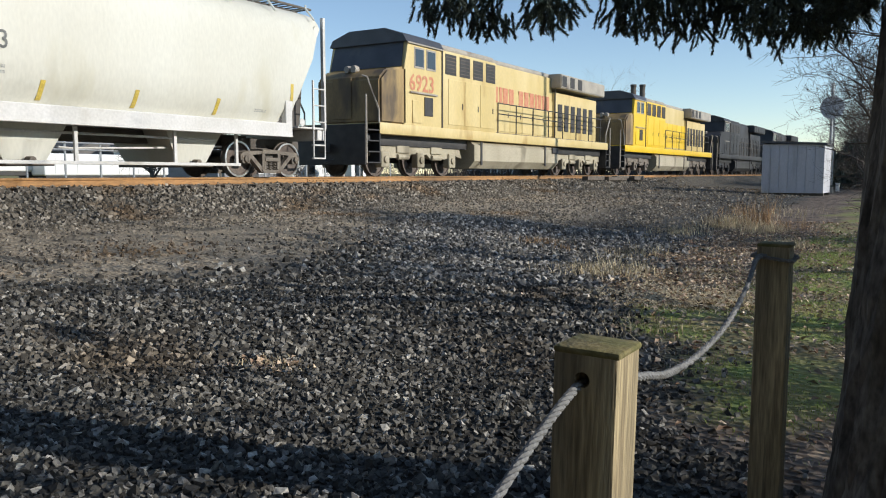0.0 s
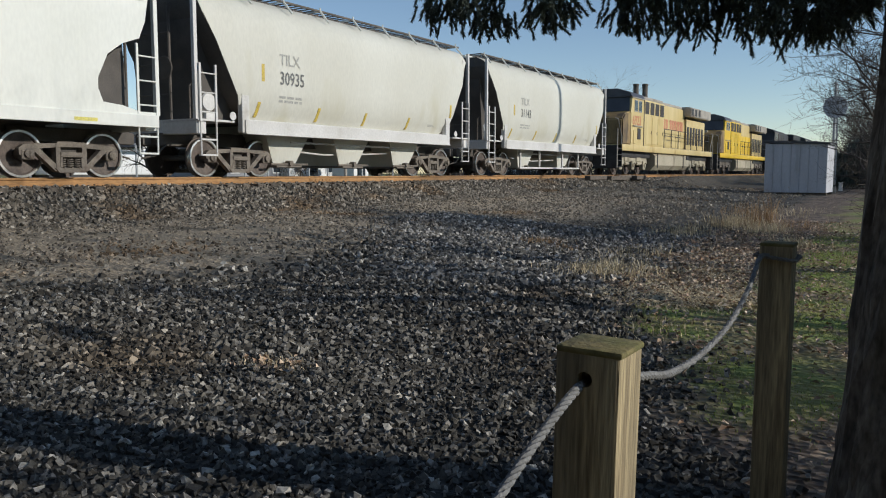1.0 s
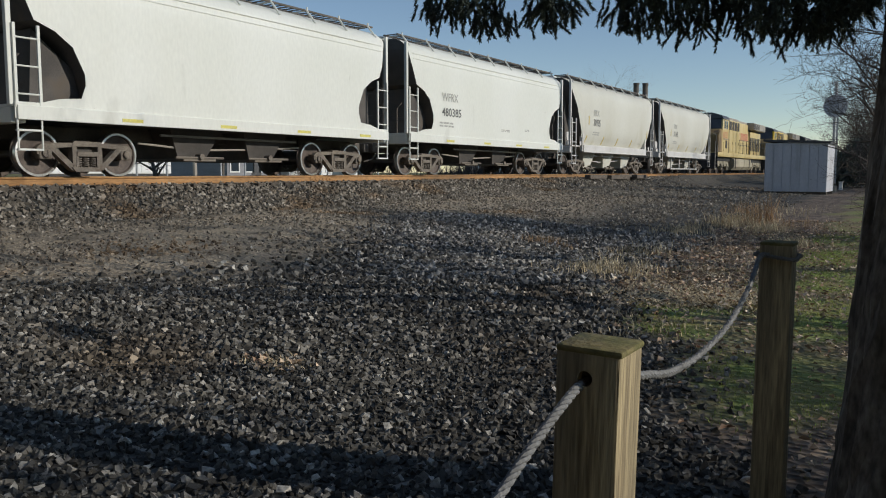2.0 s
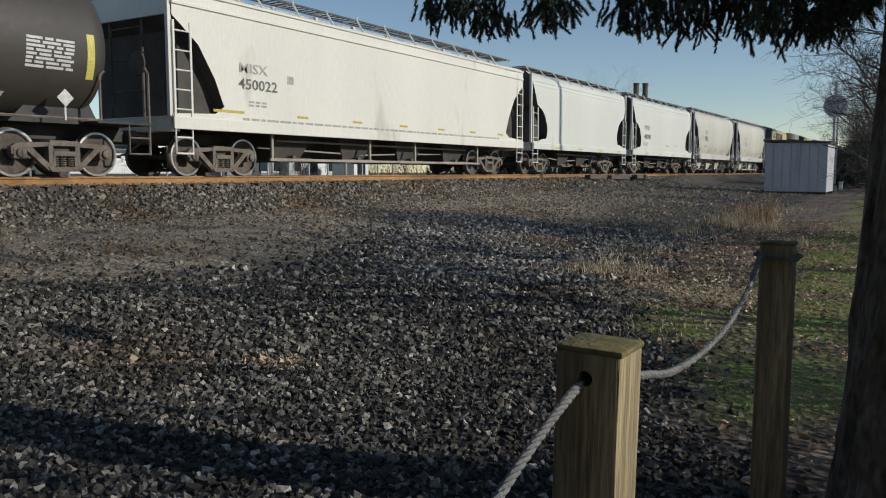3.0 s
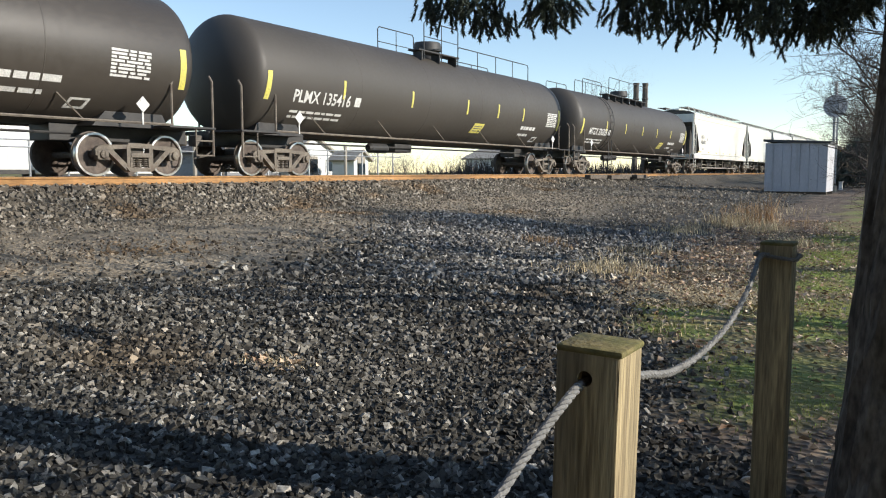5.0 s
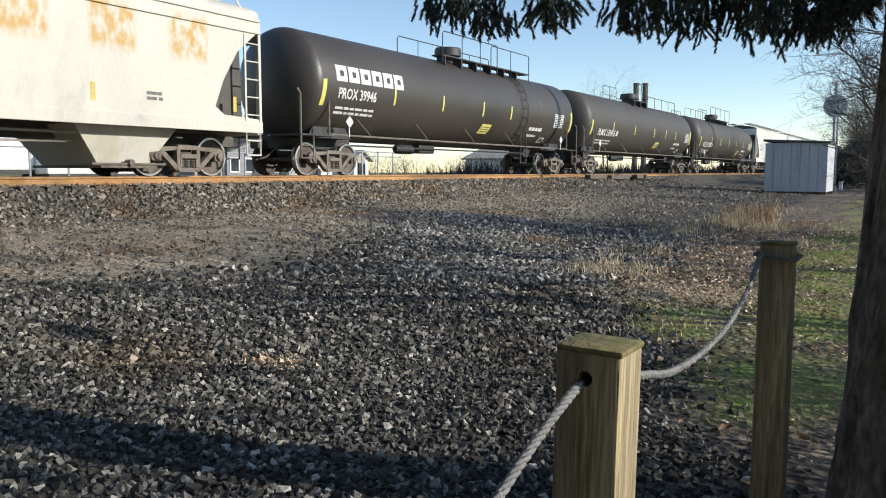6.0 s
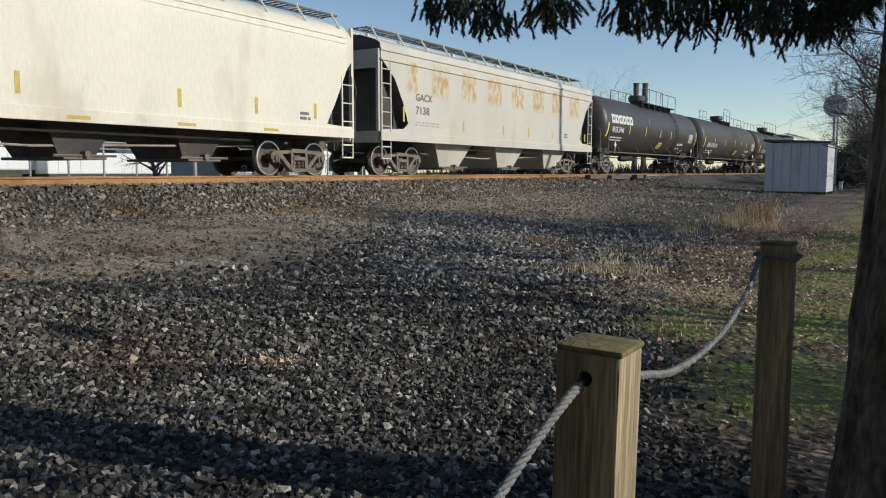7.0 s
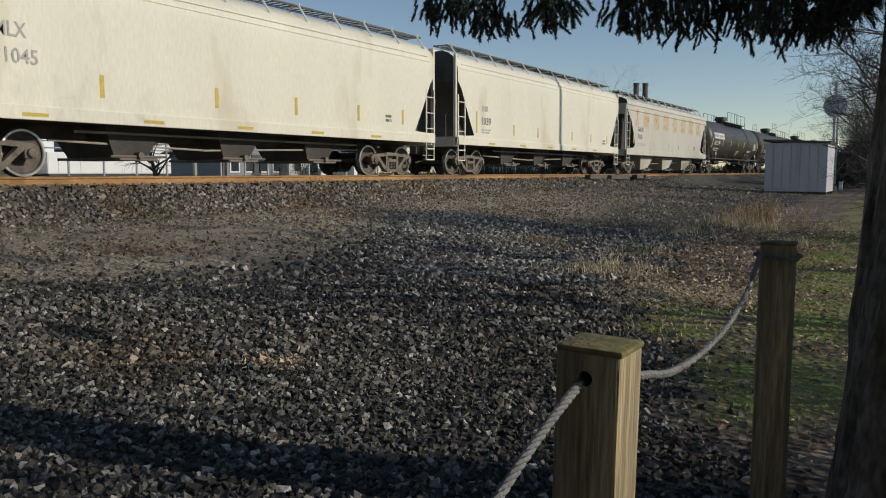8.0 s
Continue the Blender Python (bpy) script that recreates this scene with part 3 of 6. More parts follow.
def rope_ring(z, r):
    c = Vector((POST_B[0], POST_B[1], z))
    pts = [c + Vector((0.93 * p[0], 0.93 * p[1], p[2])) for p in ((-0.082, -0.082, 0.01), (0.0, -0.086, 0.002), (0.084, -0.082, -0.006), (0.086, 0.0, -0.004), (0.082, 0.084, 0), (0, 0.086, 0.004), (-0.084, 0.082, 0.006), (-0.086, 0, 0.008), (-0.082, -0.082, 0.01))]
    rope("rope", [tuple(p) for p in pts], r, "white rope tied round the top of the post")


rope_ring(1.097, 0.008)


# ---- train: paint ----
M_CREAM = surf("cream_car_paint", (0.61, 0.595, 0.52), (0.55, 0.53, 0.45), 0.5, 0.55, 0.05, fine=18, grain=0.05, stretch=(1, 1, 0.35), dirt=(0.5, 0.47, 0.36), dirt_at=0.6, dirt_scale=0.8)
M_CREAM_SILL = surf("cream_sill_paint", (0.62, 0.6, 0.57), (0.54, 0.52, 0.48), 1.2, 0.6, 0.05, fine=18, grain=0.08, dirt=(0.4, 0.36, 0.3), dirt_at=0.63)
M_OFFWHITE = surf("offwhite_car_paint", (0.7, 0.7, 0.64), (0.65, 0.65, 0.58), 0.5, 0.5, 0.05, fine=16, grain=0.04, stretch=(1, 1, 0.4), dirt=(0.45, 0.44, 0.38), dirt_at=0.66, dirt_scale=0.7)
M_WHITE = surf("white_car_paint", (0.76, 0.73, 0.65), (0.7, 0.675, 0.6), 0.5, 0.5, 0.05, fine=16, grain=0.04, stretch=(1, 1, 0.3), dirt=(0.5, 0.45, 0.38), dirt_at=0.64, dirt_scale=0.9)
M_IVORY = surf("ivory_car_paint", (0.73, 0.685, 0.55), (0.67, 0.63, 0.51), 0.6, 0.55, 0.05, fine=18, grain=0.06, stretch=(1, 1, 0.3), dirt=(0.58, 0.52, 0.39), dirt_at=0.6, dirt_scale=0.9)
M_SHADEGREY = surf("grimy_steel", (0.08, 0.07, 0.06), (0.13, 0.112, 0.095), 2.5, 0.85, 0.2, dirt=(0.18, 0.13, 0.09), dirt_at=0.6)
# grime plus painted shade: hopper ends and undersides are darker than the car paint
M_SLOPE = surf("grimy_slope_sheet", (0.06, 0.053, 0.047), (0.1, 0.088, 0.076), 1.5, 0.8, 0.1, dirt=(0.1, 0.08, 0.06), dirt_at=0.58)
M_TRUCK = surf("dusty_cast_steel", (0.13, 0.11, 0.09), (0.2, 0.17, 0.135), 5, 0.9, 0.3, dirt=(0.11, 0.08, 0.06), dirt_at=0.58, dirt_scale=4)
M_WHEEL = surf("brown_wheel_steel", (0.085, 0.066, 0.055), (0.14, 0.11, 0.09), 6, 0.75, 0.2, dirt=(0.08, 0.06, 0.05), dirt_at=0.6, dirt_scale=3)
M_RIM = surf("bright_wheel_rim", (0.5, 0.48, 0.45), (0.62, 0.6, 0.57), 6, 0.35, 0.05, metal=1.0, grain=0.1)
M_TANK = surf("dark_tank_paint", (0.05, 0.043, 0.036), (0.063, 0.055, 0.046), 0.4, 0.58, 0.04, fine=14, grain=0.06, stretch=(1, 0.6, 0.6), dirt=(0.085, 0.074, 0.062), dirt_at=0.62, dirt_scale=0.8)
M_TANK_B = surf("blackish_tank_paint", (0.042, 0.036, 0.03), (0.058, 0.049, 0.04), 0.4, 0.45, 0.04, fine=14, grain=0.06, stretch=(1, 0.6, 0.6), dirt=(0.08, 0.073, 0.066), dirt_at=0.64, dirt_scale=0.8)
M_BLACK = surf("black_steel", (0.025, 0.024, 0.024), (0.045, 0.042, 0.04), 3, 0.6, 0.1)
M_MARK_Y = surf("yellow_reflector", (0.66, 0.58, 0.12), (0.56, 0.5, 0.14), 8, 0.5, 0)
M_MARK_O = surf("amber_reflector", (0.55, 0.4, 0.06), (0.48, 0.36, 0.08), 8, 0.5, 0)
M_MARK_W = surf("white_lettering", (0.66, 0.65, 0.62), (0.56, 0.55, 0.52), 10, 0.6, 0)
M_INK = surf("faded_black_lettering", (0.1, 0.1, 0.095), (0.17, 0.17, 0.16), 10, 0.7, 0)
M_INK_PALE = surf("worn_grey_lettering", (0.33, 0.33, 0.3), (0.42, 0.41, 0.37), 10, 0.7, 0)
M_UPY = surf("faded_yellow_enamel", (0.55, 0.42, 0.17), (0.62, 0.49, 0.23), 1.0, 0.5, 0.05, fine=20, grain=0.07, stretch=(1, 1, 0.4), dirt=(0.42, 0.28, 0.1), dirt_at=0.6)
# grime and the shade on the nose end, both put into this colour
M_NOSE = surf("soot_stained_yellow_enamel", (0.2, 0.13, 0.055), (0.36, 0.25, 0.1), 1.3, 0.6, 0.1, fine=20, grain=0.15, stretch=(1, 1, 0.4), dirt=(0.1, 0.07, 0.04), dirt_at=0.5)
M_UPY_NEW = surf("bright_yellow_enamel", (0.72, 0.47, 0.02), (0.78, 0.52, 0.03), 1.0, 0.4, 0.05, fine=20, grain=0.05)
M_UPG = surf("dark_grey_roof_enamel", (0.045, 0.047, 0.055), (0.07, 0.072, 0.08), 1.5, 0.5, 0.05, dirt=(0.1, 0.095, 0.09), dirt_at=0.62)
M_PALEGREY = surf("pale_weathered_grey", (0.3, 0.27, 0.23), (0.38, 0.34, 0.28), 1.5, 0.6, 0.05, dirt=(0.2, 0.16, 0.12), dirt_at=0.6)
M_FUEL = surf("dusty_fuel_tank", (0.33, 0.29, 0.2), (0.42, 0.37, 0.27), 0.9, 0.8, 0.1, dirt=(0.22, 0.19, 0.13), dirt_at=0.58, stretch=(1, 1, 0.4))
M_RED = surf("faded_red_lettering", (0.5, 0.17, 0.09), (0.54, 0.26, 0.14), 6, 0.6, 0)
M_GRIME = surf("near_black_locomotive_paint", (0.022, 0.022, 0.024), (0.04, 0.04, 0.042), 1.5, 0.6, 0.05)


def make_glass():
    m = bpy.data.materials.new("cab_glass")
    m.use_nodes = True
    p = m.node_tree.nodes["Principled BSDF"]
    p.inputs["Base Color"].default_value = (0.03, 0.04, 0.05, 1)
    p.inputs["Roughness"].default_value = 0.05
    p.inputs["Specular IOR Level"].default_value = 0.8
    return m


M_GLASS = make_glass()


def make_rust_paint():
    """Off-white paint with a row of rust blooms where old lettering has failed, below the roof line."""
    m = surf("rusting_white_car_paint", (0.56, 0.53, 0.45), (0.5, 0.47, 0.4), 0.7, 0.6, 0.05, fine=18, grain=0.05, stretch=(1, 1, 0.35), dirt=(0.47, 0.42, 0.31), dirt_at=0.62)
    n, l = m.node_tree.nodes, m.node_tree.links
    p = n["Principled BSDF"]
    clean = p.inputs["Base Color"].links[0].from_socket
    tc = n.new("ShaderNodeTexCoord")
    sep = n.new("ShaderNodeSeparateXYZ")
    l.new(tc.outputs["Object"], sep.inputs[0])

    def math_node(op, a, b=None):
        x = n.new("ShaderNodeMath")
        x.operation = op
        for s, v in zip(x.inputs, (a, b)):
            if v is None:
                continue
            if isinstance(v, (int, float)):
                s.default_value = v
            else:
                l.new(v, s)
        return x.outputs[0]

    def ramp(src, a, b):
        r = n.new("ShaderNodeMapRange")
        r.inputs["From Min"].default_value, r.inputs["From Max"].default_value = a, b
        l.new(src, r.inputs["Value"])
        return r.outputs["Result"]

    mp = n.new("ShaderNodeMapping")
    mp.inputs["Scale"].default_value = (1, 2.2, 1.2)
    l.new(tc.outputs["Object"], mp.inputs["Vector"])
    ns = n.new("ShaderNodeTexNoise")
    ns.inputs["Scale"].default_value, ns.inputs["Detail"].default_value = 2.6, 7
    l.new(mp.outputs["Vector"], ns.inputs["Vector"])
    letters = math_node("PINGPONG", math_node("ADD", sep.outputs["Y"], 0.35), 0.95)
    letters = ramp(letters, 0.36, 0.5)
    band = math_node("MULTIPLY", ramp(sep.outputs["Z"], 2.45, 2.7), ramp(sep.outputs["Z"], 3.6, 3.4))
    ends = math_node("MULTIPLY", ramp(sep.outputs["Y"], -7.2, -6.8), ramp(sep.outputs["Y"], 7.4, 7.0))
    f = math_node("MULTIPLY", math_node("MULTIPLY", letters, band), math_node("MULTIPLY", ends, ramp(ns.outputs["Fac"], 0.38, 0.6)))
    x = n.new("ShaderNodeMix")
    x.data_type = "RGBA"
    l.new(f, x.inputs[0])
    l.new(clean, x.inputs[6])
    x.inputs[7].default_value = (0.46, 0.29, 0.095, 1)
    l.new(x.outputs[2], p.inputs["Base Color"])
    return m


M_RUSTED = make_rust_paint()


# ---- train: lettering ----
def text_mesh(txt, height, fat=0.0):
    """The corners and faces of a line of the built-in font, its foot at the origin."""
    cu = bpy.data.curves.new("lettering", "FONT")
    cu.body, cu.size, cu.offset, cu.resolution_u = txt, height / 0.69, fat, 2
    ob = bpy.data.objects.new("lettering", cu)
    scene.collection.objects.link(ob)
    me = bpy.data.meshes.new_from_object(ob.evaluated_get(bpy.context.evaluated_depsgraph_get()))
    vs, fs = [tuple(v.co) for v in me.vertices], [tuple(p.vertices) for p in me.polygons]
    bpy.data.objects.remove(ob)
    bpy.data.curves.remove(cu)
    bpy.data.meshes.remove(me)
    return vs, fs


def letter(parent, txt, y, z, height, width, side, material, name="lettering", fat=0.004):
    """Lettering from y forwards, its foot at z, squeezed to a width, laid on the car's side; side(z) gives the half width."""
    vs, fs = text_mesh(txt, height, fat)
    w = max(v[0] for v in vs)
    bm = bmesh.new()
    made = [bm.verts.new((side(z + v[1]) + 0.011, y + v[0] * width / w, z + v[1])) for v in vs]
    for f in fs:
        try:
            bm.faces.new([made[i] for i in f])
        except ValueError:
            pass
    return part(name, bm, material, parent)


def decal(parent, name, material, y0, y1, z0, z1, side, lean=0.0, lift=0.005):
    """A thin plate that follows the car's side."""
    bm = bmesh.new()
    k = 10
    rows = []
    for i in range(k + 1):
        z = z0 + (z1 - z0) * i / k
        rows.append([[bm.verts.new((side(z) + d, y + lean * i / k, z)) for y in (y0, y1)] for d in (-0.004, lift)])
    for a, b in zip(rows, rows[1:]):
        bm.faces.new((a[1][0], a[1][1], b[1][1], b[1][0]))
        bm.faces.new((a[0][0], a[1][0], b[1][0], b[0][0]))
        bm.faces.new((a[0][1], a[1][1], b[1][1], b[0][1]))
    bm.faces.new((rows[0][0][0], rows[0][0][1], rows[0][1][1], rows[0][1][0]))
    bm.faces.new((rows[-1][0][0], rows[-1][0][1], rows[-1][1][1], rows[-1][1][0]))
    return part(name, bm, material, parent)


def bars(parent, name, material, y0, y1, z0, z1, rows, side, gap=0.4, broken=True):
    """Lines of small writing, as plain bars."""
    bm = bmesh.new()
    h = (z1 - z0) / rows
    for i in range(rows):
        z = z0 + i * h
        y = y0
        while y < y1 - 0.05:
            w = random.uniform(0.12, 0.4) if broken else y1 - y0
            e = min(y + w, y1)
            va = [(side(a) + 0.006, b, a) for a, b in ((z, y), (z, e), (z + h * (1 - gap), e), (z + h * (1 - gap), y))]
            bm.faces.new([bm.verts.new(p) for p in va])
            y = e + (0.05 if broken else 9)
    return part(name, bm, material, parent)


# ---- train: running gear ----
SHARED = {}


def shared(name, material, parent, m, build, smooth=False, label=""):
    """A part that shares its mesh with all others of the same kind."""
    if name not in SHARED:
        bm = bmesh.new()
        build(bm)
        ob = part(name.split(":")[0], bm, material, parent, label, smooth)
        SHARED[name] = ob.data
    else:
        ob = tagged(new(name.split(":")[0], SHARED[name]), label)
        ob.parent = parent
    ob.matrix_basis = m
    return ob


def build_wheel(r):
    def f(bm):
        lathe(bm, [(0.05, -0.08), (0.11, -0.08), (0.13, -0.03), (r * 0.55, 0.0), (r - 0.075, 0.02), (r - 0.07, 0.055), (r - 0.012, 0.06), (r - 0.012, -0.045), (r + 0.025, -0.06), (r + 0.025, -0.08), (r - 0.07, -0.085), (r - 0.08, -0.03), (r * 0.5, -0.045), (0.12, -0.12), (0.05, -0.13)], 32)
    return f


def build_rim(r):
    def f(bm):
        lathe(bm, [(r - 0.05, 0.057), (r - 0.046, 0.066), (r - 0.006, 0.064), (r, 0.058), (r + 0.001, -0.04), (r - 0.02, -0.042)], 36, closed=False)
    return f


def build_side_frame(bm):
    a = 0.89
    for s in (-1, 1):
        prism(bm, [(s * (a + 0.17), 0.44), (s * (a + 0.17), 0.56), (s * (a + 0.08), 0.63), (s * (a - 0.12), 0.66), (s * 0.3, 0.67), (s * 0.3, 0.59), (s * (a - 0.2), 0.56), (s * (a - 0.14), 0.5), (s * (a - 0.1), 0.42), (s * (a + 0.1), 0.42)], -0.07, 0.07)
        bar(bm, (s * (a - 0.16), 0.55), (s * 0.3, 0.16), 0.11, -0.07, 0.07)
        bar(bm, (s * 0.28, 0.14), (s * 0.28, 0.66), 0.1, -0.075, 0.075)
        soft_box(bm, -0.09, 0.09, s * a - 0.13, s * a + 0.13, 0.34, 0.54, 0.03)
        lathe(bm, [(0.085, 0.08), (0.085, 0.14), (0.06, 0.155), (0.02, 0.16)], 14, (0, s * a, 0.457))
    prism(bm, [(-0.34, 0.6), (0.34, 0.6), (0.3, 0.7), (-0.3, 0.7)], -0.08, 0.08)
    prism(bm, [(-0.36, 0.19), (-0.28, 0.1), (0.28, 0.1), (0.36, 0.19)], -0.09, 0.09)
    for v in bm.verts:
        v.co.x *= 1.0 - 0.12 * (abs(v.co.y) > 0.9)


def build_springs(bm):
    for k in (-0.16, 0.0, 0.16):
        pts = [(0.06 * math.cos(t), k + 0.06 * math.sin(t), 0.19 + 0.21 * t / 31.4) for t in [i * 0.7854 for i in range(41)]]
        tube(bm, pts, 0.013, 5)
    soft_box(bm, -0.1, 0.1, -0.24, 0.24, 0.4, 0.5, 0.015)
    for s in (-1, 1):
        prism(bm, [(s * 0.2, 0.2), (s * 0.26, 0.2), (s * 0.24, 0.5), (s * 0.2, 0.5)], -0.06, 0.085)


def build_bolster(bm):
    soft_box(bm, -0.95, 0.95, -0.2, 0.2, 0.4, 0.72, 0.04)
    lathe(bm, [(0.25, 0.72), (0.25, 0.86)], 16, (0, 0, 0), "z")
    for s in (-1, 1):
        lathe(bm, [(0.075, -0.98), (0.075, 0.98)], 10, (0, s * 0.89, 0.457))
        soft_box(bm, -0.75, 0.75, s * 0.36 - 0.06, s * 0.36 + 0.06, 0.3, 0.42, 0.02)
        for x in (-0.72, 0.72):
            soft_box(bm, x - 0.05, x + 0.05, s * 0.43 - 0.03, s * 0.43 + 0.03, 0.26, 0.54, 0.015)


def add_truck(car, y):
    t = shared("truck", M_SHADEGREY, car, pose(0, y, 0), build_bolster)
    for x in (-1, 1):
        shared("side_frame", M_TRUCK, t, pose(x * 1.0, 0, 0, 0, 0, 0 if x > 0 else 180), build_side_frame, label="dusty cast steel side frame")
        shared("bolster_spring", M_TRUCK, t, pose(x * 1.0, 0, 0), build_springs, True)
        for s in (-0.89, 0.89):
            w = shared("wheel", M_WHEEL, t, pose(x * 0.755, s, 0.457, 0, 0, 0 if x > 0 else 180), build_wheel(0.457), True, "brown steel wheel with a bright rim")
    for s in (-0.89, 0.89):
        shared("wheel_rim", M_RIM, t, pose(0.755, s, 0.457), build_rim(0.457), True)


def add_coupler(car, y, sign):
    def f(bm):
        soft_box(bm, -0.07, 0.07, -0.6, 0.05, 0.78, 0.95, 0.02)
        soft_box(bm, -0.16, 0.13, 0.0, 0.25, 0.72, 1.0, 0.05)
        tube(bm, [(-0.3, -0.3, 0.75), (-0.25, 0.0, 0.5), (-0.15, 0.3, 0.42)], 0.025, 6)
    shared("coupler", M_SHADEGREY, car, pose(0, y, 0, 0, 0, 0 if sign > 0 else 180), f, True)


def ladder(parent, material, x, y0, y1, z0, z1, rungs, r=0.022, name="ladder", label=""):
    bm = bmesh.new()
    for y in (y0, y1):
        soft_box(bm, x - 0.03, x + 0.012, y - 0.028, y + 0.028, z0, z1, 0.006)
    for i in range(rungs):
        z = z0 + (z1 - z0) * (i + 0.5) / rungs
        tube(bm, [(x, y0, z), (x, y1, z)], r * 0.8, 6)
    return part(name, bm, material, parent, label)


# ---- train: covered hoppers ----
def section_at(section, z):
    zs, xs = [p[1] for p in section], [p[0] for p in section]
    return float(np.interp(z, zs, xs))


def hopper_body(car, L, section, steps, roof_z, material):
    """A tub lofted along the car. section: half width by height, rising; steps: (distance from the end, height of the underside)."""
    top = section[-1][1]
    st = [(-L / 2 + d, z) for d, z in steps] + [(L / 2 - d, z) for d, z in reversed(steps)]
    bm = bmesh.new()
    rings = []
    k = 12
    for y, zb in st:
        ring = []
        zs = [zb + (top - zb) * (i / k) for i in range(k + 1)]
        half = [(section_at(section, z), z) for z in zs]
        crown = [(section[-1][0] * 0.55, roof_z - 0.05), (0, roof_z)]
        right = half + crown
        ring = [bm.verts.new((x, y, z)) for x, z in right] + [bm.verts.new((-x, y, z)) for x, z in reversed(right[:-1])]
        rings.append(ring)
    for a, b in zip(rings, rings[1:]):
        m = len(a)
        for i in range(m):
            j = (i + 1) % m
            f = bm.faces.new((a[i], a[j], b[j], b[i]))
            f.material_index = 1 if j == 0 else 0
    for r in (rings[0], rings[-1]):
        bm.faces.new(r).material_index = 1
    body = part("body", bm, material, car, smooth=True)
    # slot 1: undersides and end faces, with their shade put into the colour
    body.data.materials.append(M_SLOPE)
    return body


def side_sheet(name, car, material, L, section, outline, thick=0.012):
    """A gusset sheet in the plane of the car's side; outline in (distance from the end, height)."""
    for s in (-1, 1):
        bm = bmesh.new()
        a = [bm.verts.new((section_at(section, z) + 0.002, s * (L / 2 - d), z)) for d, z in outline]
        b = [bm.verts.new((section_at(section, z) - thick, s * (L / 2 - d), z)) for d, z in outline]
        bm.faces.new(a)
        bm.faces.new(b[::-1])
        for i in range(len(a)):
            j = (i + 1) % len(a)
            bm.faces.new((a[i], a[j], b[j], b[i]))
        part(name, bm, material, car)


def running_board(car, L, x, z, top, material, steps):
    """The roof walk: a grating on brackets along the roof edge, hatches inside it."""
    bm = bmesh.new()
    for side_x in (x, -x):
        soft_box(bm, side_x - 0.03, side_x + 0.03, -L / 2 + 0.1, L / 2 - 0.1, z - 0.05, z, 0.008)
        soft_box(bm, side_x - 0.5 * (1 if side_x > 0 else -1) - 0.03, side_x - 0.5 * (1 if side_x > 0 else -1) + 0.03, -L / 2 + 0.1, L / 2 - 0.1, z - 0.05, z, 0.008)
        inner = side_x - 0.5 * (1 if side_x > 0 else -1)
        n = int(L / 0.22)
        for i in range(n):
            y = -L / 2 + 0.15 + (L - 0.3) * i / (n - 1)
            soft_box(bm, min(side_x, inner), max(side_x, inner), y - 0.012, y + 0.012, z - 0.035, z - 0.005, 0.003)
    part("running_board", bm, M_SHADEGREY, car, "dark steel roof walk grating")
    for i in range(steps):
        y = -L / 2 + 0.35 + (L - 0.7) * i / (steps - 1)

        def f(bm):
            tube(bm, [(x + 0.32, 0, top - 0.22), (x + 0.02, 0, z - 0.02)], 0.028, 6)
            tube(bm, [(x + 0.02, 0, z - 0.03), (x - 0.55, 0, z - 0.03)], 0.022, 6)
            tube(bm, [(x + 0.03, 0, z - 0.02), (x + 0.03, 0, z + 0.06)], 0.022, 6)
        shared("roof_bracket:%.2f%.2f%.2f" % (x, z, top), material, car, pose(0, y, 0), f)
    n = max(3, int(L / 3))
    for i in range(n):
        y = -L / 2 + L * (i + 0.5) / n

        def g(bm):
            soft_box(bm, -0.45, 0.45, -L / n / 2 + 0.15, L / n / 2 - 0.15, top + 0.02, top + 0.14, 0.04)
            for s in (-0.25, 0.25):
                soft_box(bm, 0.38, 0.52, s * L / n - 0.05, s * L / n + 0.05, top + 0.02, top + 0.17, 0.02)
        shared("roof_hatch:%.2f%.2f" % (L, top), material, car, pose(0, y, 0), g)


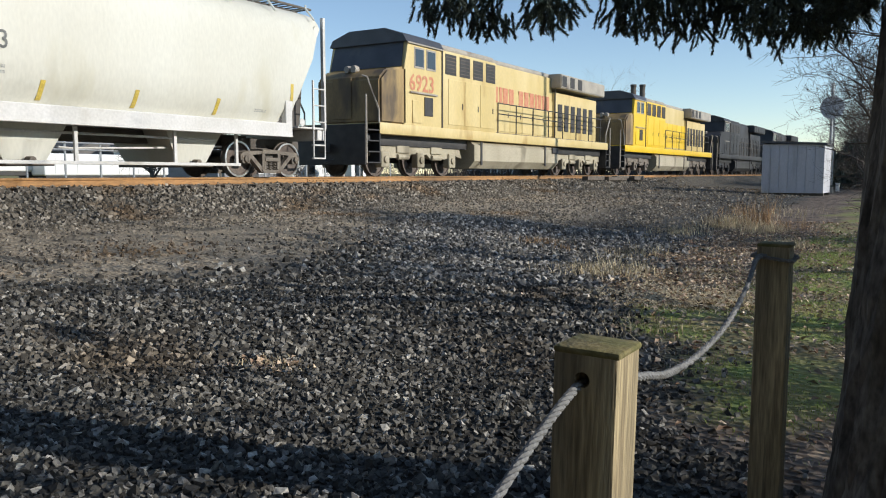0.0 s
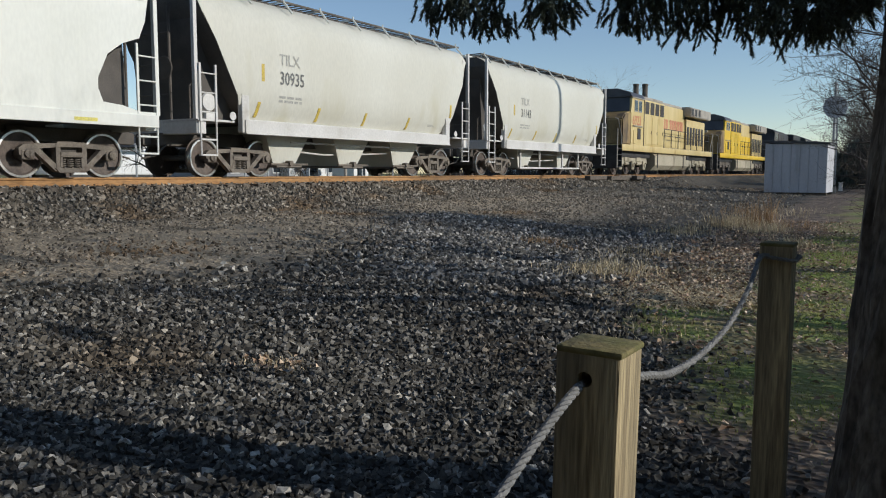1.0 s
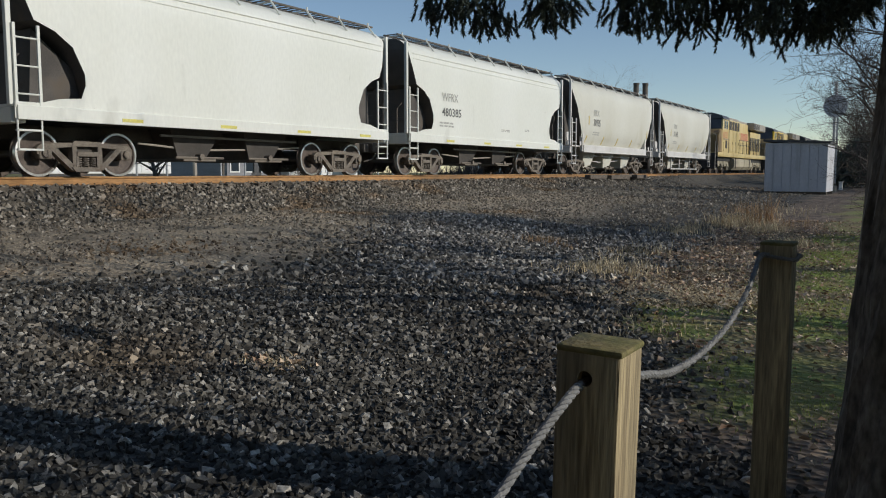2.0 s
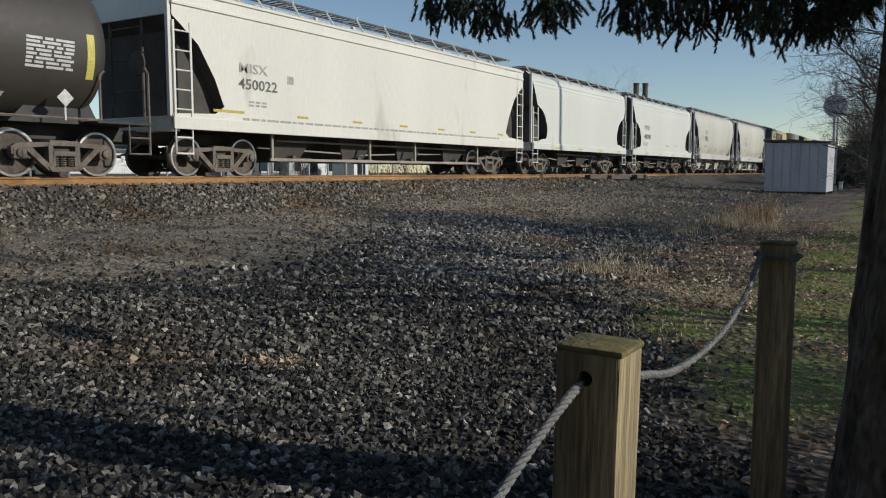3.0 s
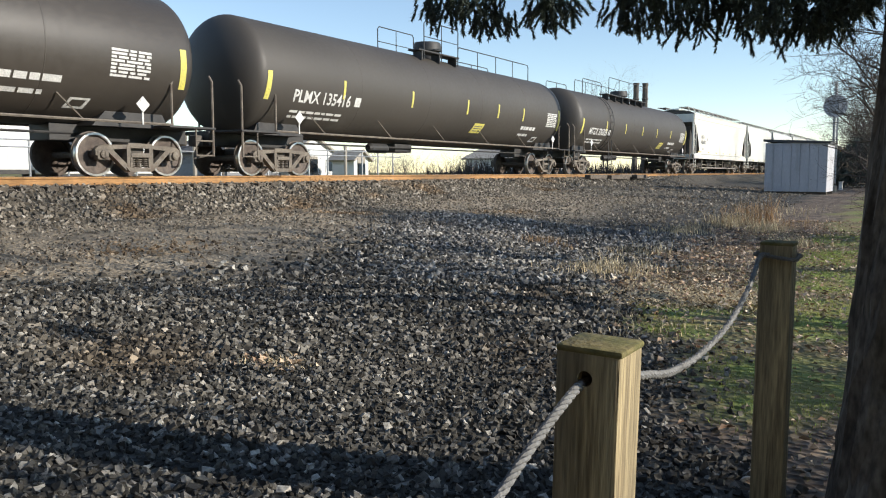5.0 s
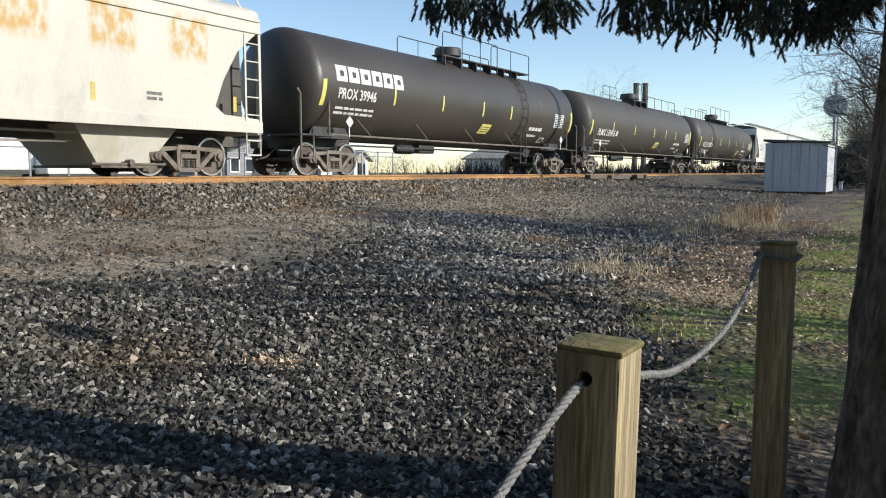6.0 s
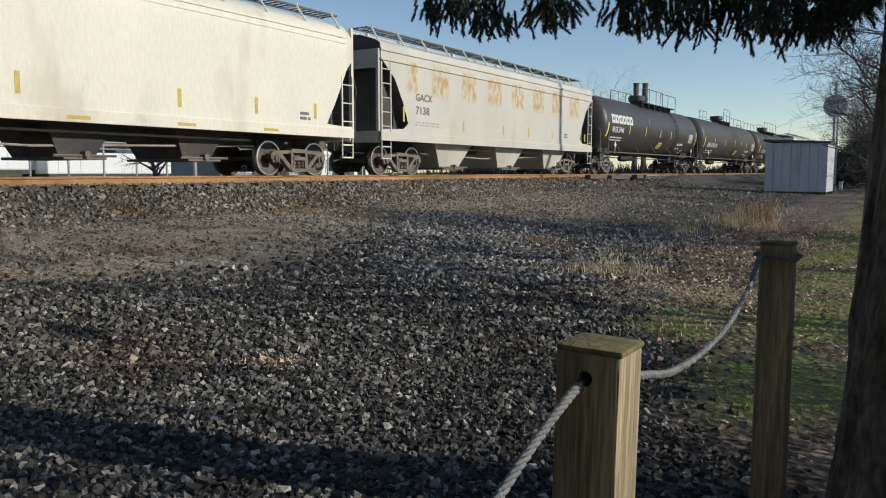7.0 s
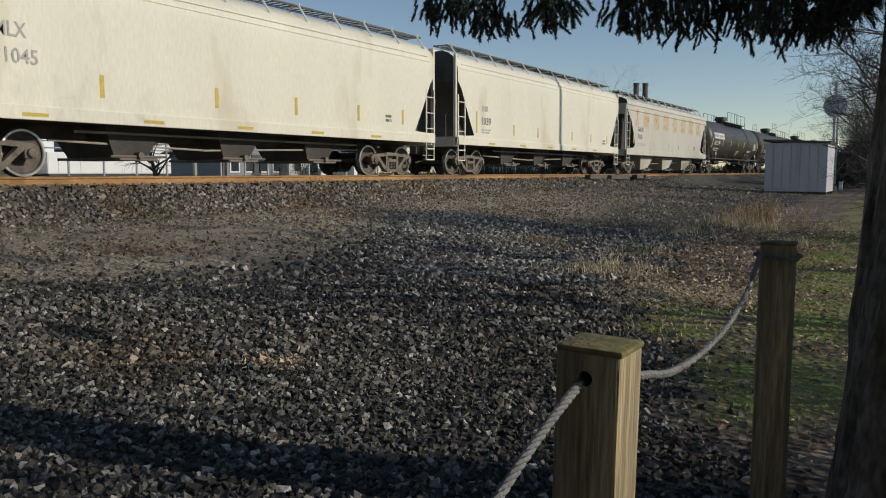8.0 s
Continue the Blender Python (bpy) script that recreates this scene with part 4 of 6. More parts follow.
def end_gear(car, L, material, ladder_z, post_z, tall_posts, sill_z=(0.98, 1.3), x_side=1.5, tank_end=M_SLOPE):
    """End sills, steps, corner posts, ladders and couplers at both ends."""
    for s in (-1, 1):
        bm = bmesh.new()
        soft_box(bm, -1.45, 1.45, min(s * (L / 2 - 0.28), s * L / 2), max(s * (L / 2 - 0.28), s * L / 2), sill_z[0], sill_z[1] - 0.03, 0.02)
        soft_box(bm, -1.45, 1.5, min(s * (L / 2 - 1.1), s * (L / 2)), max(s * (L / 2 - 1.1), s * L / 2), sill_z[1] - 0.03, sill_z[1] + 0.02, 0.008)
        part("end_sill", bm, material, car)
        bm = bmesh.new()
        soft_box(bm, -0.3, 0.3, min(s * (L / 2 - 2.6), s * (L / 2 + 0.2)), max(s * (L / 2 - 2.6), s * (L / 2 + 0.2)), 0.72, 1.02, 0.02)
        part("draft_sill", bm, M_SHADEGREY, car)
        add_coupler(car, s * (L / 2 + 0.2), s)
        y0, y1 = sorted((s * (L / 2 - 0.06), s * (L / 2 - 0.52)))
        ladder(car, material, x_side + 0.03, y0, y1, 1.25, ladder_z, max(3, int((ladder_z - 1.25) / 0.4)))
        bm = bmesh.new()
        for y in (y0, y1):
            tube(bm, [(x_side + 0.02, y, 1.28), (x_side + 0.02, y, 0.48)], 0.02, 6)
        for z in (0.5, 0.85):
            soft_box(bm, x_side - 0.06, x_side + 0.05, y0, y1, z - 0.02, z + 0.02, 0.006)
        part("sill_step", bm, material, car)
        if tall_posts:
            for x in (-x_side + 0.05, x_side - 0.06):
                bm = bmesh.new()
                soft_box(bm, x - 0.05, x + 0.05, s * L / 2 - 0.05, s * L / 2 + 0.05, sill_z[1], post_z, 0.012)
                part("corner_post", bm, material, car)
        bm = bmesh.new()
        for x in (-0.55, 0.55):
            tube(bm, [(x, s * (L / 2 - 0.05), sill_z[1]), (x, s * (L / 2 - 0.05), post_z - 0.3)], 0.035, 6)
        for z in (1.9, 2.6, 3.3):
            tube(bm, [(-0.55, s * (L / 2 - 0.05), z), (0.55, s * (L / 2 - 0.05), z)], 0.022, 6)
        part("end_ladder", bm, M_SHADEGREY, car)
    # brake gear on the rear platform
    bm = bmesh.new()
    lathe(bm, [(0.05, 0.35), (0.2, 0.4), (0.24, 0.5), (0.24, 0.95), (0.2, 1.05), (0.06, 1.08)], 18, (0, -L / 2 + 0.75, 1.75))
    soft_box(bm, 0.3, 1.1, -L / 2 + 0.6, -L / 2 + 0.9, 1.3, 1.52, 0.02)
    part("brake_reservoir", bm, tank_end, car, smooth=True)
    bm = bmesh.new()
    tube(bm, [(0.9, -L / 2 + 0.3, 1.3), (0.9, -L / 2 + 0.3, 2.1), (0.95, -L / 2 + 0.5, 2.3)], 0.02, 6)
    lathe(bm, [(0.26, -0.02), (0.28, 0.0), (0.26, 0.02)], 20, (0.4, -L / 2 + 0.02, 2.5), "y")
    part("hand_brake", bm, M_SHADEGREY, car)


def bays(car, ys, width_top, width_bot, material, z_top=1.06, z_bot=0.24, half=1.15):
    for y in ys:
        def f(bm):
            t = [(-half, -width_top / 2), (half, -width_top / 2), (half, width_top / 2), (-half, width_top / 2)]
            b = [(-half * 0.82, -width_bot / 2), (half * 0.82, -width_bot / 2), (half * 0.82, width_bot / 2), (-half * 0.82, width_bot / 2)]
            vt = [bm.verts.new((x, q, z_top)) for x, q in t]
            vb = [bm.verts.new((x, q, z_bot)) for x, q in b]
            bm.faces.new(vt)
            bm.faces.new(vb[::-1])
            for i in range(4):
                j = (i + 1) % 4
                bm.faces.new((vt[i], vt[j], vb[j], vb[i]))
        bay = shared("hopper_bay:%.2f%.2f%.2f%s" % (width_top, width_bot, z_bot, material.name), material, car, pose(0, y, 0), f)

        def g(bm):
            soft_box(bm, -half, half, -width_bot / 2 - 0.08, width_bot / 2 + 0.08, -0.06, 0.0, 0.01)
            tube(bm, [(half, -width_bot / 2 - 0.3, 0.02), (half, width_bot / 2 + 0.3, 0.02)], 0.03, 6)
            lathe(bm, [(0.07, half - 0.1), (0.07, half + 0.08)], 10, (0, 0, 0.05))
        shared("outlet_gate:%.2f" % width_bot, M_TRUCK, bay, pose(0, 0, z_bot), g)


def underside(car, L, trucks, material, rail_z=None):
    """Centre sill, brake rods and pipes under the car."""
    bm = bmesh.new()
    soft_box(bm, -0.25, 0.25, -trucks, trucks, 0.78, 1.08, 0.02)
    part("centre_sill", bm, M_SHADEGREY, car)
    bm = bmesh.new()
    tube(bm, [(0.8, -trucks + 1.4, 0.72), (0.85, -1, 0.6), (0.8, 1, 0.66), (0.8, trucks - 1.4, 0.75)], 0.025, 6)
    tube(bm, [(1.05, -trucks + 1.8, 0.9), (1.05, trucks - 1.8, 0.88)], 0.03, 6)
    part("brake_rod", bm, material, car)
    if rail_z:
        bm = bmesh.new()
        soft_box(bm, 1.28, 1.36, -trucks + 1.3, trucks - 1.3, rail_z - 0.05, rail_z + 0.02, 0.01)
        for y in (-trucks + 1.4, -1.2, 1.2, trucks - 1.4):
            soft_box(bm, 1.28, 1.34, y - 0.04, y + 0.04, rail_z, 1.05, 0.008)
        part("guard_rail", bm, material, car)


CURVED = [(1.22, 1.3), (1.38, 1.5), (1.48, 1.75), (1.54, 2.05), (1.56, 2.4), (1.56, 3.1), (1.53, 3.6), (1.44, 3.95), (1.25, 4.22), (0.95, 4.36)]
STRAIGHT = [(1.55, 1.0), (1.56, 1.4), (1.56, 3.5), (1.52, 3.8), (1.4, 4.02), (1.15, 4.2), (0.95, 4.26)]
BOXY = [(1.55, 1.0), (1.56, 1.3), (1.56, 4.02), (1.5, 4.1), (1.1, 4.22), (0.8, 4.28)]
LOWBOX = [(1.55, 1.0), (1.56, 1.3), (1.56, 3.72), (1.54, 3.9), (1.4, 3.98), (0.8, 4.18)]
TRAIN = []


def put(car, a, b):
    """Couples a car into the train; a and b: when its ends pass the mark, in seconds before the start."""
    TRAIN.append((car, (a + b) / 2 * SPEED - 8.74))


def cement_hopper(a, b, number, bay_ys, label):
    L = (b - a) * SPEED
    car = tagged(new("hopper_car"), label, "hopper car", "freight train")

    def side(z):
        return section_at(CURVED, z)
    hopper_body(car, L, CURVED, [(0.12, 4.0), (0.55, 3.1), (1.15, 2.0), (1.45, 1.62), (1.75, 1.3)], 4.42, M_CREAM)
    side_sheet("slope_edge", car, M_CREAM, L, CURVED, [(0.12, 3.95), (0.28, 4.0), (1.32, 1.95), (1.4, 1.75), (1.28, 1.7), (1.2, 1.95)])
    for s in (-1, 1):
        # web widened across the opening, its dark colour standing in for shade
        bm = bmesh.new()
        prism(bm, [(s * (L / 2 - 0.5), 1.3), (s * (L / 2 - 1.75), 1.3), (s * (L / 2 - 1.2), 2.2), (s * (L / 2 - 0.35), 3.6), (s * (L / 2 - 0.25), 3.6)], -1.1, 1.0)
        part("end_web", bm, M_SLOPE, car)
        bm = bmesh.new()
        soft_box(bm, 1.36, 1.52, s * (L / 2 - 1.45) - 0.12, s * (L / 2 - 1.45) + 0.12, 1.05, 1.95, 0.02)
        part("bolster_post", bm, M_CREAM_SILL, car)
        bm = bmesh.new()
        lathe(bm, [(0.03, 1.52), (0.1, 1.54), (0.1, 1.56)], 12, (0, s * (L / 2 - 1.0), 1.42))
        part("jacking_pad", bm, M_CREAM_SILL, car)
    for x in (1.5, -1.56):
        bm = bmesh.new()
        soft_box(bm, x, x + 0.06, -L / 2 + 1.4, L / 2 - 1.4, 1.05, 1.36, 0.01)
        sill = part("side_sill", bm, M_CREAM_SILL, car)
        bm = bmesh.new()
        soft_box(bm, x - 0.1, x + 0.1, -L / 2 + 1.4, L / 2 - 1.4, 1.02, 1.052, 0.01)
        part("bottom_flange", bm, M_CREAM_SILL, sill)
        bm = bmesh.new()
        soft_box(bm, min(x, x * 0.85), max(x, x * 0.85) + 0.02, -L / 2 + 1.4, L / 2 - 1.4, 1.345, 1.375, 0.01)
        part("top_flange", bm, M_CREAM_SILL, sill)
    running_board(car, L, 1.12, 4.5, 4.36, M_OFFWHITE, 9)
    end_gear(car, L, M_CREAM_SILL, 2.55, 4.25, True, tank_end=M_CREAM_SILL)
    bays(car, bay_ys, 1.9, 0.8, M_CREAM, 1.32, 0.3, 1.1)
    underside(car, L, L / 2 - 1.7, M_CREAM_SILL, 0.32 if len(bay_ys) < 3 else None)
    add_truck(car, -L / 2 + 1.66)
    add_truck(car, L / 2 - 1.66)
    letter(car, "TILX", -3.5, 2.78, 0.27, 0.75, side, M_INK_PALE)
    letter(car, number, -3.5, 2.3, 0.32, 0.9, side, M_INK)
    bars(car, "stencil", M_INK_PALE, -3.5, -2.65, 1.86, 2.06, 2, side)
    for y, z in ((-4.07, 2.32), (4.76, 1.95)):
        decal(car, "reflector", M_MARK_O, y - 0.05, y + 0.05, z, z + 0.42, side)
    for y in (-1.97, 0.09, 2.3, -4.2):
        decal(car, "reflector", M_MARK_O, y - 0.05, y + 0.05, 1.45, 1.82, side, 0.05)
    bars(car, "stencil", M_INK_PALE, L / 2 - 2.6, L / 2 - 2.2, 1.6, 1.68, 2, side)
    put(car, a, b)


def pellet_hopper(a, b, number, label, paint, word="", ivory=False, lift=0.0):
    L = (b - a) * SPEED
    car = tagged(new("hopper_car"), label, "hopper car", "freight train")

    def side(z):
        return section_at(STRAIGHT, z)
    hopper_body(car, L, STRAIGHT, [(0.04, 3.2), (0.28, 2.95), (0.8, 2.0), (1.2, 1.35), (1.4, 1.06)] if ivory else [(0.1, 3.9), (0.3, 3.2), (0.45, 2.85), (0.85, 2.7), (1.2, 2.45), (1.42, 2.0), (1.6, 1.35), (1.78, 1.06)], 4.3, paint)
    side_sheet("side_gusset", car, paint, L, STRAIGHT, [(0.02, 1.06), (1.85, 1.06), (1.85, 2.75), (1.0, 2.75), (1.3, 2.42), (1.44, 2.15), (1.44, 1.75), (1.34, 1.5), (0.9, 1.46), (0.5, 1.36), (0.02, 1.36)] if not ivory else [(0.02, 1.06), (2.4, 1.06), (2.4, 1.6), (1.75, 1.42), (0.6, 1.36), (0.02, 1.36)])
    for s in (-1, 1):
        # wide dark web fills the end opening in place of shade
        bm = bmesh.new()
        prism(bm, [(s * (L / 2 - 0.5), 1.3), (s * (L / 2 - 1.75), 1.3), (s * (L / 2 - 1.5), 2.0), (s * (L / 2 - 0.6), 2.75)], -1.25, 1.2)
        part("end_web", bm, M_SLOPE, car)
    for x in (1.55, -1.6):
        bm = bmesh.new()
        soft_box(bm, x, x + 0.05, -L / 2 + 0.05, L / 2 - 0.05, 1.04, 1.3, 0.012)
        part("side_sill", bm, paint, car)
    for z in (3.62, 3.78):
        bm = bmesh.new()
        soft_box(bm, 1.48, side(z) + 0.012, -L / 2 + 0.3, L / 2 - 0.3, z, z + 0.03, 0.004)
        part("roof_bead", bm, paint, car)
    running_board(car, L, 1.05, 4.42 + lift, 4.26, M_OFFWHITE, max(9, int(L / 1.25)))
    end_gear(car, L, paint, 2.75, 4.1, not ivory or True, x_side=1.53)
    n = 3 if L > 14 else 2
    # bays coloured dark to carry the shade under the car
    bays(car, [(-n / 2 + 0.5 + i) * (L - 7) / n for i in range(n)], 1.5, 0.8, M_SLOPE, 1.06, 0.4, 1.0)
    underside(car, L, L / 2 - 1.75, M_PALEGREY)
    add_truck(car, -L / 2 + 1.75)
    add_truck(car, L / 2 - 1.75)
    for y in np.arange(-L / 2 + 2.2, L / 2 - 1.2, 2.6):
        decal(car, "reflector", M_MARK_O if ivory else M_MARK_Y, y, y + 0.5, 1.1, 1.17, lambda z: side(z) + 0.045)
    if word:
        letter(car, word, -4.05, 2.46, 0.26, 1.05, side, M_INK_PALE)
        letter(car, number, -4.05, 1.96, 0.27, 1.25, side, M_INK)
        bars(car, "stencil", M_INK_PALE, -4.2, -3.3, 1.6, 1.8, 2, side)
        bars(car, "stencil", M_INK_PALE, 0.2, 0.9, 1.62, 1.72, 2, side)
        bars(car, "stencil", M_INK_PALE, 2.2, 2.6, 1.7, 1.8, 2, side)
    put(car, a, b)
    return car, side, L


def grain_hopper(a, b, label, paint, section, roof, board, bay_kind):
    L = (b - a) * SPEED
    car = tagged(new("hopper_car"), label, "hopper car", "freight train")

    def side(z):
        return section_at(section, z)
    hopper_body(car, L, section, [(0.04, 3.45), (0.25, 3.3), (0.75, 2.9), (1.2, 2.2), (1.5, 1.5), (1.6, 1.06)], roof, paint)
    side_sheet("side_gusset", car, paint, L, section, [(0.01, 1.06), (1.95, 1.06), (1.95, 2.6), (1.12, 2.6), (1.4, 2.2), (1.52, 1.85), (1.48, 1.6), (1.2, 1.42), (0.01, 1.36)])
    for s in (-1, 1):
        # wide dark web closes the opening, painted as its shade
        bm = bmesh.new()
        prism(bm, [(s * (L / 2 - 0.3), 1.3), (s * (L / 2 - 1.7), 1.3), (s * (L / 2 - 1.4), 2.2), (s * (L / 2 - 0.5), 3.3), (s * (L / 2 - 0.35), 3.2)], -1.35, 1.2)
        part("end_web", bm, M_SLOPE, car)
        bm = bmesh.new()
        soft_box(bm, -1.5, 1.52, s * (L / 2) - 0.03, s * (L / 2) + 0.03, section[2][1] - 0.55, section[2][1], 0.01)
        part("end_plate", bm, paint, car)
    for x in (1.55, -1.6):
        bm = bmesh.new()
        soft_box(bm, x, x + 0.05, -L / 2, L / 2, 1.03, 1.3, 0.012)
        part("side_sill", bm, paint, car)
    for dz in (0.0, -0.28):
        z = section[2][1] + dz
        bm = bmesh.new()
        soft_box(bm, 1.54, 1.6, -L / 2 + 0.02, L / 2 - 0.02, z - 0.05, z + 0.02, 0.01)
        part("top_chord", bm, paint, car)
    running_board(car, L, 0.98, board, section[-1][1], M_OFFWHITE, int(L / 1.3))
    end_gear(car, L, paint, 3.35, section[2][1], True, x_side=1.54)
    if bay_kind:
        bays(car, (-3.65, 0.65, 4.95), 2.5, 1.2, paint, 1.06, 0.24, 1.2)
    else:
        # these bays are dark: shade below the car painted in
        bays(car, (-4.2, -1.4, 1.4, 4.2), 1.7, 0.9, M_SLOPE, 1.06, 0.42, 1.0)
    underside(car, L, L / 2 - 1.85, M_PALEGREY, None if bay_kind else 0.42)
    add_truck(car, -L / 2 + 1.85)
    add_truck(car, L / 2 - 1.85)
    put(car, a, b)
    return car, side, L


# ---- train: tank cars ----
TANK_R, TANK_Z = 1.51, 2.57


def tank_side(z):
    q = min(1.0, abs(z - TANK_Z) / TANK_R)
    return TANK_R * math.sqrt(max(0.0, 1 - q * q))


def tank_car(centre, reach, label, paint, marks, rails, deck, dome, hoop, number, panel, data_y, brand=None, over=0.45, head=0.75):
    """centre: when its middle passes; reach: half the distance between its trucks."""
    car = tagged(new("tank_car"), label, "tank car", "freight train")
    shell, low = reach + over, reach + 0.95
    bm = bmesh.new()
    prof = [(0.02, -low - 0.66)] + [(TANK_R * math.sin(t), -low - 0.66 * math.cos(t)) for t in [i * math.pi / 24 for i in range(1, 13)]]
    prof += [(TANK_R, y) for y in np.linspace(-low, shell, 9)[1:-1]]
    prof += [(TANK_R * math.cos(t), shell + head * math.sin(t)) for t in [i * math.pi / 24 for i in range(0, 12)]] + [(0.02, shell + head)]
    lathe(bm, prof, 72, (0, 0, TANK_Z), "y")
    part("tank", bm, paint, car, smooth=True)
    for y in (-shell * 0.62, -shell * 0.2, shell * 0.2, shell * 0.62):
        bm = bmesh.new()
        lathe(bm, [(TANK_R, y - 0.012), (TANK_R + 0.0035, y - 0.006), (TANK_R + 0.0035, y + 0.006), (TANK_R, y + 0.012)], 72, (0, 0, TANK_Z), "y", closed=False)
        part("weld_seam", bm, paint, car)
    # stub sills, end platforms and rails
    for s in (-1, 1):
        bm = bmesh.new()
        soft_box(bm, -0.35, 0.35, min(s * (reach - 1.6), s * (reach + 1.85)), max(s * (reach - 1.6), s * (reach + 1.85)), 0.74, 1.1, 0.02)
        prism(bm, [(s * (reach - 1.0), 1.05), (s * (reach + 0.9), 1.05), (s * (reach + 0.55), 1.75), (s * (reach - 0.5), 1.55)], -0.9, 0.9)
        part("stub_sill", bm, M_BLACK, car)
        bm = bmesh.new()
        soft_box(bm, -1.45, 1.45, min(s * (reach + 0.5), s * (reach + 1.8)), max(s * (reach + 0.5), s * (reach + 1.8)), 1.06, 1.11, 0.01)
        part("end_platform", bm, M_BLACK, car)
        for x in (-1.4, 1.4):
            bm = bmesh.new()
            tube(bm, [(x, s * (reach + 0.6), 1.1), (x, s * (reach + 0.6), 2.0), (x, s * (reach + 0.7), 2.1)], 0.03, 6)
            part("grab_rail", bm, M_TRUCK, car)
            bm = bmesh.new()
            tube(bm, [(x, s * (reach + 1.75), 0.45), (x, s * (reach + 1.75), 2.15), (x * 0.93, s * (reach + 1.75), 2.28)], 0.03, 6)
            tube(bm, [(x, s * (reach + 1.25), 0.45), (x, s * (reach + 1.25), 1.1)], 0.02, 6)
            for z in (0.47, 0.8):
                tube(bm, [(x, s * (reach + 1.25), z), (x, s * (reach + 1.75), z)], 0.02, 6)
            part("step_rail", bm, M_TRUCK, car)
        bm = bmesh.new()
        q = 0.17
        v = [(1.47, s * (reach - 0.2) + dy, 1.5 + dz) for dy, dz in ((-q, 0), (0, -q), (q, 0), (0, q))]
        w = [(1.485, y, z) for _, y, z in v]
        va, vb = [bm.verts.new(p) for p in v], [bm.verts.new(p) for p in w]
        bm.faces.new(va)
        bm.faces.new(vb)
        for i in range(4):
            bm.faces.new((va[i], va[(i + 1) % 4], vb[(i + 1) % 4], vb[i]))
        soft_box(bm, 1.45, 1.47, s * (reach - 0.2) - 0.02, s * (reach - 0.2) + 0.02, 1.08, 1.5, 0.004)
        part("placard", bm, M_MARK_W, car, "white diamond placard")
        add_coupler(car, s * (reach + 1.85), s)
        add_truck(car, s * reach)
    # long side handrail with its brackets
    bm = bmesh.new()
    for x in (1.42, -1.42):
        tube(bm, [(x, -reach - 0.6, 1.12), (x, reach + 0.6, 1.12)], 0.03, 6)
    y = -reach + 1.2
    while y < reach - 0.8:
        tube(bm, [(1.42, y + 0.1, 1.12), (1.2, y - 0.3, 1.62)], 0.018, 5)
        y += 3.1
    part("side_handrail", bm, M_TRUCK, car)
    bm = bmesh.new()
    soft_box(bm, -0.25, 0.25, -2.0, -1.0, 0.75, 1.04, 0.05)
    lathe(bm, [(0.1, -3.7), (0.16, -3.6), (0.16, -2.8), (0.1, -2.7)], 14, (0.4, 0, 0.85), "y")
    tube(bm, [(0.3, -reach + 1, 0.9), (0.35, reach - 1, 0.9)], 0.03, 6)
    part("brake_gear", bm, M_BLACK, car)
    # walkway, rails and valve housing on top
    top = TANK_Z + TANK_R
    bm = bmesh.new()
    for sx in (-1, 1):
        soft_box(bm, min(sx * 0.5, sx * 0.95), max(sx * 0.5, sx * 0.95), deck[0], deck[1], top + 0.02, top + 0.07, 0.01)
        for y in np.arange(deck[0] + 0.2, deck[1], 1.1):
            soft_box(bm, min(sx * 0.6, sx * 0.95), max(sx * 0.6, sx * 0.95), y - 0.03, y + 0.03, top - 0.28, top + 0.02, 0.008)
    part("walkway", bm, M_BLACK, car)
    for x in (0.95, -0.95):
        for y0, y1, h in rails:
            bm = bmesh.new()
            tube(bm, [(x, y0, top - 0.25), (x, y0, top + h - 0.08), (x, y0 + 0.08, top + h), (x, y1 - 0.08, top + h), (x, y1, top + h - 0.08), (x, y1, top - 0.2)], 0.018, 6)
            n = max(2, int((y1 - y0) / 1.3))
            for k in range(1, n):
                tube(bm, [(x, y0 + (y1 - y0) * k / n, top - 0.2), (x, y0 + (y1 - y0) * k / n, top + h)], 0.014, 6)
            if h > 0.9:
                tube(bm, [(x, y0, top + 0.5), (x, y1, top + 0.5)], 0.014, 6)
            part("deck_railing", bm, M_BLACK, car)
    bm = bmesh.new()
    lathe(bm, [(0.36, 0.0), (0.4, 0.28), (0.5, 0.3), (0.5, 0.5), (0.46, 0.6), (0.2, 0.63)], 26, (0, dome, top - 0.03), "z")
    part("valve_housing", bm, M_BLACK, car, smooth=True)
    if hoop is not None:
        # curved ladder hoops down the side
        bm = bmesh.new()
        for dy in (-0.24, 0.24):
            tube(bm, [((TANK_R + 0.05) * math.cos(t), hoop + dy, TANK_Z + (TANK_R + 0.05) * math.sin(t)) for t in [radians(d) for d in range(-58, 70, 8)]], 0.014, 5)
        for d in range(-50, 66, 13):
            t = radians(d)
            p = ((TANK_R + 0.05) * math.cos(t), TANK_Z + (TANK_R + 0.05) * math.sin(t))
            tube(bm, [(p[0], hoop - 0.24, p[1]), (p[0], hoop + 0.24, p[1])], 0.014, 5)
        tube(bm, [(1.44, hoop + 0.24, 0.45), (1.44, hoop + 0.24, 1.7)], 0.022, 5)
        tube(bm, [(1.44, hoop - 0.24, 0.45), (1.44, hoop - 0.24, 1.7)], 0.022, 5)
        for z in (0.47, 0.8):
            tube(bm, [(1.44, hoop - 0.24, z), (1.44, hoop + 0.24, z)], 0.018, 5)
        part("side_ladder", bm, M_BLACK, car)
    for y in marks:
        decal(car, "reflector", M_MARK_Y, y - 0.045, y + 0.045, 2.12, 2.62, tank_side)
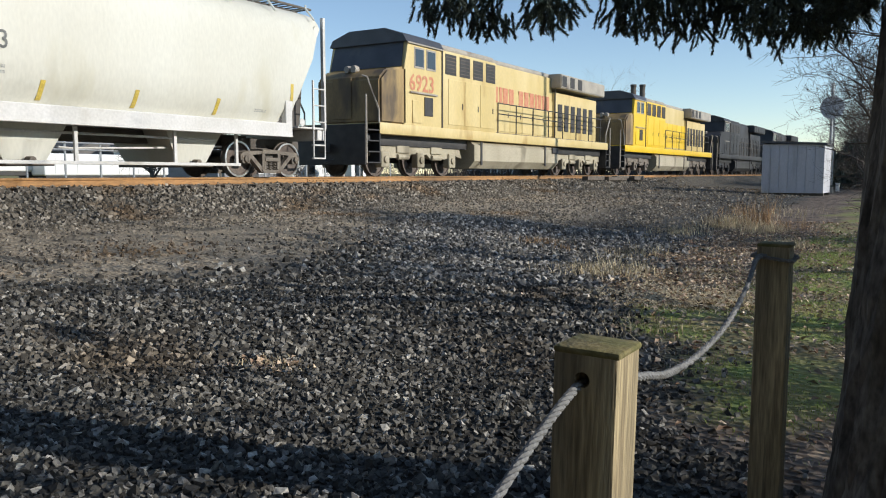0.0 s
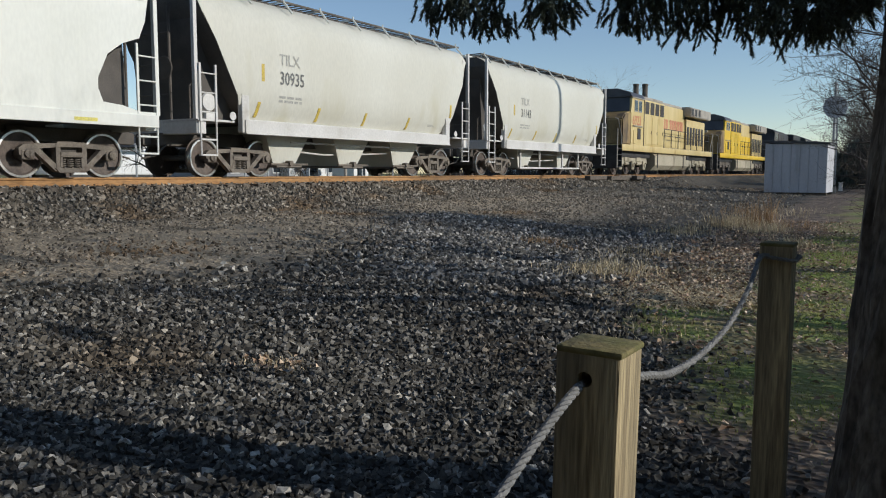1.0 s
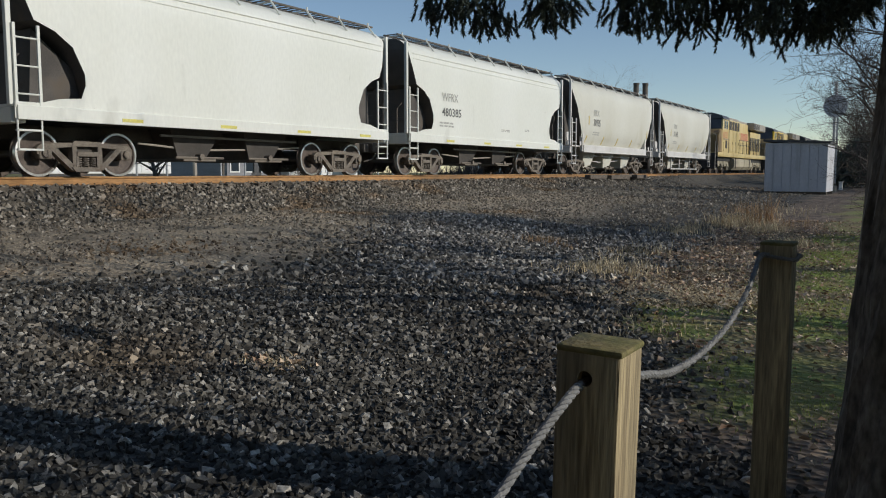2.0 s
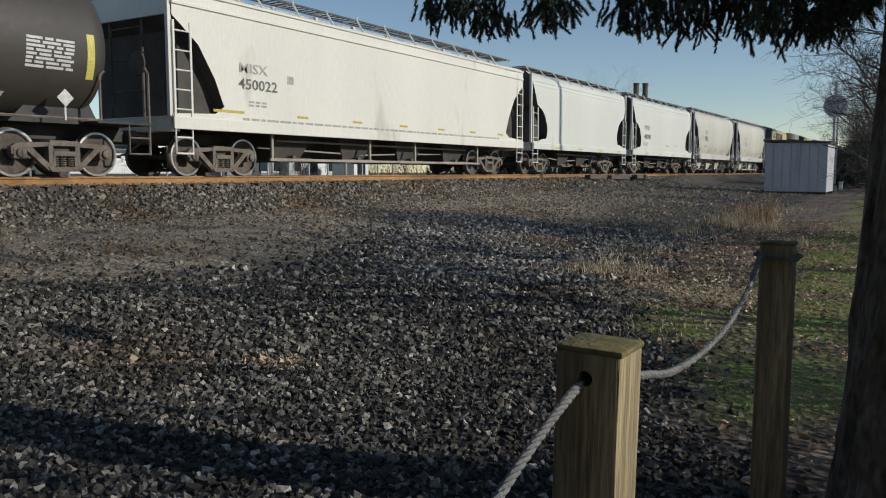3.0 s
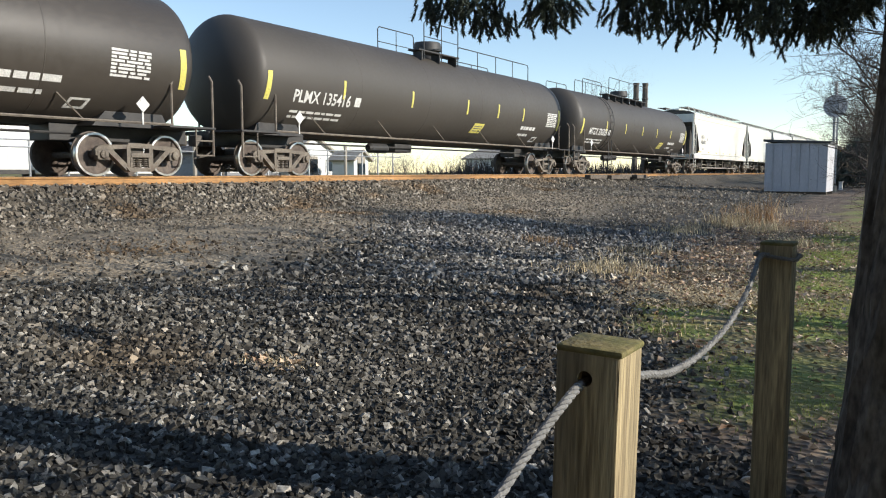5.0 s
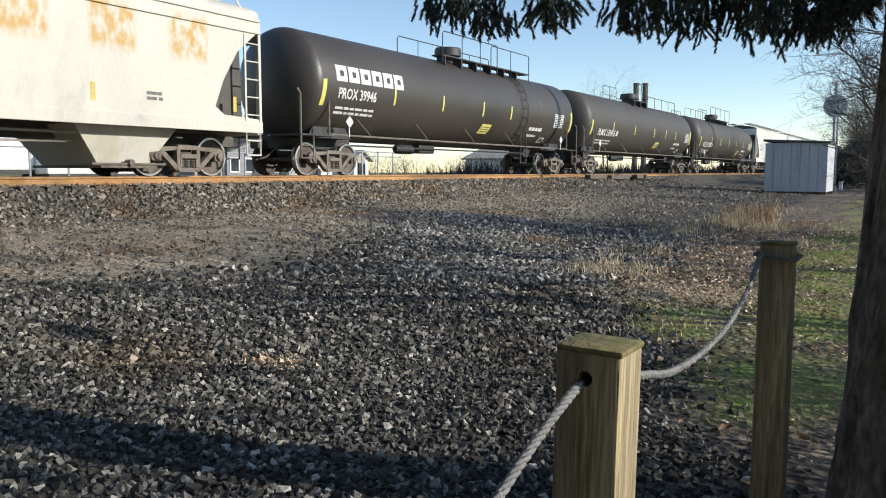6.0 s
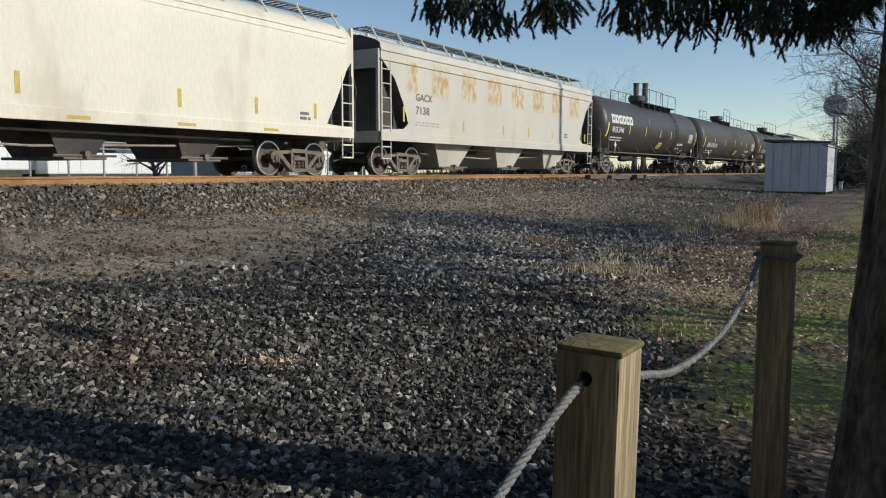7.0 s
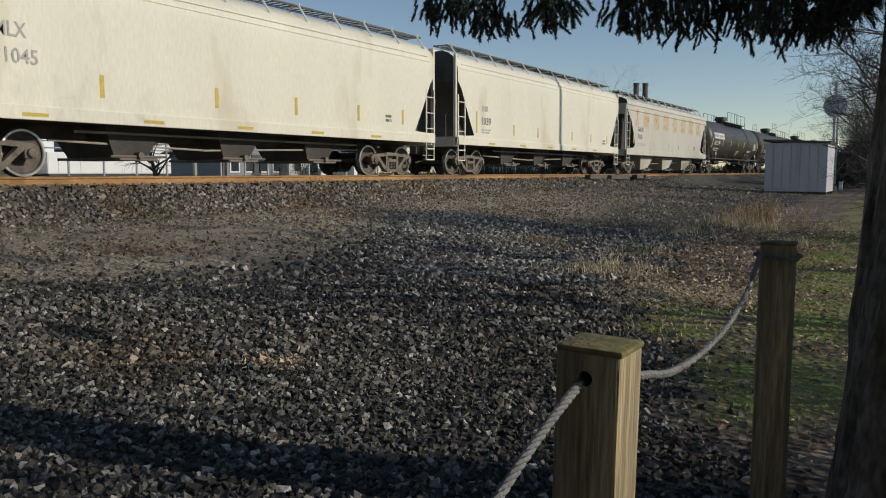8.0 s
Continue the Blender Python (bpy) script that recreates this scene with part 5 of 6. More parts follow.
    for s in (-1, 1):
        y = -low + 0.05 if s < 0 else shell - 0.05
        decal(car, "reflector", M_MARK_Y, y - 0.08, y + 0.08, 1.9, 2.6 if s < 0 else 2.75, tank_side, -0.04 * s)
    if number:
        letter(car, number, -low + 1.0, 1.92, 0.3, 2.35, tank_side, M_MARK_W, fat=0.008)
        bars(car, "stencil", M_MARK_W, -low + 1.05, -low + 3.15, 1.52, 1.78, 2, tank_side, 0.55)
        decal(car, "stencil_box", M_MARK_W, -low + 3.55, -low + 3.8, 1.95, 2.2, tank_side)
    decal(car, "warning_panel", M_MARK_Y, panel, panel + 0.72, 1.52, 1.86, tank_side, 0.08)
    bars(car, "panel_lines", M_INK, panel + 0.12, panel + 0.68, 1.58, 1.82, 3, lambda z: tank_side(z) + 0.004, 0.6)
    bars(car, "data_panel", M_MARK_W, data_y, data_y + 0.95, 2.02, 2.6, 8, tank_side, 0.35)
    bars(car, "stencil", M_MARK_W, data_y - 2.2, data_y - 0.9, 1.8, 1.98, 1, tank_side, 0.3)
    bars(car, "stencil", M_MARK_W, data_y - 2.2, data_y - 1.3, 1.56, 1.68, 1, tank_side, 0.3)
    decal(car, "stencil_box", M_MARK_W, data_y - 0.75, data_y - 0.3, 1.36, 1.56, tank_side, 0.06)
    decal(car, "stencil_box", paint, data_y - 0.68, data_y - 0.37, 1.4, 1.52, tank_side, 0.05, 0.008)
    if brand:
        # a maker's name, as plain white blocks
        y = brand[0]
        w = (brand[1] - brand[0]) / 6
        for i in range(6):
            decal(car, "brand_block", M_MARK_W, y + i * w, y + (i + 0.86) * w, 2.6, 3.04, tank_side)
            decal(car, "brand_gap", paint, y + (i + 0.3) * w, y + (i + 0.6) * w, 2.74, 2.9, tank_side, 0, 0.009)
    TRAIN.append((car, centre * SPEED - 8.74))
    return car


# ---- train: locomotives ----
def build_loco_truck(bm):
    for s in (-1, 1):
        x0, x1 = (0.98, 1.14) if s > 0 else (-1.14, -0.98)
        prism(bm, [(-2.75, 0.62), (-2.6, 0.95), (2.6, 0.95), (2.75, 0.62), (2.3, 0.72), (1.6, 0.58), (0.7, 0.58), (0.45, 0.72), (-0.45, 0.72), (-0.7, 0.58), (-1.6, 0.58), (-2.3, 0.72)], x0, x1)
        for y in (-2.0, 0, 2.0):
            soft_box(bm, x0 - 0.02, x1 + 0.08, y - 0.22, y + 0.22, 0.28, 0.78, 0.04)
            lathe(bm, [(0.13, 1.2 * s), (0.11, 1.27 * s), (0.03, 1.29 * s)], 12, (0, y, 0.53))
        for y in (-1.0, 1.0):
            soft_box(bm, x0, x1 + 0.06, y - 0.35, y + 0.35, 0.74, 1.0, 0.03)
            lathe(bm, [(0.09, -0.3), (0.09, 0.3)], 10, (1.15 * s, y, 0.62), "y")


def build_loco_gear(bm):
    soft_box(bm, -0.5, 0.5, -2.3, 2.3, 0.5, 1.15, 0.05)
    for y in (-2.0, 0, 2.0):
        lathe(bm, [(0.1, -1.0), (0.1, 1.0)], 10, (0, y, 0.53))


def locomotive(a, b, number, label, yellow, roof, lower, red, detailed=True, long_hood=None, nose_paint=None):
    L = (b - a) * SPEED
    h = L / 2
    long_hood, nose_paint = long_hood or yellow, nose_paint or yellow
    car = tagged(new("locomotive"), label, "locomotive", "freight train")

    def slab(name, material, x, y0, y1, z0, z1, r=0.03, lab="", smooth=True):
        bm = bmesh.new()
        soft_box(bm, -x, x, y0, y1, z0, z1, r)
        return part(name, bm, material, car, lab, smooth)
    # frame and fuel tank
    slab("frame", yellow, 1.52, -h + 0.75, h - 0.6, 1.28, 1.62, 0.02)
    slab("underframe", M_BLACK, 1.2, -h + 0.2, h - 0.2, 0.95, 1.29, 0.02)
    bm = bmesh.new()
    sec = [(-1.3, 1.25), (-1.5, 1.1), (-1.5, 0.55), (-1.25, 0.28), (1.25, 0.28), (1.5, 0.55), (1.5, 1.1), (1.3, 1.25)]
    e0, e1 = [[bm.verts.new((x, y, z)) for x, z in sec] for y in (-3.9, 3.6)]
    bm.faces.new(e0)
    bm.faces.new(e1)
    for i in range(len(sec)):
        j = (i + 1) % len(sec)
        bm.faces.new((e0[i], e0[j], e1[j], e1[i]))
    ft = part("fuel_tank", bm, M_FUEL if detailed else lower, car, "dusty pale fuel tank", True)
    bm = bmesh.new()
    for y in (-3.4, 2.2):
        soft_box(bm, 1.49, 1.53, y - 0.06, y + 0.06, 0.4, 1.25, 0.008)
    soft_box(bm, 1.49, 1.56, 2.9, 3.5, 0.95, 1.2, 0.02)
    part("tank_strap", bm, M_BLACK, ft)
    # nose and cab, on the rear-facing end
    bm = bmesh.new()
    prism(bm, [(-h + 0.8, 1.6), (-h + 0.8, 2.95), (-h + 1.15, 3.25), (-h + 2.2, 3.42), (-h + 2.2, 1.6)], -0.95, 1.5)
    bmesh.ops.bevel(bm, geom=list(bm.edges), offset=0.07, segments=2, affect="EDGES")
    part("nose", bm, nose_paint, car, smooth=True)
    bm = bmesh.new()
    prism(bm, [(-h + 2.05, 1.6), (-h + 2.05, 3.3), (-h + 2.3, 4.25), (-h + 4.25, 4.25), (-h + 4.25, 1.6)], -1.5, 1.5)
    cab = part("cab", bm, yellow, car)
    bm = bmesh.new()
    sec = [(-1.53, 4.2), (-1.4, 4.42), (-0.7, 4.66), (0.7, 4.66), (1.4, 4.42), (1.53, 4.2)]
    e0, e1 = [[bm.verts.new((x, y, z)) for x, z in sec] for y in (-h + 2.15, -h + 4.35)]
    bm.faces.new(e0)
    bm.faces.new(e1)
    for i in range(len(sec)):
        j = (i + 1) % len(sec)
        bm.faces.new((e0[i], e0[j], e1[j], e1[i]))
    part("cab_roof", bm, roof, car, "dark grey cab roof", True)
    bm = bmesh.new()
    soft_box(bm, -0.3, 0.42, -h + 0.77, -h + 0.81, 1.75, 3.0, 0.01)
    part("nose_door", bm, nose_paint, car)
    bm = bmesh.new()
    for x in (-0.13, 0.13):
        lathe(bm, [(0.1, -0.05), (0.12, 0.0), (0.12, 0.12)], 14, (x + 0.2, -h + 1.05, 3.28), "y")
    part("headlight", bm, M_PALEGREY, car)
    bm = bmesh.new()
    for k, x in enumerate((-0.2, 0.0, 0.2)):
        lathe(bm, [(0.03, 0.0), (0.04, 0.3), (0.09, 0.42 + 0.05 * k)], 10, (x, -h + 3.2, 4.72), "y")
        soft_box(bm, x - 0.03, x + 0.03, -h + 3.3, -h + 3.36, 4.6, 4.74, 0.01)
    part("horn", bm, M_BLACK, car)
    bm = bmesh.new()
    soft_box(bm, 1.5, 1.56, -h + 2.2, -h + 4.3, 4.14, 4.19, 0.01)
    part("rain_gutter", bm, M_PALEGREY, car)
    # windscreen band and side windows
    bm = bmesh.new()
    v = [bm.verts.new(p) for p in ((-1.42, -h + 2.035, 3.42), (1.42, -h + 2.035, 3.42), (1.36, -h + 2.245, 4.2), (-1.36, -h + 2.245, 4.2))]
    bm.faces.new(v)
    part("front_panel", bm, roof, cab)
    for y in (-h + 2.62, -h + 3.32):
        bm = bmesh.new()
        soft_box(bm, 1.49, 1.515, y, y + 0.58, 3.42, 4.08, 0.006)
        w = part("window_frame", bm, M_PALEGREY, cab)
        bm = bmesh.new()
        soft_box(bm, 1.51, 1.522, y + 0.05, y + 0.53, 3.48, 4.02, 0.004)
        part("pane", bm, M_GLASS, w)
    bm = bmesh.new()
    soft_box(bm, 1.49, 1.53, -h + 2.5, -h + 3.0, 1.7, 2.4, 0.01)
    part("side_door", bm, yellow, cab)
    bm = bmesh.new()
    soft_box(bm, 1.49, 1.53, -h + 3.2, -h + 3.7, 1.95, 2.55, 0.01)
    part("side_vent", bm, M_BLACK, cab, "dark side vent")
    bm = bmesh.new()
    soft_box(bm, 1.53, 1.56, -h + 2.35, -h + 3.95, 2.62, 2.68, 0.008)
    part("vent_ledge", bm, M_PALEGREY, cab)
    # long hood in its sections
    hood = [(-h + 4.25, -h + 8.2, 1.5, 4.2, "equipment_hood"), (-h + 8.2, h - 6.4, 1.0, 4.3, "engine_hood"), (h - 6.4, h - 1.2, 1.1, 3.7, "radiator_hood")]
    for y0, y1, x, z1, n in hood:
        slab(n, yellow if n == "equipment_hood" else long_hood, x, y0 + 0.004, y1, 1.6, z1, 0.05)
    bm = bmesh.new()
    soft_box(bm, -1.44, 1.44, -h + 4.35, -h + 8.1, 4.18, 4.4, 0.08)
    soft_box(bm, -0.9, 0.9, -h + 8.1, h - 6.4, 4.28, 4.5, 0.08)
    part("hood_roof", bm, roof if not detailed else M_PALEGREY, car, smooth=True)
    bm = bmesh.new()
    soft_box(bm, -0.4, 0.4, -h + 9.0, -h + 10.2, 4.46, 4.62, 0.03)
    soft_box(bm, -0.25, 0.25, -0.3, 0.7, 4.46, 4.66, 0.03)
    part("exhaust_stack", bm, M_BLACK, car)
    # openings of the dynamic brake and inverter blowers
    for k in range(4):
        y = -h + 4.5 + k * 0.95
        bm = bmesh.new()
        soft_box(bm, 1.48, 1.515, y, y + 0.72, 3.42, 4.1, 0.01)
        g = part("grille", bm, M_BLACK, car, "dark blower grille")
        bm = bmesh.new()
        for i in range(5):
            soft_box(bm, 1.51, 1.528, y + 0.03, y + 0.69, 3.5 + i * 0.12, 3.53 + i * 0.12, 0.003)
        part("louvre", bm, M_SHADEGREY, g)
    for y in np.arange(-h + 4.7, h - 6.6, 1.12):
        x = 1.5 if y < -h + 7.6 else 1.0
        bm = bmesh.new()
        soft_box(bm, x - 0.01, x + 0.018, y, y + 1.05, 1.75, 3.28, 0.01)
        d = part("hood_door", bm, yellow, car)
        bm = bmesh.new()
        soft_box(bm, x + 0.015, x + 0.035, y + 0.9, y + 0.95, 2.3, 2.5, 0.006)
        part("latch", bm, M_BLACK, d)
    for y in (-h + 4.28, -h + 8.22, h - 6.38):
        bm = bmesh.new()
        x = 1.5 if y < -h + 8 else 1.12
        soft_box(bm, x - 0.02, x + 0.03, y, y + 0.05, 1.62, 4.15, 0.008)
        part("batten", bm, M_SHADEGREY, car)
    bm = bmesh.new()
    soft_box(bm, 1.0, 1.5, -h + 8.2, h - 0.9, 1.6, 1.64, 0.01)
    part("walkway", bm, M_SHADEGREY, car)
    # radiator wings
    bm = bmesh.new()
    prism(bm, [(h - 6.6, 3.85), (h - 6.6, 4.45), (h - 1.2, 4.45), (h - 1.2, 3.85)], -1.52, 1.52)
    bmesh.ops.bevel(bm, geom=list(bm.edges), offset=0.04, segments=2, affect="EDGES")
    part("radiator", bm, M_PALEGREY if detailed else roof, car, "weathered grey radiator wing")
    bm = bmesh.new()
    for y in (h - 6.5, h - 5.6, h - 4.7):
        soft_box(bm, 1.5, 1.535, y, y + 0.5, 3.92, 4.38, 0.01)
    soft_box(bm, -1.3, 1.3, h - 6.3, h - 1.4, 4.44, 4.5, 0.02)
    part("radiator_screen", bm, M_BLACK, car)
    for k in range(6):
        y = h - 6.0 + k * 0.75
        bm = bmesh.new()
        soft_box(bm, 1.09, 1.13, y, y + 0.45, 2.0, 3.2, 0.01)
        part("radiator_louvre", bm, M_BLACK, car)
    # handrails, steps, pilot
    bm = bmesh.new()
    for z in (2.35, 2.75):
        tube(bm, [(1.46, -h + 8.4, z), (1.46, h - 1.4, z)], 0.022, 6)
    y = -h + 8.4
    while y < h - 1.2:
        tube(bm, [(1.46, y, 1.6), (1.46, y, 2.75)], 0.024, 6)
        y += 1.55
    part("handrail", bm, M_BLACK if detailed else M_SHADEGREY, car)
    for s in (-1, 1):
        for x in (1.46, -1.46):
            bm = bmesh.new()
            tube(bm, [(x, s * (h - 0.78), 1.6), (x, s * (h - 0.78), 2.0), (x, s * (h - 0.2), 2.9), (x * 0.9, s * (h - 0.15), 2.95)], 0.03, 6)
            part("grab_rail", bm, M_PALEGREY, car)
            bm = bmesh.new()
            tube(bm, [(x, s * (h - 0.15), 0.4), (x, s * (h - 0.15), 1.5), (x, s * (h - 0.15), 2.4)], 0.03, 6)
            part("grab_rail", bm, M_PALEGREY, car)
        for x in (1.28, -1.28):
            bm = bmesh.new()
            for i, z in enumerate((0.42, 0.74, 1.06, 1.38)):
                soft_box(bm, x - 0.22, x + 0.22, min(s * (h - 0.75), s * (h - 0.2)), max(s * (h - 0.75), s * (h - 0.2)), z - 0.02, z + 0.02, 0.006)
            soft_box(bm, x - 0.22, x + 0.22, min(s * (h - 0.8), s * (h - 0.75)), max(s * (h - 0.8), s * (h - 0.75)), 0.4, 1.6, 0.006)
            part("step", bm, M_BLACK, car)
        bm = bmesh.new()
        soft_box(bm, -1.45, 1.45, min(s * (h - 0.2), s * (h - 0.1)), max(s * (h - 0.2), s * (h - 0.1)), 0.35, 1.55, 0.02)
        part("pilot", bm, M_BLACK, car)
        add_coupler(car, s * (h - 0.1), s)
        t = shared("loco_truck:%s" % lower.name, lower, car, pose(0, s * (h - 3.45), 0), build_loco_truck)
        shared("traction_motor", M_BLACK, t, pose(0, 0, 0), build_loco_gear)
        for y in (-2.0, 0, 2.0):
            for x in (-1, 1):
                shared("loco_wheel", M_WHEEL, t, pose(x * 0.755, y, 0.533, 0, 0, 0 if x > 0 else 180), build_wheel(0.533), True)

    def flat(z):
        return 1.502
    if number:
        letter(car, number, -8.1 + (h - 10.42) * -1, 2.72, 0.5, 1.45, flat, M_RED, "road_number", 0.012)
        # a painted name, as plain blocks
        y = -h + 8.3
        for i, w in enumerate((0.5, 0.5, 0.3, 0.5, 0.5, 0, 0.5, 0.5, 0.5, 0.3, 0.4, 0.3, 0.5)):
            if w:
                decal(car, "name_block", red, y, y + w * 0.8, 2.85, 3.45, lambda z: 1.02)
            y += w + 0.02 if w else 0.35
    TRAIN.append((car, (a + b) / 2 * SPEED - 8.74))


locomotive(1.235, 2.20, "6923", "faded yellow diesel locomotive with red numbers", M_UPY, M_UPG, M_FUEL, M_RED, nose_paint=M_NOSE)
locomotive(2.26, 3.225, "", "bright yellow diesel locomotive with grey roof", M_UPY_NEW, M_UPG, M_TRUCK, M_RED, long_hood=M_UPY, nose_paint=M_NOSE)
locomotive(3.28, 4.245, "", "black diesel locomotive at the train's head", M_GRIME, M_GRIME, M_BLACK, M_RED, False)
locomotive(4.30, 5.265, "", "black diesel locomotive at the train's head", M_GRIME, M_GRIME, M_BLACK, M_RED, False)

cement_hopper(0.588, 1.155, "31143", (-2.0, 2.0), "cream covered hopper car with two bays")
cement_hopper(-0.039, 0.524, "30935", (-2.7, 0.0, 2.7), "cream covered hopper car with three bays")
pellet_hopper(-0.645, -0.089, "480385", "off-white covered hopper car with dark end openings", M_OFFWHITE, "WFRX")
pellet_hopper(-1.225, -0.695, "", "off-white covered hopper car with yellow edge marks", M_OFFWHITE)

misx, misx_side, misx_l = grain_hopper(-2.057, -1.267, "long white covered hopper car with graffiti sill", M_WHITE, BOXY, 4.34, 4.52, False)
letter(misx, "MISX", -6.6, 2.44, 0.22, 0.95, misx_side, M_INK_PALE)
letter(misx, "450022", -6.62, 2.06, 0.24, 1.3, misx_side, M_INK)
bars(misx, "stencil", M_INK_PALE, -6.3, -5.7, 1.66, 1.82, 2, misx_side)
decal(misx, "stencil_box", M_INK_PALE, -4.95, -4.72, 2.3, 2.5, misx_side)
for y in (-7.4, -4.6, -2.3, 0, 2.2, 4.3, 6.4):
    decal(misx, "reflector", M_MARK_O, y, y + (0.95 if y < -7 else 0.42), 1.47, 1.53, misx_side)
bars(misx, "stencil", M_INK_PALE, -6.5, 6.5, 1.32, 1.4, 1, misx_side, 0.3)

tank_car(-2.542, 8.23, "dark brown tank car with white number, yellow marks", M_TANK, (-5.98, -3.13, -0.28, 2.39, 5.18), ((-8.0, -5.5, 0.5), (-4.4, 1.9, 0.9)), (-4.6, 1.9), -0.2, -5.4, "MTZX 330355", 3.4, 7.3)
tank_car(-3.495, 8.23, "dark brown tank car with white number, yellow panel", M_TANK, (-6.16, -2.76, 0.71, 3.02, 5.14), ((-1.3, 0.9, 1.0), (0.9, 6.6, 0.42)), (-1.6, 1.0), 0.36, None, "PLMX 135416", 1.42, 7.4)
procor = tank_car(-4.433, 7.62, "black tank car with large white brand blocks", M_TANK_B, (-5.2, -2.4, 0.38, 2.6), ((-1.6, 2.4, 0.85), (1.9, 5.2, 0.8)), (-1.6, 5.2), 0.3, 3.75, "", 0.5, 6.7, (-8.0, -4.7), 0.95, 0.66)
letter(procor, "PROX 39946", -7.9, 2.14, 0.28, 1.75, tank_side, M_MARK_W, fat=0.008)
bars(procor, "stencil", M_MARK_W, -7.9, -6.1, 1.72, 1.98, 2, tank_side, 0.5)

gacx, gacx_side, gacx_l = grain_hopper(-5.724, -4.94, "white covered hopper car with rusting old lettering", M_RUSTED, LOWBOX, 4.24, 4.42, True)
letter(gacx, "GACX", -6.6, 2.34, 0.22, 0.98, gacx_side, M_INK)
letter(gacx, "7138", -6.6, 1.92, 0.24, 0.8, gacx_side, M_INK)
bars(gacx, "stencil", M_INK_PALE, -6.6, -5.2, 1.55, 1.72, 2, gacx_side)
for y in (-7.25, -3.6, -0.6, 1.6, 3.9, 7.6):
    decal(gacx, "reflector", M_MARK_O, y - 0.05, y + 0.05, 1.5 if y > -7 else 1.65, 1.85 if y > -7 else 2.1, gacx_side)
bars(gacx, "stencil", M_INK, 5.15, 5.55, 1.6, 1.82, 2, gacx_side)

car, side, L = pellet_hopper(-6.532, -5.782, "", "ivory covered hopper car with faint stains", M_IVORY, ivory=True, lift=0.06)
letter(car, "1039", -6.45, 1.8, 0.26, 0.75, side, M_INK)
bars(car, "reporting_mark", M_INK_PALE, -6.35, -5.85, 2.28, 2.5, 1, side, 0.1)
bars(car, "stencil", M_INK_PALE, -6.4, -5.7, 1.5, 1.68, 2, side)
for y in (-6.75, -3.8, -1.6, 2.0, 4.3, 6.45):
    decal(car, "reflector", M_MARK_O, y - 0.05, y + 0.05, 1.5, 1.5 + (0.75 if y < -6 else 0.4), side)
bars(car, "stencil", M_INK, 5.85, 6.25, 1.45, 1.7, 2, side)
car, side, L = pellet_hopper(-7.345, -6.598, "", "ivory covered hopper car with brown tags", M_IVORY, ivory=True, lift=0.06)
letter(car, "51045", -6.35, 2.04, 0.26, 0.85, side, M_INK_PALE)
letter(car, "MLX", -6.3, 2.5, 0.26, 0.6, side, M_INK_PALE)
for y in (-7.0, -4.2, -1.25, 1.4, 4.0, 6.2):
    decal(car, "reflector", M_MARK_O, y - 0.05, y + 0.05, 1.55, 2.0, side)
bars(car, "stencil", M_INK, 5.3, 5.6, 1.6, 1.85, 2, side)


# ---- trees ----
def grow(bm, rng, p, d, length, r, level, sides, droop, spread, kids):
    """One limb and, from it, thinner ones."""
    pts, rad = [p], [r]
    n = 5 if level else 4
    q = p.copy()
    for i in range(n):
        d = (d + Vector(rng.normal(0, 0.16, 3)) + Vector((0, 0, droop))).normalized()
        q = q + d * (length / n)
        pts.append(q.copy())
        rad.append(r * (1 - 0.75 * (i + 1) / n))
    tube(bm, pts, rad, sides[level] if level < len(sides) else 3, False)
    if level >= len(kids):
        return
    for k in range(kids[level]):
        t = rng.uniform(0.25, 1.0)
        i = min(int(t * n), n - 1)
        at = pts[i].lerp(pts[i + 1], t * n - i)
        side = Vector(rng.normal(0, 1, 3))
        side = (side - d * side.dot(d)).normalized()
        nd = (d * rng.uniform(0.4, 0.9) + side * spread + Vector((0, 0, 0.12))).normalized()
        grow(bm, rng, at, nd, length * rng.uniform(0.42, 0.68), max(0.0035, rad[i] * 0.55), level + 1, sides, droop, spread, kids)


def bare_tree(x, y, height, seed, label, kids=(7, 6, 6, 5), radius=0.14, name="bare_tree", spread=0.8, first=0.28, reach=(0.3, 0.45), rise=0.35):
    rng = np.random.default_rng(seed)
    e = tagged(new(name), label, "tree")
    e.matrix_basis = pose(x, y, float(ground_height(x, y)) - 0.1)
    bm = bmesh.new()
    pts, rad, q = [], [], Vector((0, 0, 0))
    d = Vector((0, 0, 1))
    for i in range(8):
        pts.append(q.copy())
        rad.append(radius * (1.25 if i == 0 else 1 - 0.1 * i))
        d = (d + Vector((rng.normal(0, 0.05), rng.normal(0, 0.05), 0.1))).normalized()
        q = q + d * height * 0.6 / 7
    tube(bm, pts, rad, 9)
    part("trunk", bm, M_BARK, e, smooth=True)
    bm = bmesh.new()
    for k in range(kids[0] + 4):
        t = first + (1 - first) * (k + 1) / (kids[0] + 4)
        i = min(int(t * 7), 6)
        at = pts[i].lerp(pts[i + 1], min(1, t * 7 - i))
        a = k * 2.4 + rng.uniform(-0.4, 0.4)
        up = rise + 0.8 * t
        nd = Vector((math.cos(a), math.sin(a), up)).normalized()
        grow(bm, rng, at, nd, height * rng.uniform(*reach), rad[i] * 0.55, 0, (5, 4, 3, 3), 0.02, spread, kids[1:])
    part("crown", bm, M_TWIG, e)
    return e


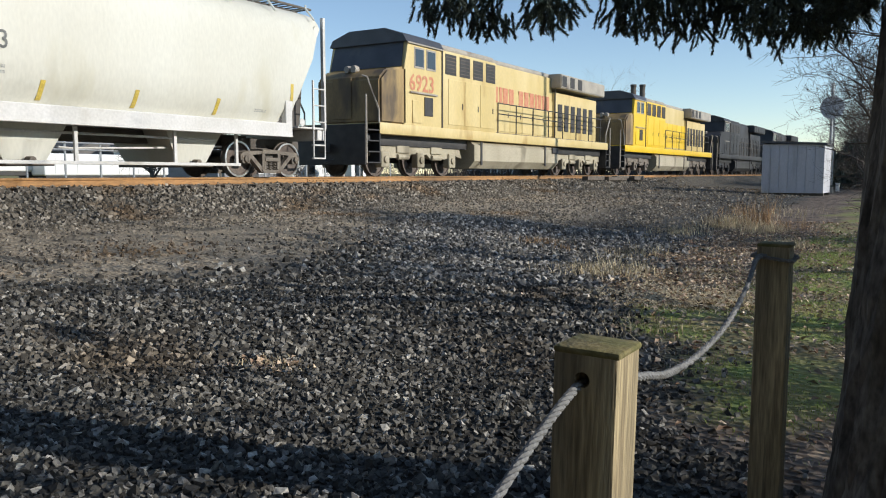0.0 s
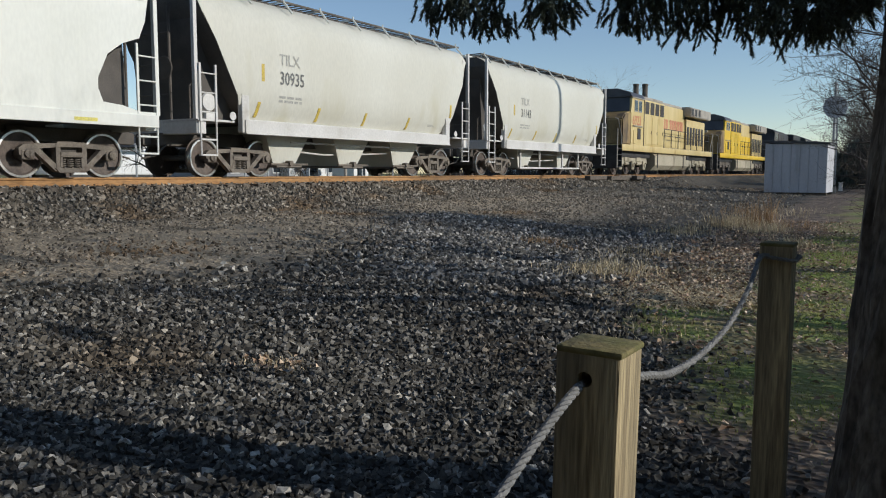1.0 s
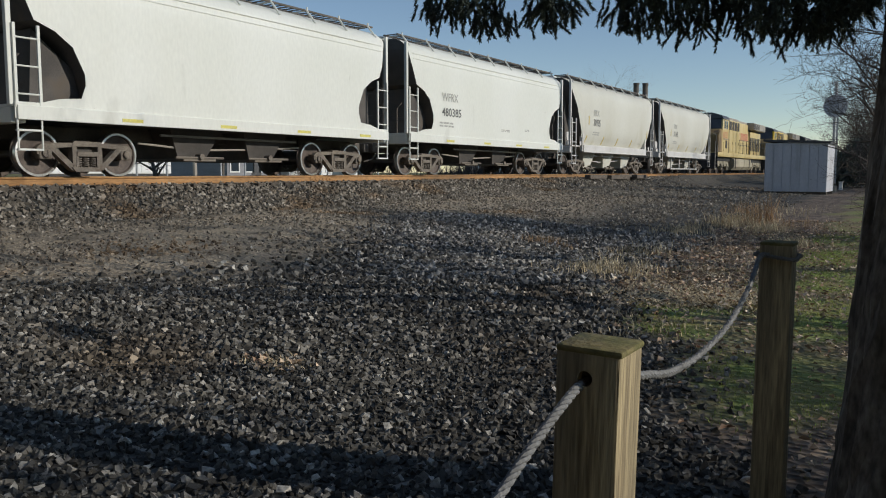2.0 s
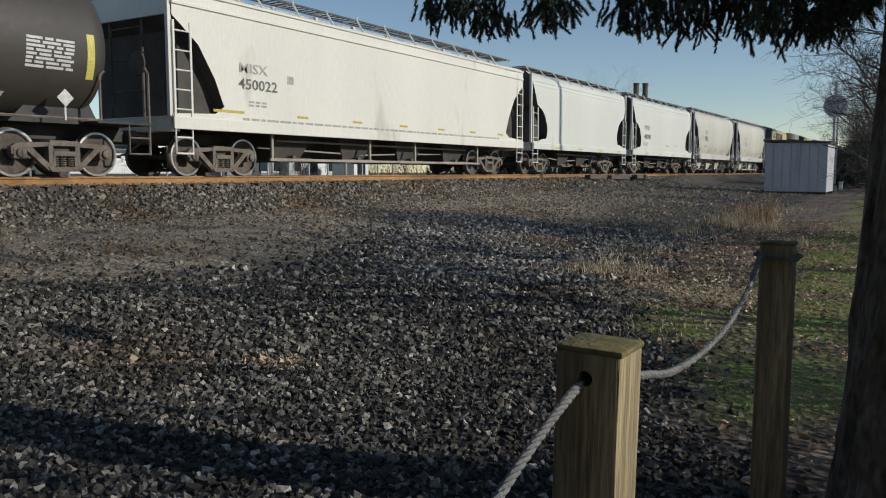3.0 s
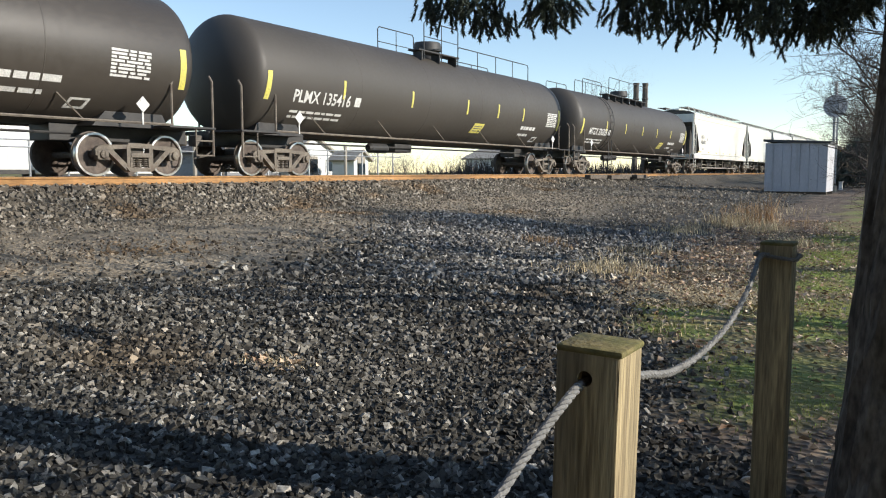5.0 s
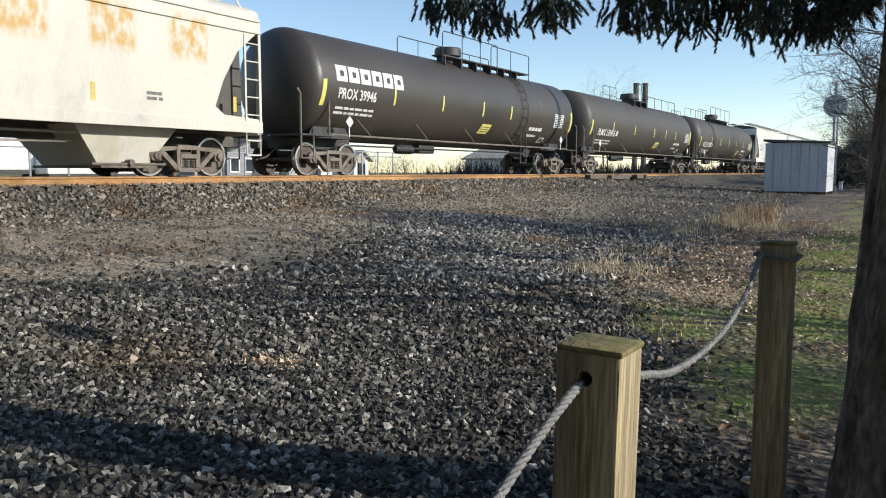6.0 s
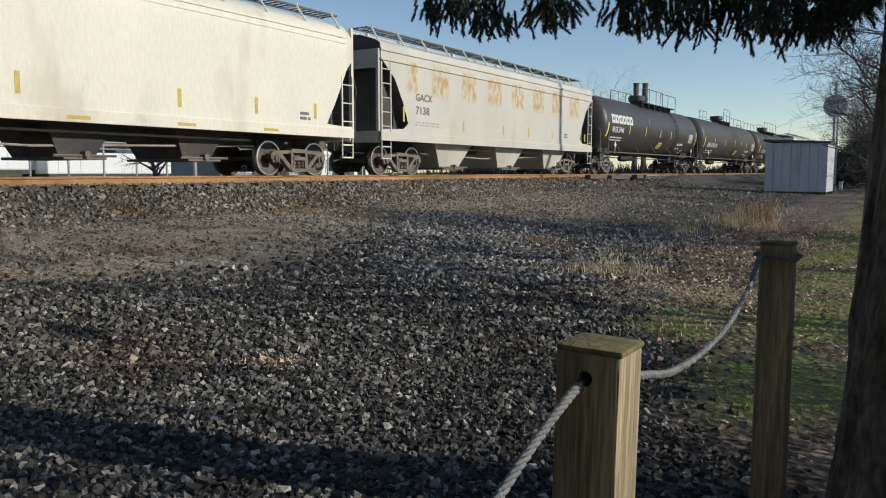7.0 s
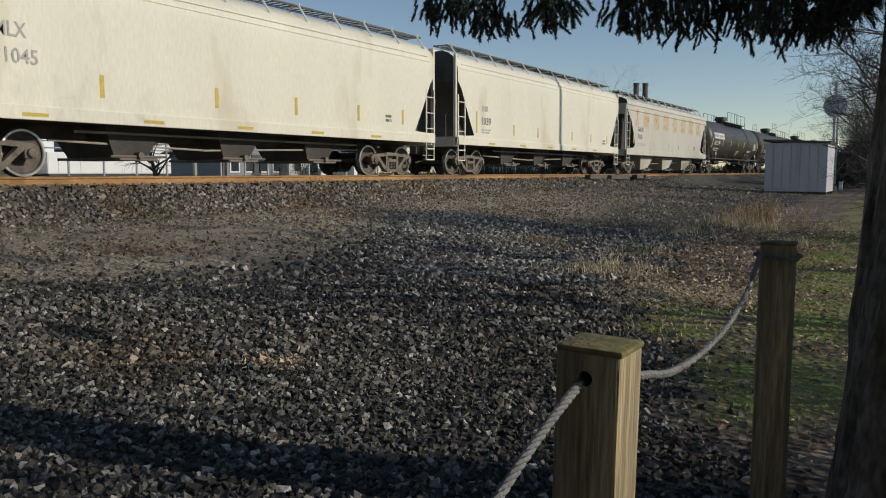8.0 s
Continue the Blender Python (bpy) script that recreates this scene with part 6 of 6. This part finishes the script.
bare_tree(-0.15, 18.5, 6.6, 3, "bare deciduous tree with fine tangled twigs", (15, 9, 7, 4), 0.13, first=0.2, reach=(0.26, 0.4), rise=0.0)
bare_tree(2.6, 13.8, 9.0, 5, "tall bare deciduous tree beside the lawn", (9, 7, 6, 3), 0.17)
bare_tree(4.4, 9.6, 8.0, 9, "bare deciduous tree on the lawn", (9, 7, 6, 3), 0.15)
bare_tree(5.0, 19.5, 9.5, 11, "tall bare deciduous tree beside the lawn", (9, 7, 6, 3), 0.18)
bare_tree(-2.0, 31.0, 6.0, 12, "bare deciduous tree with fine tangled twigs", (8, 7, 6, 3), 0.1)
for k, (x, y, h) in enumerate(((-1.0, 58, 7.5), (-4.0, 70, 8), (1.5, 66, 9), (3.0, 80, 10), (-5.5, 84, 9), (-2.0, 96, 10), (-7, 104, 9), (-6.5, 120, 10))):
    bare_tree(x, y, h, 40 + k, "dense bare tree in a thicket by the line", (12, 9, 8, 4), 0.16, "thicket_tree", 0.9, 0.1)
for k, (x, y, h) in enumerate(((-30.5, 82, 12.0), (-33, 90, 11.5), (-24.5, 19.5, 3.2), (-39, 36, 6.5))):
    bare_tree(x, y, h, 60 + k, "bare deciduous tree beyond the railway line", (7, 6, 5), 0.12)


def needle_twig(rng, p, d, length, verts):
    """A hanging spruce twig: short flat needles all round a thin stem."""
    n = int(length / 0.0012)
    for i in range(n):
        t = i / n
        c = p + d * (length * t) + Vector((0, 0, -0.12 * length * t * t))
        a = rng.uniform(0, 6.283)
        side = Vector((math.cos(a), math.sin(a), 0))
        side = (side - d * side.dot(d)).normalized()
        tip = c + (side * 0.72 + d * 0.7).normalized() * (0.021 * (1 - 0.2 * t) * rng.uniform(0.8, 1.2))
        w = d.cross(side) * 0.004
        verts.append((tuple(c - w), tuple(c + w), tuple(tip)))


def spruce(x, y):
    e = tagged(new("spruce_tree"), "large spruce with rough bark and drooping boughs", "tree")
    e.matrix_basis = pose(x, y, -0.05)
    rng = np.random.default_rng(21)
    bm = bmesh.new()
    rings = []
    for i in range(56):
        z = i * 0.26 if i > 8 else i * 0.13
        z = z if i <= 8 else 1.04 + (i - 8) * 0.26
        ring = []
        base = 0.26 * (1 - z / 16.0) + 0.035 * math.exp(-z / 0.35)
        for k in range(40):
            a = 2 * math.pi * k / 40
            rr = base + 0.014 * math.sin(a * 11 + z * 2.1) + 0.012 * math.sin(a * 17 - z * 5) + rng.normal(0, 0.006) + 0.03 * math.exp(-z / 0.3) * math.sin(a * 5)
            ring.append(bm.verts.new((math.cos(a) * rr + 0.037 * z, math.sin(a) * rr + 0.023 * z, z)))
        rings.append(ring)
    for r0, r1 in zip(rings, rings[1:]):
        for k in range(40):
            bm.faces.new((r0[k], r0[(k + 1) % 40], r1[(k + 1) % 40], r1[k]))
    part("trunk", bm, M_BARK, e)
    # low boughs reach over the lawn; their twigs hang
    wood = bmesh.new()
    low, crown = [], []
    t = radians(TURN)
    right, fwd = Vector((math.cos(t), math.sin(t), 0)), Vector((-math.sin(t), math.cos(t), 0))
    home = Vector((x, y, 0))
    for px, depth, tip_z, half, drop, count in ((775, 3.5, 2.46, 0.10, 0.34, 26), (820, 3.3, 2.44, 0.10, 0.36, 34), (872, 3.4, 2.44, 0.08, 0.38, 34), (968, 3.2, 2.4, 0.075, 0.34, 34), (985, 3.3, 2.44, 0.06, 0.35, 24), (1110, 3.4, 2.45, 0.09, 0.38, 34), (1165, 3.3, 2.44, 0.10, 0.36, 42), (1215, 3.5, 2.47, 0.06, 0.41, 38), (1265, 3.4, 2.46, 0.09, 0.34, 34), (1320, 3.3, 2.44, 0.10, 0.40, 42), (1375, 3.5, 2.47, 0.10, 0.40, 42), (1425, 3.4, 2.45, 0.10, 0.41, 46), (1475, 3.5, 2.45, 0.09, 0.36, 42), (1520, 3.6, 2.47, 0.08, 0.26, 30)):
        end = right * ((px - 784) / 1406 * depth) + fwd * depth - home
        end = Vector((end.x, end.y, tip_z - 0.08))
        root = Vector((0.045 * 2.9, 0.028 * 2.9, 2.95 + rng.uniform(0, 0.5)))
        mid = root.lerp(end, 0.55) + Vector((0, 0, 0.12))
        tube(wood, [root, mid, end], [0.028, 0.016, 0.005], 6)
        for k in range(int(count * (3.4 if px > 1050 else 2.4))):
            at = end + right * rng.uniform(-1.0, 1.0) * half + fwd * rng.normal(0, 0.13)
            at.z = tip_z - 0.145 + rng.uniform(-1, 0.8) * (drop - 0.22) * 1.1
            d = Vector((rng.normal(0, 0.5), rng.normal(0, 0.5), -1)).normalized()
            needle_twig(rng, at, d, rng.uniform(0.055, 0.11), low)
    # low boughs on the sunny side, unseen, added to shade the post and lawn
    for a, reach, z0, z1 in ((5, 2.4, 2.9, 2.2), (30, 2.5, 3.1, 2.3), (60, 2.3, 3.0, 2.3)):
        a = radians(a)
        root = Vector((0.13, 0.08, z0))
        end = root + Vector((math.cos(a) * reach, math.sin(a) * reach, z1 - z0))
        tube(wood, [root, root.lerp(end, 0.5) + Vector((0, 0, 0.1)), end], [0.028, 0.016, 0.005], 5)
        for i in range(60):
            at = root.lerp(end, rng.uniform(0.25, 1)) + Vector((rng.normal(0, 0.16), rng.normal(0, 0.16), 0))
            needle_twig(rng, at, Vector((rng.normal(0, 0.25), rng.normal(0, 0.25), -1)).normalized(), rng.uniform(0.2, 0.42), low)
    # crown above the view, made wide and dense to cut skylight below
    for k in range(60):
        z = 4.0 + 9.5 * k / 60
        a = k * 2.4
        reach = 3.5 * (1 - (z - 3.0) / 11.0) + 0.3
        root = Vector((0.045 * z, 0.028 * z, z))
        end = root + Vector((math.cos(a) * reach, math.sin(a) * reach, -0.25 * reach))
        tube(wood, [root, root.lerp(end, 0.5) + Vector((0, 0, 0.1)), end], [0.03, 0.018, 0.005], 5)
        for i in range(34):
            at = root.lerp(end, rng.uniform(0.25, 1)) + Vector(rng.normal(0, 0.12, 3))
            c = at
            for _ in range(14):
                s = Vector(rng.normal(0, 1, 3)).normalized()
                w = s.cross(Vector((0, 0, 1))).normalized() * 0.028
                q = c + Vector((0, 0, -0.3 * rng.random()))
                crown.append((tuple(q - w), tuple(q + w), tuple(q + s * 0.17 + Vector((0, 0, -0.08)))))
    part("boughs", wood, M_BARK, e)
    for n, v in (("hanging_needles", low), ("crown", crown)):
        ob = raw_mesh(n, np.array(v), [(0, 1, 2)], M_NEEDLE)
        ob.parent = e


spruce(*cam_plan(1632, 3.05))


# ---- sheds, masts and poles ----
M_SIDING = surf("pale_painted_siding", (0.5, 0.5, 0.52), (0.44, 0.44, 0.46), 1.2, 0.7, 0.1, fine=20, stretch=(2, 2, 0.3), grain=0.1, dirt=(0.35, 0.34, 0.33), dirt_at=0.62)
M_ROOFING = surf("dark_roofing", (0.06, 0.06, 0.062), (0.1, 0.1, 0.1), 3, 0.9, 0.3)
M_ALU = surf("grey_galvanised_steel", (0.34, 0.35, 0.36), (0.42, 0.43, 0.44), 3, 0.5, 0.05, metal=0.6)
M_WHITEWALL = surf("white_painted_wall", (0.74, 0.74, 0.72), (0.68, 0.68, 0.66), 0.6, 0.6, 0.05, grain=0.05)
M_GREYWALL = surf("grey_clapboard", (0.2, 0.2, 0.21), (0.26, 0.26, 0.27), 1.0, 0.8, 0.1, stretch=(0.3, 0.3, 3))
M_DARKWALL = surf("brown_grey_wall", (0.11, 0.1, 0.095), (0.15, 0.14, 0.13), 1.0, 0.8, 0.1)
M_CREOSOTE = surf("creosoted_pole", (0.09, 0.07, 0.05), (0.14, 0.11, 0.08), 2, 0.9, 0.4, stretch=(4, 4, 0.4))


def signal_shed(x, y):
    e = tagged(new("equipment_shed"), "pale boarded equipment shed with a flat dark roof", "shed")
    e.matrix_basis = pose(x, y, float(ground_height(x, y)))
    w, h = 1.3, 2.3
    bm = bmesh.new()
    soft_box(bm, -w + 0.03, w - 0.03, -w + 0.03, w - 0.03, 0.12, h, 0.01)
    body = part("wall", bm, M_SIDING, e)
    for i in range(7):
        for face in (0, 1):
            bm = bmesh.new()
            a, b = -w + i * 2 * w / 7 + 0.008, -w + (i + 1) * 2 * w / 7 - 0.008
            if face:
                soft_box(bm, w - 0.03, w, a, b, 0.1, h, 0.006)
            else:
                soft_box(bm, a, b, -w, -w + 0.03, 0.1, h, 0.006)
            part("board", bm, M_SIDING, e)
    bm = bmesh.new()
    v = box(bm, -w - 0.08, w + 0.1, -w - 0.1, w + 0.1, h, h + 0.1)
    for k in v:
        k.co.z -= 0.05 * k.co.x
    part("roof", bm, M_ROOFING, e)
    for yy in (-w + 0.2, w - 0.2):
        bm = bmesh.new()
        soft_box(bm, -w, w, yy - 0.1, yy + 0.1, -0.05, 0.12, 0.01)
        part("skid", bm, M_TIE, e)


def signal_mast(x, y):
    e = tagged(new("signal_mast"), "grey steel signal mast with a round target", "signal")
    e.matrix_basis = pose(x, y, float(ground_height(x, y)), 0, 0, 12)
    bm = bmesh.new()
    tube(bm, [(0, 0, -0.1), (0, 0, 5.6)], 0.075, 10)
    part("pole", bm, M_ALU, e, smooth=True)
    bm = bmesh.new()
    lathe(bm, [(0.02, -0.16), (0.56, -0.16), (0.58, -0.15), (0.56, -0.13), (0.02, -0.13)], 32, (0, 0, 4.35), "y")
    part("round_target", bm, M_SIDING, e, "round pale signal target")
    bm = bmesh.new()
    soft_box(bm, -0.2, 0.2, -0.1, 0.35, 4.1, 4.6, 0.04)
    part("lamp_case", bm, M_SIDING, e)
    bm = bmesh.new()
    soft_box(bm, -0.2, 0.2, -0.2, 0.2, -0.1, 0.3, 0.03)
    part("footing", bm, M_PALEGREY, e)
    ladder(e, M_ALU, 0.14, -0.2, 0.2, 0.4, 4.6, 12, 0.016)


def utility_pole(x, y, h):
    e = tagged(new("utility_pole"), "tall creosoted wooden utility pole with a crossarm", "utility pole")
    e.matrix_basis = pose(x, y, float(ground_height(x, y)) - 0.1)
    bm = bmesh.new()
    tube(bm, [(0, 0, 0), (0, 0, h * 0.5), (0, 0, h)], [0.17, 0.15, 0.12], 12)
    part("pole", bm, M_CREOSOTE, e, smooth=True)
    bm = bmesh.new()
    soft_box(bm, -0.06, 0.06, -1.2, 1.2, h - 0.6, h - 0.48, 0.01)
    part("crossarm", bm, M_CREOSOTE, e)
    for k in (-1.05, -0.5, 0.5, 1.05):
        bm = bmesh.new()
        lathe(bm, [(0.02, 0), (0.045, 0.03), (0.03, 0.06), (0.045, 0.09), (0.02, 0.13)], 10, (0, k, h - 0.48), "z")
        part("insulator", bm, M_GLASS, e)


signal_shed(*cam_plan(1412, 37.0))
signal_mast(*cam_plan(1470, 41.0))
utility_pole(6.4, 37.9, 15.0)


def marker_post(x, y):
    e = tagged(new("marker_post"), "short white marker post in the grass", "post")
    e.matrix_basis = pose(x, y, float(ground_height(x, y)))
    bm = bmesh.new()
    soft_box(bm, -0.09, 0.09, -0.09, 0.09, -0.05, 0.42, 0.02)
    part("post", bm, M_WHITEWALL, e)
    bm = bmesh.new()
    soft_box(bm, -0.11, 0.11, -0.11, 0.11, 0.42, 0.46, 0.01)
    part("cap", bm, M_WHITEWALL, e)


marker_post(*cam_plan(1486, 44))


# ---- beyond the line ----
def stack_pair(x, y, h):
    for k in (0, 1):
        e = tagged(new("exhaust_stack"), "tall dark steel chimney beyond the railway line", "chimney", "twin chimneys")
        e.matrix_basis = pose(x + k * 0.85, y + k * 0.55, 0.5)
        bm = bmesh.new()
        lathe(bm, [(0.3, 0), (0.3, h), (0.34, h + 0.02), (0.34, h + 0.25), (0.24, h + 0.25), (0.24, h)], 16, (0, 0, 0), "z")
        part("flue", bm, M_SHADEGREY, e, smooth=True)
        bm = bmesh.new()
        lathe(bm, [(0.31, h - 1.6), (0.36, h - 1.55), (0.36, h - 1.45), (0.31, h - 1.4)], 16, (0, 0, 0), "z")
        part("collar", bm, M_SHADEGREY, e)


stack_pair(*cam_plan(1121, 90), 10.6)


def gable_house(px, depth, width, deep, wall_h, roof_h, wall, roof, label, windows=2, turn=0.0, ground=0.6):
    """A small house; its lit front faces the line."""
    e = tagged(new("house"), label, "house")
    x, y = cam_plan(px, depth)
    e.matrix_basis = pose(x, y, ground - 0.05, 0, 0, turn)
    bm = bmesh.new()
    prism(bm, [(-width / 2, 0), (width / 2, 0), (width / 2, wall_h), (0, wall_h + roof_h), (-width / 2, wall_h)], -deep, 0)
    part("wall", bm, wall, e)
    for s in (-1, 1):
        bm = bmesh.new()
        bar(bm, (s * (width / 2 + 0.3), wall_h - 0.3 * roof_h / (width / 2)), (0, wall_h + roof_h + 0.06), 0.14, -deep - 0.3, 0.3)
        part("roof", bm, roof, e)
    for i in range(windows):
        yy = -width / 2 + width * (i + 0.5) / windows
        bm = bmesh.new()
        soft_box(bm, 0.0, 0.05, yy - 0.45, yy + 0.45, wall_h * 0.38, wall_h * 0.82, 0.01)
        f = part("window", bm, M_WHITEWALL, e, "white framed window")
        bm = bmesh.new()
        soft_box(bm, 0.045, 0.06, yy - 0.35, yy + 0.35, wall_h * 0.42, wall_h * 0.78, 0.005)
        part("pane", bm, M_GLASS, f)
    bm = bmesh.new()
    soft_box(bm, 0.0, 0.05, -0.45, 0.45, 0.1, 2.1, 0.01)
    part("door", bm, roof, e)


def trailer(px, depth, length, h0, h1, label, wheels):
    e = tagged(new("box_trailer"), label, "trailer")
    x, y = cam_plan(px, depth)
    e.matrix_basis = pose(x, y, 0.6)
    bm = bmesh.new()
    soft_box(bm, -2.4, 0, -length / 2, length / 2, h0, h1, 0.08)
    body = part("body", bm, M_WHITEWALL, e)
    bm = bmesh.new()
    soft_box(bm, -2.3, -0.06, -length / 2 + 0.1, length / 2 - 0.1, h0 - 0.2, h0, 0.02)
    part("chassis", bm, M_BLACK, e)
    for i in range(int(length / 1.2)):
        bm = bmesh.new()
        yy = -length / 2 + 0.6 + i * 1.2
        soft_box(bm, 0.0, 0.02, yy - 0.03, yy + 0.03, h0 + 0.1, h1 - 0.1, 0.004)
        part("rib", bm, M_WHITEWALL, body)
    for yy in wheels:
        bm = bmesh.new()
        lathe(bm, [(0.1, -0.35), (0.42, -0.33), (0.46, -0.2), (0.42, -0.06), (0.1, -0.05)], 18, (0, yy, 0.45))
        part("wheel", bm, M_BLACK, e)


trailer(8, 38, 5.4, 0.95, 3.25, "tall white box trailer parked beyond the line", (-1.6, -0.7))
trailer(205, 42, 7.4, 0.75, 1.85, "low white covered trailer parked beyond the line", (-2.0, 1.6))
gable_house(232, 62, 9.0, 7, 2.6, 2.0, M_DARKWALL, M_ROOFING, "dark house with a grey gabled roof", 3)
gable_house(284, 58, 2.6, 3, 2.9, 0.8, M_WHITEWALL, M_ROOFING, "small white gabled shed behind the trailers", 1)
gable_house(455, 56, 5.4, 6, 2.3, 1.0, M_GREYWALL, M_ROOFING, "grey clapboard house with white windows", 4)
gable_house(556, 60, 5.4, 6, 2.3, 1.2, M_WHITEWALL, M_PALEGREY, "white house with a pale gabled roof", 3)
gable_house(640, 58, 1.7, 2, 1.9, 0.5, M_WHITEWALL, M_PALEGREY, "tiny white garden shed", 1)
gable_house(980, 75, 9.0, 7, 2.2, 1.2, M_WHITEWALL, M_PALEGREY, "white bungalow with a pale roof", 4)


def pipe_fence():
    e = tagged(new("pipe_fence"), "galvanised pipe fence beyond the railway line", "fence")
    x = -30.0
    for i in range(22):
        bm = bmesh.new()
        y = 8.2 + i * 1.62
        big = i in (11, 18)
        tube(bm, [(x, y, 0.5), (x, y, 3.0 if big else 2.75)], 0.1 if big else 0.045, 8)
        part("post", bm, M_PALEGREY if big else M_ALU, e)
    for z in (2.7, 2.42):
        bm = bmesh.new()
        tube(bm, [(x + 0.05, 8, z), (x + 0.05, 43, z)], 0.035, 6)
        part("rail", bm, M_ALU, e)


pipe_fence()


def shrubs():
    """Tangled dark scrub beyond the far ballast and round the shed's far side; the last two are unseen, added to mottle
    the lawn with shade.
    """
    rng = np.random.default_rng(5)
    for k, (x, y, r, h) in enumerate(((-40, 44, 3.0, 2.2), (-46, 60, 4.0, 2.5), (-52, 75, 5.0, 2.8), (-36, 62, 3.0, 2.0), (-1.6, 47, 2.0, 3.4), (0.6, 50, 2.4, 4.0), (-3.2, 57, 2.2, 3.8), (1.6, 44, 2.0, 3.4), (-0.8, 53, 2.2, 4.2), (-8.5, 75, 2.5, 2.4), (-5.2, 64, 2.0, 3.6), (2.55, 4.6, 0.8, 2.0), (1.9, 6.4, 0.8, 2.1))):
        e = tagged(new("shrub"), "leafless tangled brown shrub", "shrub")
        e.matrix_basis = pose(x, y, float(ground_height(x, y)) - 0.05)
        bm = bmesh.new()
        for i in range(44):
            a = rng.uniform(0, 6.28)
            p = Vector((math.cos(a), math.sin(a), 0)) * r * rng.uniform(0, 0.7)
            grow(bm, rng, p, Vector((rng.normal(0, 0.35), rng.normal(0, 0.35), 1)).normalized(), h * rng.uniform(0.6, 1.0), 0.025, 1, (4, 3, 3, 3), 0.0, 0.8, (0, 5, 4))
        part("bush", bm, M_TWIG, e)


shrubs()


def under_train_backdrop():
    """Rank dark brush added along the far side of the line to darken the view under the train."""
    k = 16000
    y = RNG.uniform(38, 190, k)
    x = RNG.normal(-24, 1.2, k) - (y - 38) * 0.02
    h = RNG.uniform(0.6, 1.9, k) * (0.75 + 0.25 * np.sin(y * 0.9))
    raw_mesh("trackside_brush", blades(x, y, h, h * RNG.uniform(0.1, 0.6, k), RNG.uniform(0.03, 0.09, k)), BLADE_F, M_TWIG, label="dark brush added to darken the view under the train", category="brush")


under_train_backdrop()


def evergreen_hedge():
    """A dark hedge that closes the view behind the shed."""
    k = 26000
    x = RNG.uniform(-6.6, 9, k)
    y = 58 + RNG.normal(0, 0.8, k) - 0.3 * x
    z = RNG.uniform(0, 1, k) ** 0.8 * (2.7 + 0.4 * np.sin(x * 1.3) + 0.25 * np.sin(x * 3.7))
    v = blades(x, y, RNG.uniform(0.2, 0.45, k), RNG.uniform(0.1, 0.4, k), RNG.uniform(0.05, 0.12, k))
    v[:, :, 2] += z[:, None]
    raw_mesh("evergreen_hedge", v, BLADE_F, M_NEEDLE, label="dark unclipped evergreen hedge behind the shed", category="hedge")


evergreen_hedge()


def crossing_timbers():
    """Weathered timbers lying beside the near rail at the crossing."""
    for k, (x, y, z, l, turn) in enumerate(((-14.2, 37.2, 1.13, 2.6, 2), (-13.95, 39.6, 1.1, 2.4, -3), (-14.25, 41.6, 1.14, 2.8, 1), (-13.75, 42.4, 1.12, 2.2, 5))):
        bm = bmesh.new()
        soft_box(bm, -0.15, 0.15, -l / 2, l / 2, 0, 0.2, 0.02)
        ob = part("timber", bm, M_TIE)
        ob.matrix_basis = pose(x, y, z, 0, 0, turn)
        tagged(ob, "weathered grey timber lying beside the rail", "timber", "crossing timbers")


crossing_timbers()


def motions():
    for thing, s in TRAIN:
        rows = [(t, pose(RAIL_X, s + SPEED * (t + 0.002 * (t - 4) ** 2), RAIL_Z)) for t in [i * 0.5 for i in range(17)]]
        walk(thing, rows)


motions()
